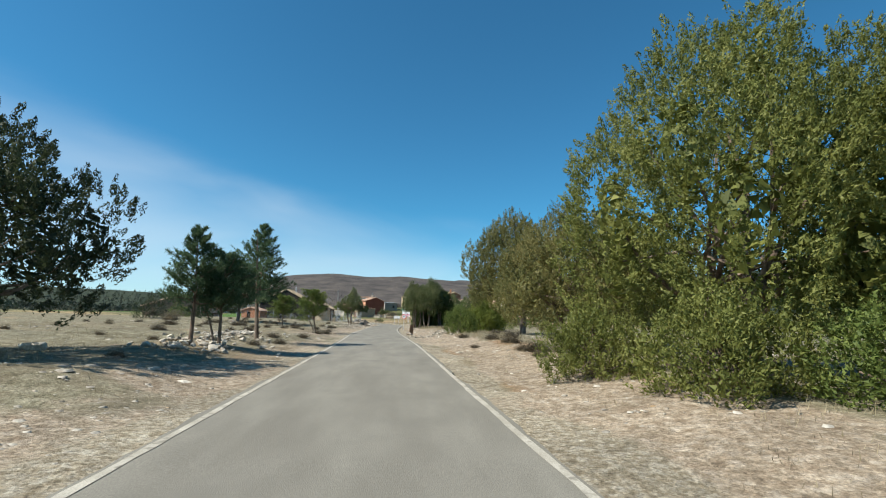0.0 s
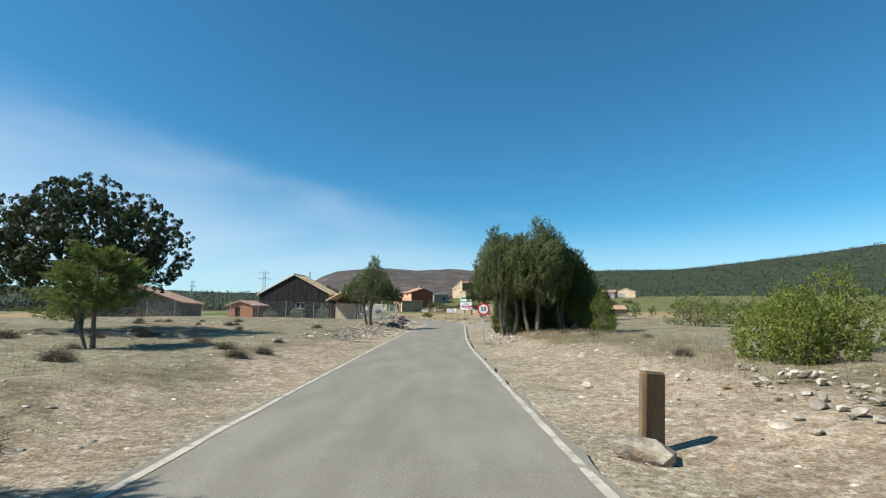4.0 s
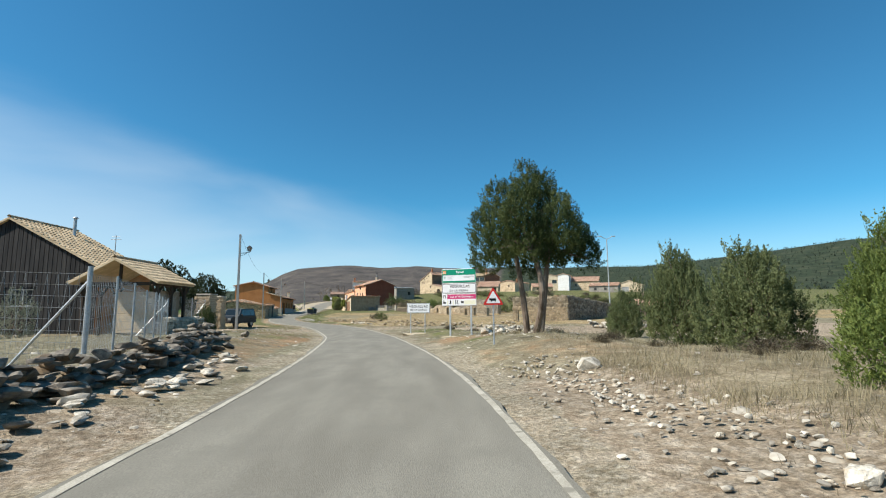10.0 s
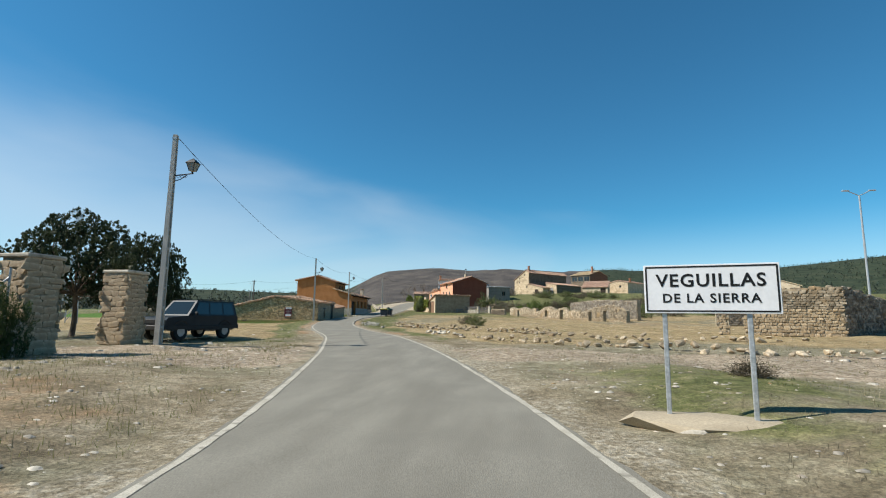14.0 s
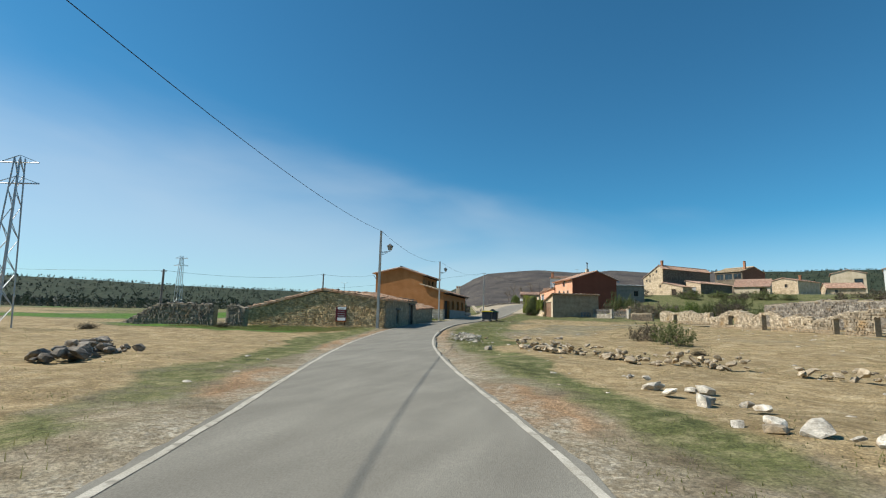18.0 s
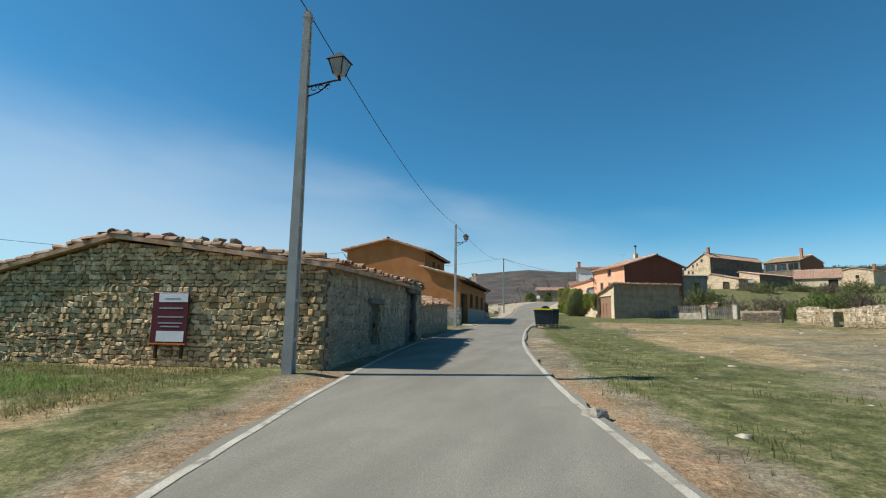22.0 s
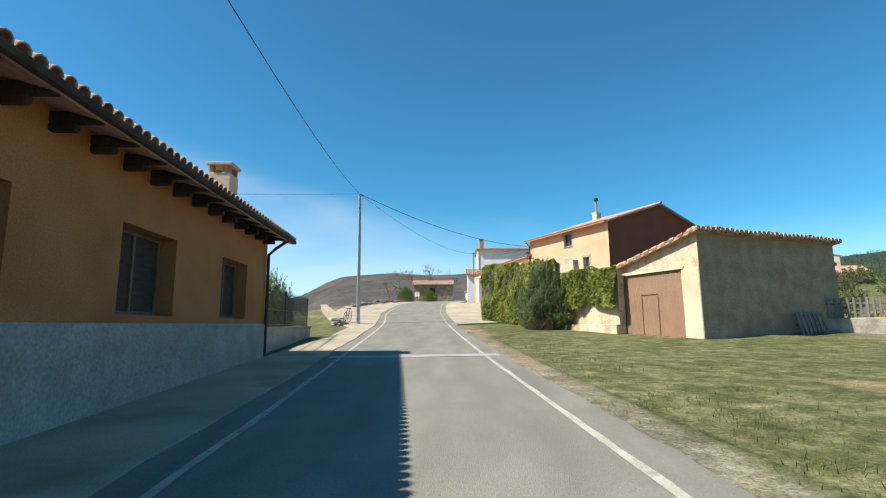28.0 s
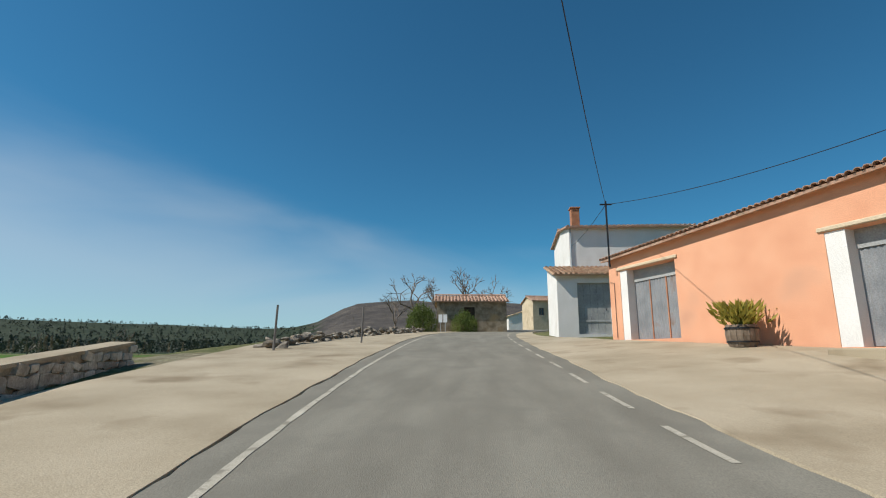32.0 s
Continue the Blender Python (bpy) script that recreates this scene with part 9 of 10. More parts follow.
def wire_fence(name, pts, h, label, step=2.4):
    ob = thing(name, Matrix.Translation((0, 0, 0)), label, "fence", "wire fences")
    prev = None
    wires = Mesh()
    for (x0, y0), (x1, y1) in zip(pts, pts[1:]):
        ln = math.hypot(x1 - x0, y1 - y0)
        n = max(1, int(ln / step))
        for i in range(n + 1):
            x, y = x0 + (x1 - x0) * i / n, y0 + (y1 - y0) * i / n
            z = gz(x, y)
            part("post", Mesh().tube([(x, y, z - 0.3), (x, y, z + h)], 0.03, 8), "galvanised", ob)
            if prev:
                px, py, pz = prev
                for k in range(9):
                    t = 0.05 + 0.93 * k / 8
                    wires.tube([(px, py, pz + h * t), (x, y, z + h * t)], 0.004, 3, False)
                m = 16
                for k in range(m):
                    a, b = k / m, (k + 1) / m
                    qa, qb = (px + (x - px) * a, py + (y - py) * a), (px + (x - px) * b, py + (y - py) * b)
                    za, zb = pz + (z - pz) * a, pz + (z - pz) * b
                    wires.tube([(qa[0], qa[1], za + 0.05), (qb[0], qb[1], zb + h * 0.97)], 0.003, 3, False).tube([(qb[0], qb[1], zb + 0.05), (qa[0], qa[1], za + h * 0.97)], 0.003, 3, False)
            prev = (x, y, z)
    part("wire_mesh", wires, "galvanised", ob, fix=False)
    x, y = pts[-1]
    z = gz(x, y)
    part("strut", Mesh().tube([(x, y, z + h * 0.9), (x - 0.9, y - 1.3, z)], 0.025, 6), "galvanised", ob)
    if len(pts) > 2:                       # struts at the corner post
        x, y = pts[1]
        z = gz(x, y)
        part("corner_post", Mesh().tube([(x, y, z - 0.3), (x, y, z + h + 0.12)], 0.05, 10), "galvanised", ob)
        part("strut", Mesh().tube([(x, y, z + h * 0.92), (x - 1.5, y - 0.05, z)], 0.028, 6), "galvanised", ob)


wire_fence("wire_fence", [(-36, 46.0), (-6.1, 47.0), (-13.2, 64.6)], 2.0, "galvanised wire mesh fence on slim posts", 3.05)
wire_fence("wire_fence", [(-14.4, 66.0), (-15.4, 74.5)], 2.4, "galvanised wire mesh fence above the garden wall")


# ---------------------------------------------------------------- iron fence and shrub beyond the ochre house
def iron_fence():
    x0, y0, x1, y1 = -33.45, 170.9, -34.35, 179.0
    d = math.hypot(x1 - x0, y1 - y0)
    ang = math.degrees(math.atan2(y1 - y0, x1 - x0))
    ob = thing("iron_fence", place(x0, y0, 2.35, ang), "low rendered wall topped by a black iron fence", "fence")
    lw = Mesh().box((d / 2, 0.15, 0.28), (d, 0.3, 0.9), 0.02)
    part("low_wall", lw, "plinth_grey", ob)
    part("coping", Mesh().box((d / 2, 0.15, 0.75), (d + 0.08, 0.4, 0.06), 0.015), "concrete", ob)
    n = int(d / 0.14)
    for i in range(n + 1):
        x = d * i / n
        part("bar", Mesh().tube([(x, 0.15, 0.72), (x, 0.15, 1.95), (x, 0.15, 2.06)], [0.011, 0.011, 0.002], 5), "black_iron", ob)
    for z in (0.86, 1.35, 1.85):
        part("rail", Mesh().box((d / 2, 0.15, z), (d, 0.02, 0.035)), "black_iron", ob)
    for x in (0.1, d / 2, d - 0.05):
        part("post", Mesh().box((x, 0.15, 1.35), (0.05, 0.05, 1.4), 0.006), "black_iron", ob)


iron_fence()
tree("bush", -35.5, 177.3, 2.7, 1.0, "bush_green", "leafy laurel shrub behind the iron fence", 22, name="laurel_shrub")
tree("bush", -36.5, 175.0, 2.2, 0.9, "bush_green", "leafy laurel shrub behind the iron fence", 22, name="laurel_shrub")


def parapet():
    p0, p1 = Vector((-34.9, 187.4, 0)), Vector((-41.4, 207.0, 0))
    d = p1 - p0
    ob = thing("parapet_wall", place(p0.x, p0.y, 0, math.degrees(math.atan2(d.y, d.x))), "low stone parapet with flat concrete top", "wall")
    L = d.length
    top = [(0, 3.55), (L * 0.35, 4.1), (L, 5.2)]
    part("core", wall_mesh(L, top, (), 0.5, 1.5), "mortar", ob, fix=False)
    stone_face(ob, (0, -0.03), 0, L, top, "plinth_stone", 131, (0.18, 0.28), (0.3, 0.6), 2.7, (), 0.05, 160)
    cp = Mesh()
    for i in range(12):
        a, b = L * i / 12, L * (i + 1) / 12
        za, zb = (float(np.interp(q, [t[0] for t in top], [t[1] for t in top])) for q in (a, b))
        cp.add([(a, -0.06, za), (b, -0.06, zb), (b, 0.56, zb), (a, 0.56, za), (a, -0.06, za + 0.07), (b, -0.06, zb + 0.07), (b, 0.56, zb + 0.07), (a, 0.56, za + 0.07)], [(3, 2, 1, 0), (4, 5, 6, 7), (0, 1, 5, 4), (2, 3, 7, 6)])
    part("coping", cp, "concrete", ob, fix=False)
    rg = np.random.default_rng(132)
    for i in range(34):                      # rough stones where the parapet breaks off
        q = rg.uniform(0.22, 0.42)
        st = new("stone", rock_of(int(rg.integers(12)), "plinth_stone"))
        st.parent = ob
        st.matrix_local = Matrix.Translation((rg.uniform(-0.35, 0.1), rg.uniform(-0.15, 0.7), 2.85 + 0.72 * rg.random())) @ Euler((rg.normal() * 0.2, rg.normal() * 0.2, rg.uniform(0, 6.28))).to_matrix().to_4x4() @ Matrix.Diagonal((q, q * 0.8, q * 0.55, 1))


parapet()


def bicycle():
    ob = thing("bicycle", place(-34.75, 188.3, 3.35, 120) @ Matrix.Rotation(radians(10), 4, "X"), "black bicycle leaning behind the pole", "bicycle")
    R = 0.33
    for x in (0.0, 1.02):
        wh = new("wheel")
        wh.parent = ob
        wh.matrix_local = Matrix.Translation((x, 0, R))
        part("tyre", Mesh().tube([(R * math.cos(a), 0, R * math.sin(a)) for a in np.linspace(0, 6.28318, 25)], 0.02, 6, False), "rubber", wh)
        sp = Mesh()
        for i in range(14):
            a = 6.28318 * i / 14
            sp.tube([(0, 0, 0), (R * math.cos(a), 0, R * math.sin(a))], 0.002, 3, False)
        part("spoke_set", sp, "galvanised", wh)
        part("hub", Mesh().tube([(0, -0.04, 0), (0, 0.04, 0)], 0.025, 8), "galvanised", wh)
    f = Mesh()
    for a, b in (((0, 0, R), (0.42, 0, 0.3)), ((0.42, 0, 0.3), (0.27, 0, 0.82)), ((0.27, 0, 0.76), (0, 0, R)), ((0.42, 0, 0.3), (0.86, 0, 0.72)), ((0.3, 0, 0.72), (0.86, 0, 0.78)), ((0.84, 0, 0.86), (1.02, 0, R))):
        f.tube([a, b], 0.017, 6)
    part("frame", f, "car_paint", ob)
    part("handlebar", Mesh().tube([(0.84, -0.28, 0.93), (0.82, 0, 0.9), (0.84, 0.28, 0.93)], 0.013, 6), "black_iron", ob)
    part("saddle", Mesh().box((0.24, 0, 0.88), (0.26, 0.13, 0.06), 0.025), "rubber", ob)
    part("crank", Mesh().tube([(0.42, -0.02, 0.3), (0.42, 0.02, 0.3)], 0.09, 14).tube([(0.42, 0.08, 0.3), (0.5, 0.08, 0.16)], 0.012, 5), "galvanised", ob)


bicycle()

# ---------------------------------------------------------------- garden gate, pickets and ruins across the meadow
def garden_gate():
    ob = thing("garden_gate", place(-8.6, 176.9, 2.65, -38), "grey wooden picket gate between stone posts", "gate")
    for x in (0.0, 3.4):
        part("stone_post", Mesh().box((x, 0, 0.65), (0.5, 0.5, 1.5), 0.05), "plinth_stone", ob)
        part("post_cap", Mesh().box((x, 0, 1.44), (0.62, 0.62, 0.1), 0.03), "plinth_stone", ob)
    for i in range(13):
        x = 0.45 + i * 0.21
        part("picket", Mesh().box((x, 0, 0.55 + 0.12 * math.sin(i / 12 * 3.14)), (0.09, 0.03, 1.1 + 0.24 * math.sin(i / 12 * 3.14)), 0.01), "wood_grey", ob)
    for z in (0.3, 0.85):
        part("rail", Mesh().box((1.7, 0.03, z), (2.7, 0.04, 0.09), 0.01), "wood_grey", ob)
    fe = thing("picket_fence", place(-12.3, 179.4, 2.7, -34), "weathered picket fence on a low stone base", "fence")
    part("base", Mesh().box((2.0, 0.1, 0.2), (4.2, 0.35, 0.8), 0.04), "plinth_stone", fe)
    for i in range(19):
        part("picket", Mesh().box((0.15 + i * 0.21, 0, 1.0), (0.09, 0.03, 0.9), 0.01), "wood_grey", fe)
    for z in (0.8, 1.2):
        part("rail", Mesh().box((2.0, 0.04, z), (4.1, 0.04, 0.08), 0.01), "wood_grey", fe)


garden_gate()
# dark wall; part of its darkness is shade coloured in
ruin_wall("field_wall", (-5.6, 174.4), (-2.5, 172.1), 2.4, [(0, 1.08), (5, 1.02)], "low dark stone wall beside the gate, partly coloured for shade", "shaded_wall", seed=141, singles=60)
ruin_wall("ruined_wall", (-1.4, 171.2), (3.4, 158.0), 2.1, [(0, 1.5), (2, 1.7), (4, 1.4), (6.2, 1.45), (9, 1.6), (11, 1.1), (14, 1.3)], "ruined pale stone wall with an empty doorway", "ruin_stone", 0.5, [(4.4, 5.5, -0.2, 1.2)], 120, 142)
ruin_wall("ruined_house_wall", (3.4, 158.0), (9.2, 141.5), 1.6, [(0, 1.2), (2, 1.35), (3.6, 1.9), (6, 2.05), (8, 1.6), (8.6, 1.2), (10, 1.7), (12, 1.75), (13.5, 1.1), (15, 1.4), (17.5, 1.1)], "ruined cream stone wall with square openings", "ruin_stone", 0.5, [(4.0, 5.2, 0.3, 1.4), (10.2, 11.6, -0.2, 1.5)], 120, 143)
ruin_wall("ruined_house_wall", (9.2, 141.5), (13.4, 130.0), 1.3, [(0, 1.2), (2, 1.5), (4, 1.9), (7.5, 2.15), (9.5, 2.1), (12, 1.4)], "ruined cream stone wall with dark doorways", "ruin_stone", 0.5, [(2.4, 3.6, -0.2, 1.35), (6.5, 8.2, -0.2, 1.5)], 120, 144)
ruin_wall("ruined_back_wall", (10.0, 160.0), (17.0, 139.0), 1.9, [(0, 2.6), (10, 2.9), (22, 2.4)], "dark ruined wall behind the doorways", "dark_or_shaded_stone", seed=145, singles=0)
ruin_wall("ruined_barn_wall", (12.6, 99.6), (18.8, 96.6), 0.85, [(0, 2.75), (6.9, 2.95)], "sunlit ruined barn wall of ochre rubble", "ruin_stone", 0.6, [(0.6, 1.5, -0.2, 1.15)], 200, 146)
# side wall in darker stone than the front: its shade is coloured in
ruin_wall("ruined_barn_side", (18.8, 96.6), (37.0, 112.0), 0.85, [(0, 2.95), (12, 1.9), (24, 1.5)], "long ruined wall stepping down, its shade put into dark stone", "dark_or_shaded_stone", 0.6, (), 120, 147)
plain_house("tiled_hut", 34.0, 111.0, 0.9, -8, 9.5, 5.0, 1.9, 0.7, "dark_or_shaded_stone", "tile_new", "low stone hut with red tiles behind the ruin", (), True, 148)
ruin_wall("ruined_wall", (22.0, 124.0), (40.0, 121.0), 1.3, [(0, 1.2), (9, 1.7), (18, 1.4)], "long low ruined wall among shrubs", "dark_or_shaded_stone", seed=149, singles=0)
plain_house("tiled_shelter", -7.6, 187.5, 3.1, -20, 2.1, 2.4, 1.1, 0.5, "wall_stone", "tile_old", "low tiled garden shelter behind the gate", (), True, 150)


# ---------------------------------------------------------------- dry-stone walls, boulders
stone_wall("dry_stone_wall", [(-4.4, 33.0), (-4.9, 38.0), (-5.0, 44.0), (-5.5, 49.0), (-8.1, 57.6)], 0.62, 0.75, "tumbled dark dry-stone wall along the verge", "dark_or_shaded_stone", 201, (0.16, 0.5), density=0.8, singles=300, tilt=0.2, flat=(0.35, 0.7))
stone_wall("stone_litter", [(-3.7, 30.0), (-3.9, 38.0), (-3.9, 46.0), (-5.0, 52.0)], 0.08, 0.9, "flat slabs fallen beside the dry-stone wall", "limestone", 219, (0.1, 0.36), density=0.45, category="stones", tilt=0.12, flat=(0.3, 0.6))
stone_wall("stone_heap", [(-4.4, 28.5), (-4.9, 33.5)], 0.4, 1.3, "heap of grey field stones under the juniper", "dark_or_shaded_stone", 202, (0.16, 0.45), density=0.5, category="stone heap")
stone_wall("stone_heap", [(-8.6, 58.5), (-10.0, 62.0)], 0.45, 1.3, "low heap of grey stones by the verge", "dark_or_shaded_stone", 203, (0.18, 0.5), density=0.5, category="stone heap")
stone_wall("dry_stone_wall", [(-12.2, 107.5), (-9.6, 106.2), (-6.8, 104.2), (-4.6, 103.2)], 0.5, 0.4, "broken dry-stone wall across the meadow", "ruin_stone", 204, (0.13, 0.36), density=0.34)
stone_wall("dry_stone_wall", [(-3.6, 102.6), (-1.6, 101.2), (1.4, 97.6)], 0.5, 0.45, "broken dry-stone wall across the meadow", "ruin_stone", 205, (0.13, 0.34), density=0.24)
stone_wall("stone_row", [(-8.2, 100.2), (-6.8, 97.2), (-6.1, 94.2), (-4.6, 91.6)], 0.12, 0.6, "scattered pale stones at the meadow edge", "limestone", 216, (0.1, 0.4), density=0.2)
stone_wall("stone_row", [(-1.0, 98.0), (5.0, 92.5), (13.0, 90.0)], 0.25, 0.7, "low row of field stones", "ruin_stone", 206, (0.15, 0.45), density=0.14)
stone_wall("stone_row", [(-12.2, 109.4), (-10.6, 110.9)], 0.1, 0.7, "flat white stones in the grass", "limestone", 207, (0.12, 0.36), density=0.4)
stone_wall("rubble_heap", [(-17.5, 117.4), (-16.6, 115.2), (-16.0, 113.7)], 0.26, 1.0, "heap of broken white stones beside the road", "limestone", 208, (0.05, 0.22), density=0.3, category="stone heap")
stone_wall("stone_litter", [(-16.3, 113.6), (-14.6, 112.0)], 0.06, 1.0, "broken white stones strewn in the grass", "limestone", 222, (0.05, 0.18), density=0.12, category="stones")
stone_wall("rubble_heap", [(5.2, 69.3), (9.8, 71.8)], 0.75, 2.2, "big heap of pale boulders behind the signs", "limestone", 209, (0.12, 0.5), density=0.42, category="stone heap")
stone_wall("stone_heap", [(-26.6, 100.6), (-24.6, 98.6), (-22.8, 96.0)], 0.42, 1.0, "dark tumbled heap of stones in the grass", "dark_or_shaded_stone", 221, (0.15, 0.5), density=0.45, category="stone heap")
stone_wall("rubble_heap", [(15.0, 78.0), (19.0, 76.0)], 0.5, 1.6, "heap of pale boulders in the grass", "limestone", 210, (0.3, 0.7), density=0.5, category="stone heap")
stone_wall("stone_row", [(-39.8, 212.0), (-39.0, 224.0), (-36.5, 236.0)], 0.45, 0.8, "low row of tumbled field stones at the crest", "dark_or_shaded_stone", 211, (0.25, 0.55), density=0.5)
stone_wall("stone_row", [(-46, 196), (-52, 214), (-60, 236)], 0.5, 1.0, "low row of field stones below the road", "limestone", 212, (0.3, 0.6), density=0.35)
stone_wall("stone_row", [(-4.2, -36.0), (-5.6, -30.0), (-6.8, -22.0)], 0.1, 2.6, "loose field stones beside the road", "limestone", 213, (0.08, 0.28), density=0.22)
stone_wall("stone_row", [(3.6, -16.0), (5.6, -9.0), (6.6, -3.0)], 0.1, 2.6, "loose pale stones on the verge", "limestone", 214, (0.05, 0.18), density=0.05)
stone_wall("stone_row", [(-5.5, 12.0), (-5.0, 20.0), (-4.6, 27.0)], 0.1, 3.2, "loose grey stones beside the road", "limestone", 215, (0.06, 0.2), density=0.1, tilt=0.15, flat=(0.3, 0.6))
stone_wall("stone_row", [(3.3, 10.0), (3.6, 24.0), (4.1, 38.0), (3.4, 49.0)], 0.08, 1.5, "broken white stones along the verge", "limestone", 217, (0.04, 0.11), density=0.05)
stone_wall("stone_row", [(4.6, 58.5), (6.0, 64.0), (8.5, 68.0)], 0.14, 2.4, "weathered slabs among the grass", "limestone", 218, (0.12, 0.5), density=0.25)
stone_wall("stone_row", [(-4.0, 89.4), (-2.35, 87.4), (-0.2, 85.4), (1.6, 83.9), (5.5, 82.2), (10.5, 80.6)], 0.3, 0.5, "row of pale lichen-stained field stones at the meadow edge", "ruin_stone", 220, (0.14, 0.42), density=0.17, tilt=0.3, flat=(0.7, 1.2))
for i, (x, y, s) in enumerate(((2.6, 83.5, 0.36), (6.6, 81.9, 0.42), (-1.3, 86.4, 0.32), (-4.6, 91.5, 0.4), (-6.4, 94.0, 0.3))):
    boulder(x, y, s, "pale lichen-stained boulder at the meadow edge", "ruin_stone", i, tall=0.9, group="boulders along the meadow")
for i, (x, y, s) in enumerate(((2.6, -7.6, 0.5), (4.9, 13.5, 0.35), (3.9, 40.2, 0.3), (6.5, 41.0, 0.35), (7.8, 38.6, 0.35), (4.2, 47.0, 0.5), (-15.5, 2.0, 0.7), (-7.6, -37.0, 0.55), (8.6, 60.0, 0.5), (4.9, 67.5, 0.55), (10.8, 69.0, 0.8), (-9.0, 60.5, 0.6), (-11.5, 117.6, 0.5), (-20.0, 120.0, 0.35), (-13.5, 108.0, 0.35))):
    boulder(x, y, s, "pale weathered stone on the ground", "limestone" if i % 3 else "dark_or_shaded_stone", 40 + i)
ob = solo("leaning_slab", Mesh().box((0, 0, 0.42), (0.4, 0.09, 0.95), 0.03), "wood_brown", "weathered plank standing in the verge", "plank", m=place(2.75, -7.4, gz(2.75, -7.4) - 0.05, 35) @ Matrix.Rotation(radians(6), 4, "Y"))


def scatter_stones(name, n, area, size, label, material, seed, dens):
    """Small loose stones, joined; dens(x, y) is the chance that one stays."""
    rg = np.random.default_rng(abs(int(seed)))
    x, y = rg.uniform(area[0], area[1], n), rg.uniform(area[2], area[3], n)
    keep = rg.random(n) < dens(x, y)
    x, y = x[keep], y[keep]
    z = ground_z(x, y)
    k = len(x)
    base = np.array([(1, 0, -0.2), (0.3, 0.9, -0.2), (-0.8, 0.6, -0.2), (-0.8, -0.6, -0.2), (0.3, -0.9, -0.2), (0.7, 0.1, 0.42), (0.1, 0.6, 0.5), (-0.55, 0.3, 0.4), (-0.5, -0.45, 0.5), (0.3, -0.6, 0.38)])
    fcs = np.array([(i, (i + 1) % 5, 5 + (i + 1) % 5) for i in range(5)] + [(i, 5 + (i + 1) % 5, 5 + i) for i in range(5)] + [(5, 6, 7), (5, 7, 8), (5, 8, 9)])
    s = size[0] + (size[1] - size[0]) * rg.random(k) ** 2.6
    a = rg.uniform(0, 6.28, k)
    v = base[None] * (1 + rg.uniform(-0.3, 0.3, (k, 10, 3)))
    ca, sa = np.cos(a)[:, None], np.sin(a)[:, None]
    px = (v[:, :, 0] * ca - v[:, :, 1] * sa) * s[:, None] + x[:, None]
    py = (v[:, :, 0] * sa + v[:, :, 1] * ca) * s[:, None] * 0.8 + y[:, None]
    pz = v[:, :, 2] * (s * rg.uniform(0.25, 0.7, k))[:, None] + z[:, None]
    me = bpy.data.meshes.new(name)
    vv = np.stack([px, py, pz], -1).reshape(-1, 3)
    ff = (fcs[None] + (np.arange(k) * 10)[:, None, None]).reshape(-1, 3)
    me.vertices.add(len(vv))
    me.vertices.foreach_set("co", vv.ravel())
    me.loops.add(ff.size)
    me.loops.foreach_set("vertex_index", ff.ravel())
    me.polygons.add(len(ff))
    me.polygons.foreach_set("loop_start", np.arange(0, ff.size, 3))
    me.update()
    me.materials.append(M[material])
    tagged(new(name, me), label, "stones", kind="stuff")


def verge(x, y):
    d = np.abs(off_road(x, y))
    return (d > 2.6) * (0.1 + 0.9 * smooth01(8.5, 3.2, d) * smooth01(0.25, 0.65, vnoise(x / 2.2 + 7, y / 2.2)))


def plain_dens(x, y):
    d = np.abs(off_road(x, y))
    return (d > 3.2) * smooth01(0.4, 0.75, vnoise(x / 4 + 17, y / 4))


scatter_stones("verge_stones", 44000, (-14, 14, -60, 82), (0.012, 0.075), "small pale stones strewn along the verges", "limestone", 301, verge)
scatter_stones("field_stones", 9000, (-32, 26, -60, 84), (0.03, 0.2), "grey field stones strewn over the dry plain", "limestone", 302, plain_dens)
scatter_stones("meadow_stones", 1500, (-24, 20, 82, 160), (0.04, 0.14), "small white stones strewn over the meadow", "limestone", 303, lambda x, y: (np.abs(off_road(x, y)) > 3.0) * 0.5)


# ---------------------------------------------------------------- grass, straw, low shrubs
def blades(name, n, area, height, label, material, seed, dens, lean=0.9, width=0.005):
    rg = np.random.default_rng(abs(int(seed)))
    tufts = n // 9
    x, y = rg.uniform(area[0], area[1], tufts), rg.uniform(area[2], area[3], tufts)
    keep = rg.random(tufts) < dens(x, y)
    x, y = np.repeat(x[keep], 9), np.repeat(y[keep], 9)
    k = len(x)
    x, y = x + rg.normal(size=k) * 0.17, y + rg.normal(size=k) * 0.17
    z = ground_z(x, y) - 0.01
    h = rg.uniform(*height, k)
    a = rg.uniform(0, 6.28, k)
    ln = rg.uniform(0.1, lean, k) * h
    tip = np.stack([x + np.cos(a) * ln, y + np.sin(a) * ln, z + h], 1)
    foot = np.stack([x, y, z], 1)
    side = np.stack([-np.sin(a), np.cos(a), 0 * a], 1) * (width * (0.7 + h * 2))[:, None]
    v = np.stack([foot - side, foot + side, tip], 1).reshape(-1, 3)
    me = bpy.data.meshes.new(name)
    me.vertices.add(len(v))
    me.vertices.foreach_set("co", v.ravel())
    me.loops.add(k * 3)
    me.loops.foreach_set("vertex_index", np.arange(k * 3))
    me.polygons.add(k)
    me.polygons.foreach_set("loop_start", np.arange(0, k * 3, 3))
    me.update()
    me.materials.append(M[material])
    tagged(new(name, me), label, "grass", kind="stuff")


def straw_dens(x, y):
    d = off_road(x, y)
    return (np.abs(d) > 3.4) * (0.15 + 0.85 * smooth01(0.45, 0.7, vnoise(x / 3.5 + 3, y / 3.5))) * (0.35 + 0.65 * smooth01(4.5, 7, np.abs(d)))


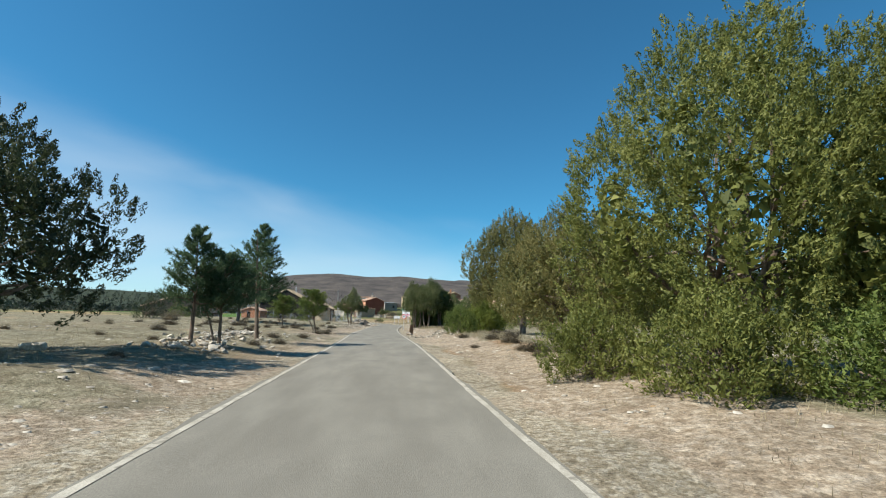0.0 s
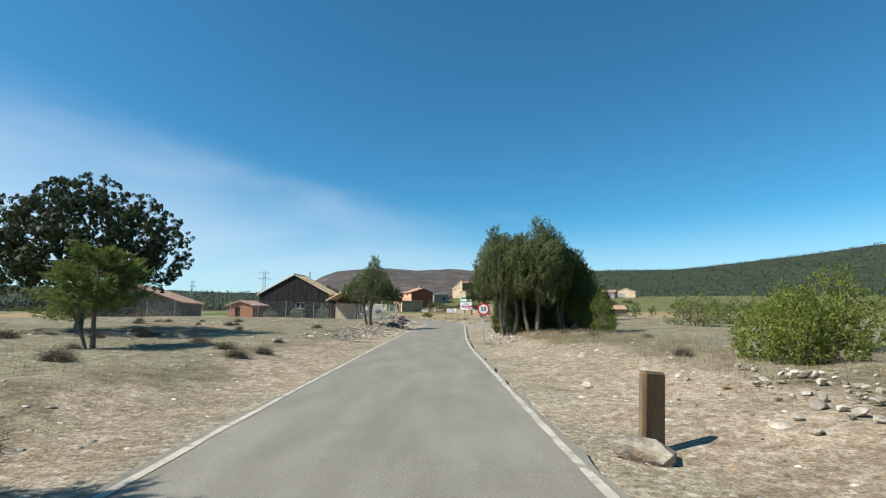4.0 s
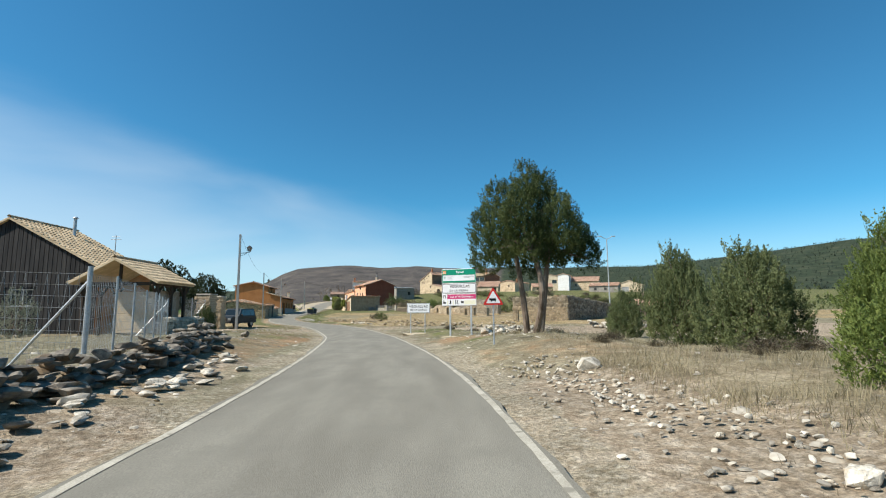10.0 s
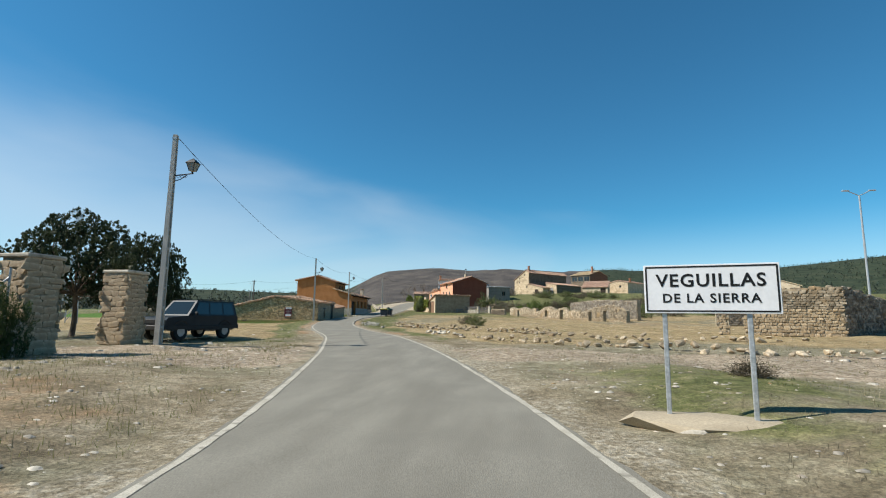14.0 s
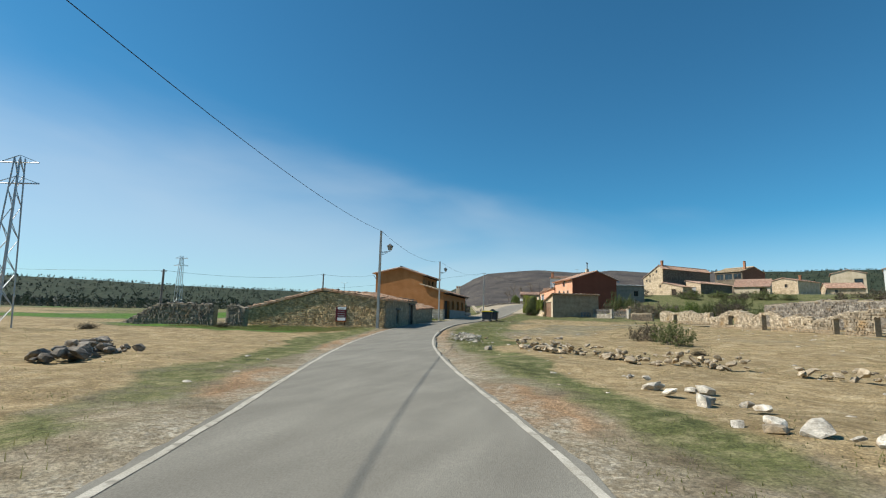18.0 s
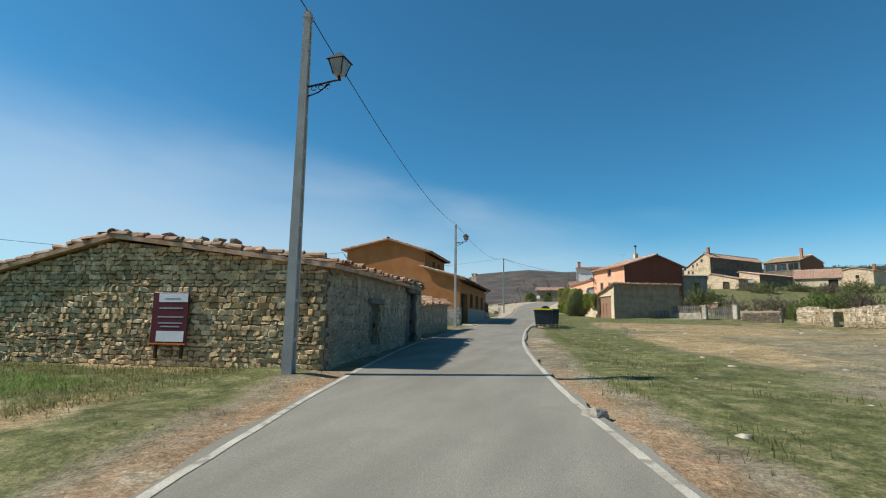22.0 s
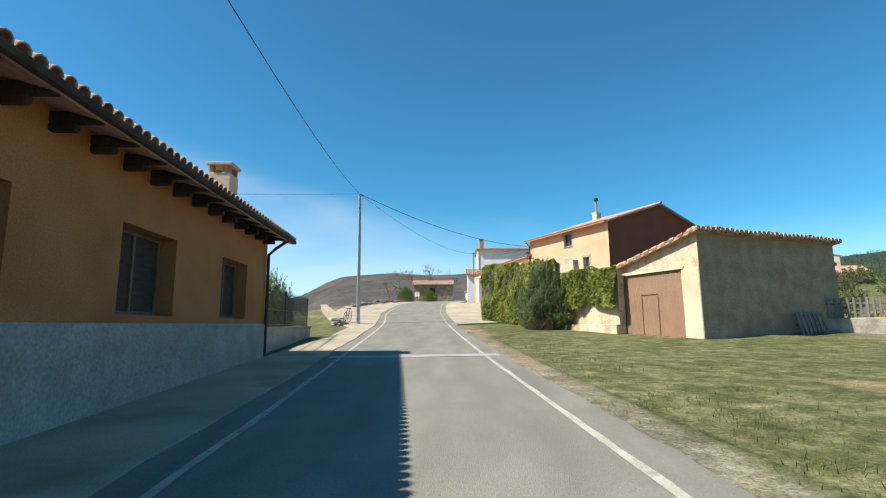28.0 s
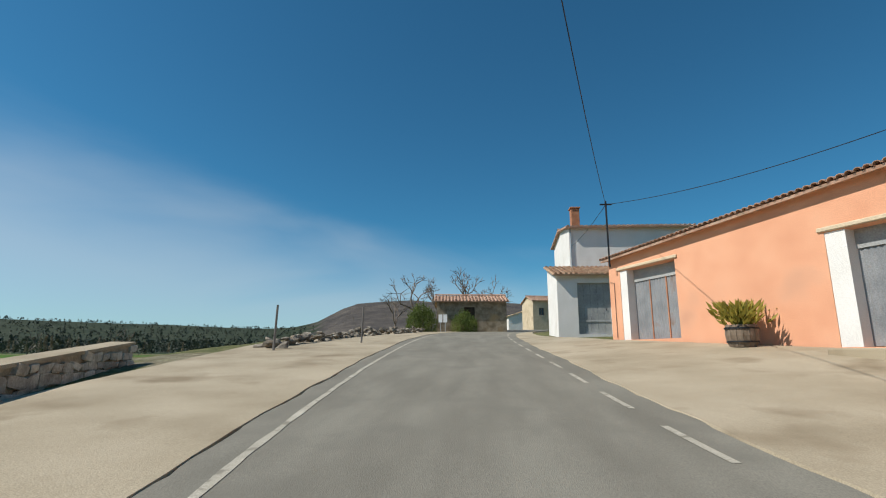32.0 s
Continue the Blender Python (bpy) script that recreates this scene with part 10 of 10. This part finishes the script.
def tall_straw(x, y):
    d = off_road(x, y)
    return smooth01(4.6, 6.0, d) * smooth01(11.0, 8.0, d) * smooth01(0.3, 0.6, vnoise(x / 2.5, y / 2.5 + 9)) * ((y < 40) * (y > 5) + 0.2)


def green_dens(x, y):
    d = np.abs(off_road(x, y))
    return (d > 2.7) * (d < 30) * (0.2 + 0.8 * smooth01(0.35, 0.65, vnoise(x / 4 + 31, y / 4))) * (1 - smooth01(186, 190, y) * (d < 12))


blades("dry_grass", 260000, (-26, 24, -58, 90), (0.05, 0.17), "tufts of dry straw-coloured grass", "straw", 311, straw_dens)
blades("tall_dry_grass", 420000, (2, 14, -30, 60), (0.08, 0.3), "tall dry grass along the verge", "straw", 312, tall_straw, 1.4, 0.0035)
blades("verge_straw", 60000, (4.2, 8.0, 10, 48), (0.06, 0.24), "pale dry grass under the junipers", "straw", 322, lambda x, y: smooth01(4.3, 4.9, off_road(x, y)) * smooth01(6.6, 5.6, off_road(x, y)) * smooth01(0.25, 0.45, vnoise(x / 2, y / 2 + 4)), 1.4, 0.004)
blades("lawn_verge_weeds", 60000, (-32, -17, 126, 184), (0.03, 0.12), "clumps of fresh green weeds along the lawn edge", "grass", 323, lambda x, y: smooth01(2.9, 3.4, off_road(x, y)) * smooth01(6.5, 4.0, off_road(x, y)) * smooth01(0.45, 0.62, vnoise(x / 1.2 + 21, y / 1.2)), 1.0, 0.008)
blades("meadow_grass", 300000, (-46, 16, 72, 188), (0.02, 0.065), "short fresh green and yellow meadow grass", "grass", 313, green_dens, 1.6, 0.009)
blades("verge_grass", 40000, (-14, -2.5, 55, 120), (0.05, 0.16), "short green grass along the verge", "grass", 314, lambda x, y: (off_road(x, y) < -2.9) * smooth01(0.4, 0.65, vnoise(x / 2.5, y / 2.5 + 40)))
blades("barn_grass", 42000, (-41, -27, 115.5, 123.2), (0.04, 0.13), "lush green grass at the foot of the barn", "grass", 315, lambda x, y: (y < 122.6 - 0.19 * (-25.8 - x)) * 0.9, 1.5, 0.009)
blades("verge_tussocks", 60000, (-28, -6, 92, 165), (0.02, 0.075), "tussocks of blue-green grass along the meadow verge", "bush_green", 317, lambda x, y: (off_road(x, y) > 2.9) * smooth01(8.5, 4.0, off_road(x, y)) * smooth01(0.52, 0.72, vnoise(x / 1.6 + 3, y / 1.6)), 1.2, 0.004)
blades("plain_tussocks", 160000, (-16, 13, -58, 88), (0.03, 0.1), "low grey-green tussocks on the stony plain", "bush_dry", 318, lambda x, y: (np.abs(off_road(x, y)) > 3.0) * smooth01(0.55, 0.75, vnoise(x / 1.5 + 8, y / 1.5)), 1.2, 0.005)
blades("verge_weeds", 26000, (-24, -13, 106, 128), (0.04, 0.16), "clumps of fresh green weeds on the verge", "grass", 319, lambda x, y: (off_road(x, y) > 2.7) * smooth01(7.5, 3.5, off_road(x, y)) * smooth01(0.5, 0.66, vnoise(x / 1.3 + 11, y / 1.3)), 0.8, 0.007)
blades("lawn_tussocks", 60000, (-32, -8, 126, 190), (0.02, 0.06), "tussocks of green-brown grass on the lawn", "bush_dry", 320, lambda x, y: (off_road(x, y) > 2.6) * (off_road(x, y) < 14) * smooth01(0.5, 0.7, vnoise(x / 1.7 + 4, y / 1.7)), 1.2, 0.004)
blades("wall_weeds", 9000, (-40, -31.8, 150.5, 155.0), (0.1, 0.35), "green weeds at the foot of the ochre house", "ivy", 316, lambda x, y: (y < 154.8 - 0.09 * (-32 - x)) * smooth01(152.0, 153.6, y))

rgs = np.random.default_rng(abs(int(321)))
for i, (x, y, r) in enumerate([(-3.45, -14.6, 0.62), (-3.8, -15.9, 0.55), (-6.8, -12.9, 0.45), (-6.7, -9.4, 0.6), (-5.3, -13.6, 0.3), (-12.5, -6.2, 0.6), (-9.2, -8.4, 0.4), (4.9, -9.3, 0.36), (-3.3, -28.6, 0.5), (-3.6, -21.9, 0.55), (-3.7, -31.0, 0.42), (6.8, -33.2, 0.75), (6.4, -35.2, 0.4), (5.2, -29.1, 0.35), (7.2, -28.0, 0.5), (6.5, -32.5, 0.45), (8.2, -34.0, 0.6), (-7.5, -19.0, 0.7), (-9.0, -12.5, 0.6), (-4.6, -24.6, 0.55), (-12, -6, 0.8), (-8.5, -1.5, 0.6), (-10.4, -3.4, 0.55), (-7.3, -5.0, 0.5), (-13.6, -9.6, 0.6), (-15.2, 4.5, 0.7), (-6.4, 2.5, 0.5), (-11.5, -22, 0.7), (-14, -15, 0.8), (-16, -2, 0.8), (-9, 6, 0.6), (-13, 9, 0.7), (5.4, 36.5, 0.7), (6.9, 34.0, 0.6), (9.5, 49.0, 0.9), (11.5, 50.0, 0.8), (8.4, -22.0, 0.9), (6.9, -24.0, 0.7), (5.8, -20.0, 0.6), (10.5, -25.0, 0.9), (7.0, -28.0, 0.7), (4.4, 71.0, 0.6), (2.9, 73.8, 0.7), (-5.0, 109.5, 0.5), (-36.5, 117.0, 0.8), (-33.0, 118.5, 0.5), (-41, 110, 0.9), (11.5, 36.0, 0.9), (14.0, 33.0, 0.8), (13.0, 38.5, 1.0)]):
    tree("bush", x, y, r * 0.75, r, "scrub_grey", "low grey-brown dry shrub on stony ground", 23, name="dry_shrub")
for i, (x, y, h, r) in enumerate([(-5.4, 115.6, 1.25, 1.1), (-6.5, 118.5, 1.2, 1.0), (0.5, 184, 2.4, 2.4), (6, 190, 2.2, 2.6), (-3.6, 196, 2.8, 2.4), (11, 196, 2.4, 3.0), (17, 186, 2.4, 3.2), (24, 192, 3.0, 3.4), (16, 205, 2.6, 3.2), (30, 180, 3.0, 3.0), (34, 205, 2.8, 3.6), (44, 196, 3.0, 3.4), (40, 170, 2.2, 2.6), (28, 160, 2.2, 2.6), (20, 150, 2.0, 2.2), (-5.6, 188.5, 3.0, 2.2), (48, 220, 3.4, 3.4), (26, 225, 2.6, 3.0), (10, 222, 2.4, 2.8), (-1.5, 228, 2.8, 2.6)]):
    tree("bush", x, y, h * 0.75, r, "scrub_green" if (i + 2) % 3 else "scrub_grey", "rounded green shrub on the village slope" if (i + 2) % 3 else "bare brownish shrub on the village slope", 36 if (i + 2) % 3 else 37)
for i in range(70):                          # more low scrub over the stony plain
    x, y, r = rgs.uniform(-24, -4.2), rgs.uniform(-44, 30), rgs.uniform(0.3, 0.6)
    if i % 3 == 0:
        x, y = rgs.uniform(5.0, 12.0), rgs.uniform(-26, 66)
    if abs(float(off_road(x, y))) > 3.4:
        tree("bush", x, y, r * 0.8, r, "scrub_grey", "low grey-brown dry shrub on stony ground", 23, name="dry_shrub")
rgb = np.random.default_rng(77)
for i in range(46):                          # scrub between the ruins and the houses
    x = rgb.uniform(-2, 82)
    y = rgb.uniform(176, 236) - 0.42 * max(x - 20, 0) * rgb.uniform(0.2, 1.0)
    if float(off_road(x, y)) < 14 or (x < 16 and 128 < y < 172):
        continue
    dry = i % 5 in (0, 2)
    tree("bush", x, y, rgb.uniform(0.9, 1.8), rgb.uniform(1.2, 2.4), "scrub_grey" if dry else "scrub_green", "bare brownish shrub on the village slope" if dry else "rounded green shrub on the village slope", 37 if dry else 36, name="slope_shrub")
for x, y, h, r, leaf, lab, sd in (
        (-7.8, 187.9, 3.5, 1.9, "scrub_green", "dense green-brown shrub beside the shed", 36),
        (-5.3, 191.5, 2.8, 1.7, "scrub_green", "dense green-brown shrub beside the shed", 36),
        (-9.4, 185.5, 2.4, 1.2, "scrub_grey", "bare brownish shrub beside the shed", 37),
        (-4.2, 181.4, 2.3, 1.7, "bush_dry", "pale leafless thicket behind the field wall", 37),
        (-1.5, 180.9, 2.5, 2.0, "bush_dry", "pale leafless thicket behind the field wall", 37),
        (1.4, 183.6, 2.3, 1.6, "bush_dry", "pale leafless thicket behind the field wall", 37),
        (1.0, 178.3, 1.7, 1.3, "bush_green", "bright green shrub behind the rubble wall", 36),
        (4.3, 182.1, 2.6, 1.8, "bush_green", "bright green shrub behind the rubble wall", 36),
        (7.8, 185.9, 2.3, 1.7, "scrub_green", "rounded green shrub behind the rubble wall", 36),
        (9.6, 183.2, 2.8, 1.6, "scrub_grey", "bare brownish shrub behind the rubble wall", 37),
):
    tree("bush", x, y, h, r, leaf, lab, sd, name="garden_bush")


def dry_stalks(x, y, h, seed):
    """Last year's tall weeds: thin stiff stems with a few short side twigs."""
    rg = np.random.default_rng(seed)
    mb = Mesh()
    for _ in range(8):
        fx, fy = rg.normal(size=2) * 0.17
        k = h * rg.uniform(0.55, 1.0)
        tx, ty = fx + rg.normal() * 0.09, fy + rg.normal() * 0.09
        mb.tube([(fx, fy, -0.05), (tx, ty, k)], [0.005, 0.002], 4)
        for q in rg.uniform(0.55, 0.98, 6):
            b = (fx + (tx - fx) * q, fy + (ty - fy) * q, k * q)
            mb.tube([b, (b[0] + rg.normal() * 0.04, b[1] + rg.normal() * 0.04, b[2] + 0.05)], [0.006, 0.003], 3)
    solo("dry_weeds", mb, "twig", "clump of tall dry brown weed stalks in the meadow", "weeds", "dry weeds in the meadow", m=Matrix.Translation((x, y, gz(x, y))))


for i, (x, y, h) in enumerate(((-19.9, 140.2, 0.75), (-20.3, 140.5, 0.55), (-18.9, 140.5, 0.65), (-18.6, 140.1, 0.5))):
    dry_stalks(x, y, h, 600 + i)
pal = thing("pallet", place(-18.45, 176.0, 2.5, 24.5) @ Matrix.Translation((5.0, -0.42, 0)) @ Matrix.Rotation(-0.24, 4, "X"), "old blue-grey slatted pallet leaning on the shed wall", "pallet")
for i in range(7):
    part("slat", Mesh().box((0.1 + 0.27 * i, 0, 0.55), (0.15, 0.02, 1.1), 0.004), "wood_grey", pal)
for z in (0.12, 0.55, 0.98):
    part("rail", Mesh().box((0.91, 0.055, z), (1.85, 0.08, 0.09), 0.006), "wood_grey", pal)
tree("bush", -4.0, 175.5, 1.0, 0.8, "yellow_flower", "small shrub with yellow flowers behind the wall", 22)
tree("bush", -9.0, 179.5, 0.9, 0.7, "yellow_flower", "small shrub with yellow flowers behind the gate", 22)
tree("bush", -36.8, 238.0, 2.6, 1.4, "bush_green", "green shrub overgrowing the roadside ruin", 22)
tree("bush", -33.0, 239.2, 2.0, 1.2, "bush_green", "green shrub overgrowing the roadside ruin", 22)


# bare trees
def bare_tree(x, y, h, seed, label):
    rg = np.random.default_rng(abs(int(seed)))
    mb = Mesh()

    def grow(p, d, ln, r, lev):
        q = p + d * ln
        limb(mb, p, q, r, r * 0.6, rg, 5 if lev < 2 else 3, 0.06, 3)
        if lev < 4:
            for _ in range(3 if lev < 3 else 4):
                nd = d + Vector(rg.normal(size=3)) * 0.55
                nd.z += 0.15
                grow(q, nd.normalized(), ln * rg.uniform(0.55, 0.8), r * 0.55, lev + 1)
    grow(Vector((0, 0, -0.2)), Vector((0, 0, 1)), h * 0.3, h * 0.028, 0)
    solo("bare_tree", mb, "twig", label, "tree", "bare trees", m=Matrix.Translation((x, y, gz(x, y))))


bare_tree(-38.0, 243.0, 7.5, 401, "leafless grey tree behind the roadside ruin")
bare_tree(-33.0, 247.0, 8.2, 402, "leafless grey tree behind the roadside ruin")
bare_tree(-30.5, 246.5, 7.0, 403, "leafless grey tree behind the roadside ruin")
bare_tree(-36.2, 250.0, 7.0, 407, "leafless grey tree behind the roadside ruin")
bare_tree(-41.0, 249.0, 6.0, 408, "leafless grey tree behind the roadside ruin")
bare_tree(-65.0, 238.0, 6.0, 404, "leafless tree on the low fields")
bare_tree(-84.0, 214.0, 7.0, 405, "leafless tree on the low fields")
bare_tree(-97.0, 262.0, 6.5, 409, "leafless tree on the low fields")
bare_tree(-120.0, 250.0, 6.0, 410, "leafless tree on the low fields")
bare_tree(-12.5, 208.0, 5.0, 406, "leafless tree behind the salmon house")
for i, x in enumerate((-43.5, -41.5)):
    ob = thing("fence_post", place(x + 4.5, 211 + 5 * i, gz(x + 4.5, 211 + 5 * i)), "dark weathered wooden fence post", "post", "fence posts")
    part("shaft", Mesh().tube([(0, 0, -0.3), (0.05, 0, 1.7)], [0.045, 0.04], 7), "wood_grey", ob)
ob = thing("notice_boards", place(-35.0, 237.0, gz(-35.0, 237.0), 0), "pair of small white notice boards on posts", "road sign")
for x in (0.0, 0.42):
    part("post", Mesh().box((x, 0.03, 0.7), (0.05, 0.05, 1.6)), "galvanised", ob)
    part("plate", Mesh().box((x, 0, 1.25), (0.34, 0.015, 0.7), 0.004), "sign_white", ob)


# ---------------------------------------------------------------- far woods and hedges
def woods(name, n, place_fn, h, label, material, seed, slim=0.5, k=13, leaf=1.0):
    """Distant trees: small uneven tufts of leaves on stems, joined."""
    rg = np.random.default_rng(abs(int(seed)))
    xy = place_fn(rg, n)
    xy = xy[(np.hypot(xy[:, 0] + 40, xy[:, 1] - 200) > 130) & (np.abs(off_road(xy[:, 0], xy[:, 1])) > 12)]
    z = ground_z(xy[:, 0], xy[:, 1], False)
    hh = rg.uniform(*h, len(xy))
    c0 = np.repeat(np.stack([xy[:, 0], xy[:, 1], z], 1), k, 0)
    hr = np.repeat(hh, k)
    t = rg.random(len(c0)) ** 0.8
    rad = hr * 0.42 * slim * (1.05 - t * 0.85) * (0.4 + 0.6 * rg.random(len(c0)))
    a = rg.uniform(0, 6.28, len(c0))
    c = c0 + np.stack([np.cos(a) * rad, np.sin(a) * rad, hr * (0.12 + 0.86 * t)], 1)
    u = unit(rg.normal(size=c.shape) + np.array([0, 0, 0.6])) * (hr * 0.17 * leaf)[:, None]
    w = unit(np.cross(u, rg.normal(size=c.shape))) * (hr * 0.14 * leaf)[:, None]
    me = quads_mesh(name, c, u, w)
    me.materials.append(M[material])
    tagged(new(name, me), label, "woods", kind="stuff")


def band(b0, b1, r0, r1):
    def fn(rg, n):
        b, r = np.radians(rg.uniform(b0, b1, n)), rg.uniform(r0, r1, n)
        return np.stack([-10 - np.sin(b) * r, 100 + np.cos(b) * r], 1)
    return fn


woods("far_pine_wood", 5200, band(18, 110, 330, 1500), (1.8, 7.5), "dark pine woods along the western skyline", "far_wood", 501, 1.1)
woods("pine_belt", 260, band(20, 80, 300, 430), (3.5, 8), "belt of rounded dark pines beyond the fields", "far_wood", 508, 1.25, 60, 0.42)
woods("far_hill_wood", 5200, band(-75, -9, 520, 1500), (2.5, 5), "dark evergreen woods on the eastern hills", "far_wood", 502, 1.0)
woods("near_hedges", 420, band(28, 100, 110, 330), (0.9, 2.2), "grey-green hedges and scrub on the low fields", "bush_dry", 503, 1.1, 40, 0.5)
woods("plateau_scrub", 1500, band(-10, 17, 500, 1450), (1, 2.4), "grey scrub on the plateau slope", "bush_dry", 504, 1.2)
woods("poplar_row", 26, band(26, 36, 300, 330), (4, 7.5), "row of slim bare poplars beyond the fields", "bush_dry", 505, 0.3, 70, 0.3)
woods("western_scrub", 300, band(55, 120, 60, 260), (0.7, 1.7), "dark scrub on the western plain", "oak", 506, 1.2, 30, 0.6)
woods("eastern_scrub", 420, band(-110, -35, 45, 330), (1.5, 4), "green juniper scrub on the eastern plain", "juniper", 507, 1.0, 40, 0.5)
for x, y, h, r in ((-22.9, 62.0, 2.0, 1.3), (-18.9, 61.6, 2.5, 1.15), (-26.8, 61.5, 1.5, 1.2)):
    tree("bush", x, y, h, r, "silver_leaf", "silvery grey-green shrub in the fenced garden", 21, name="garden_shrub")
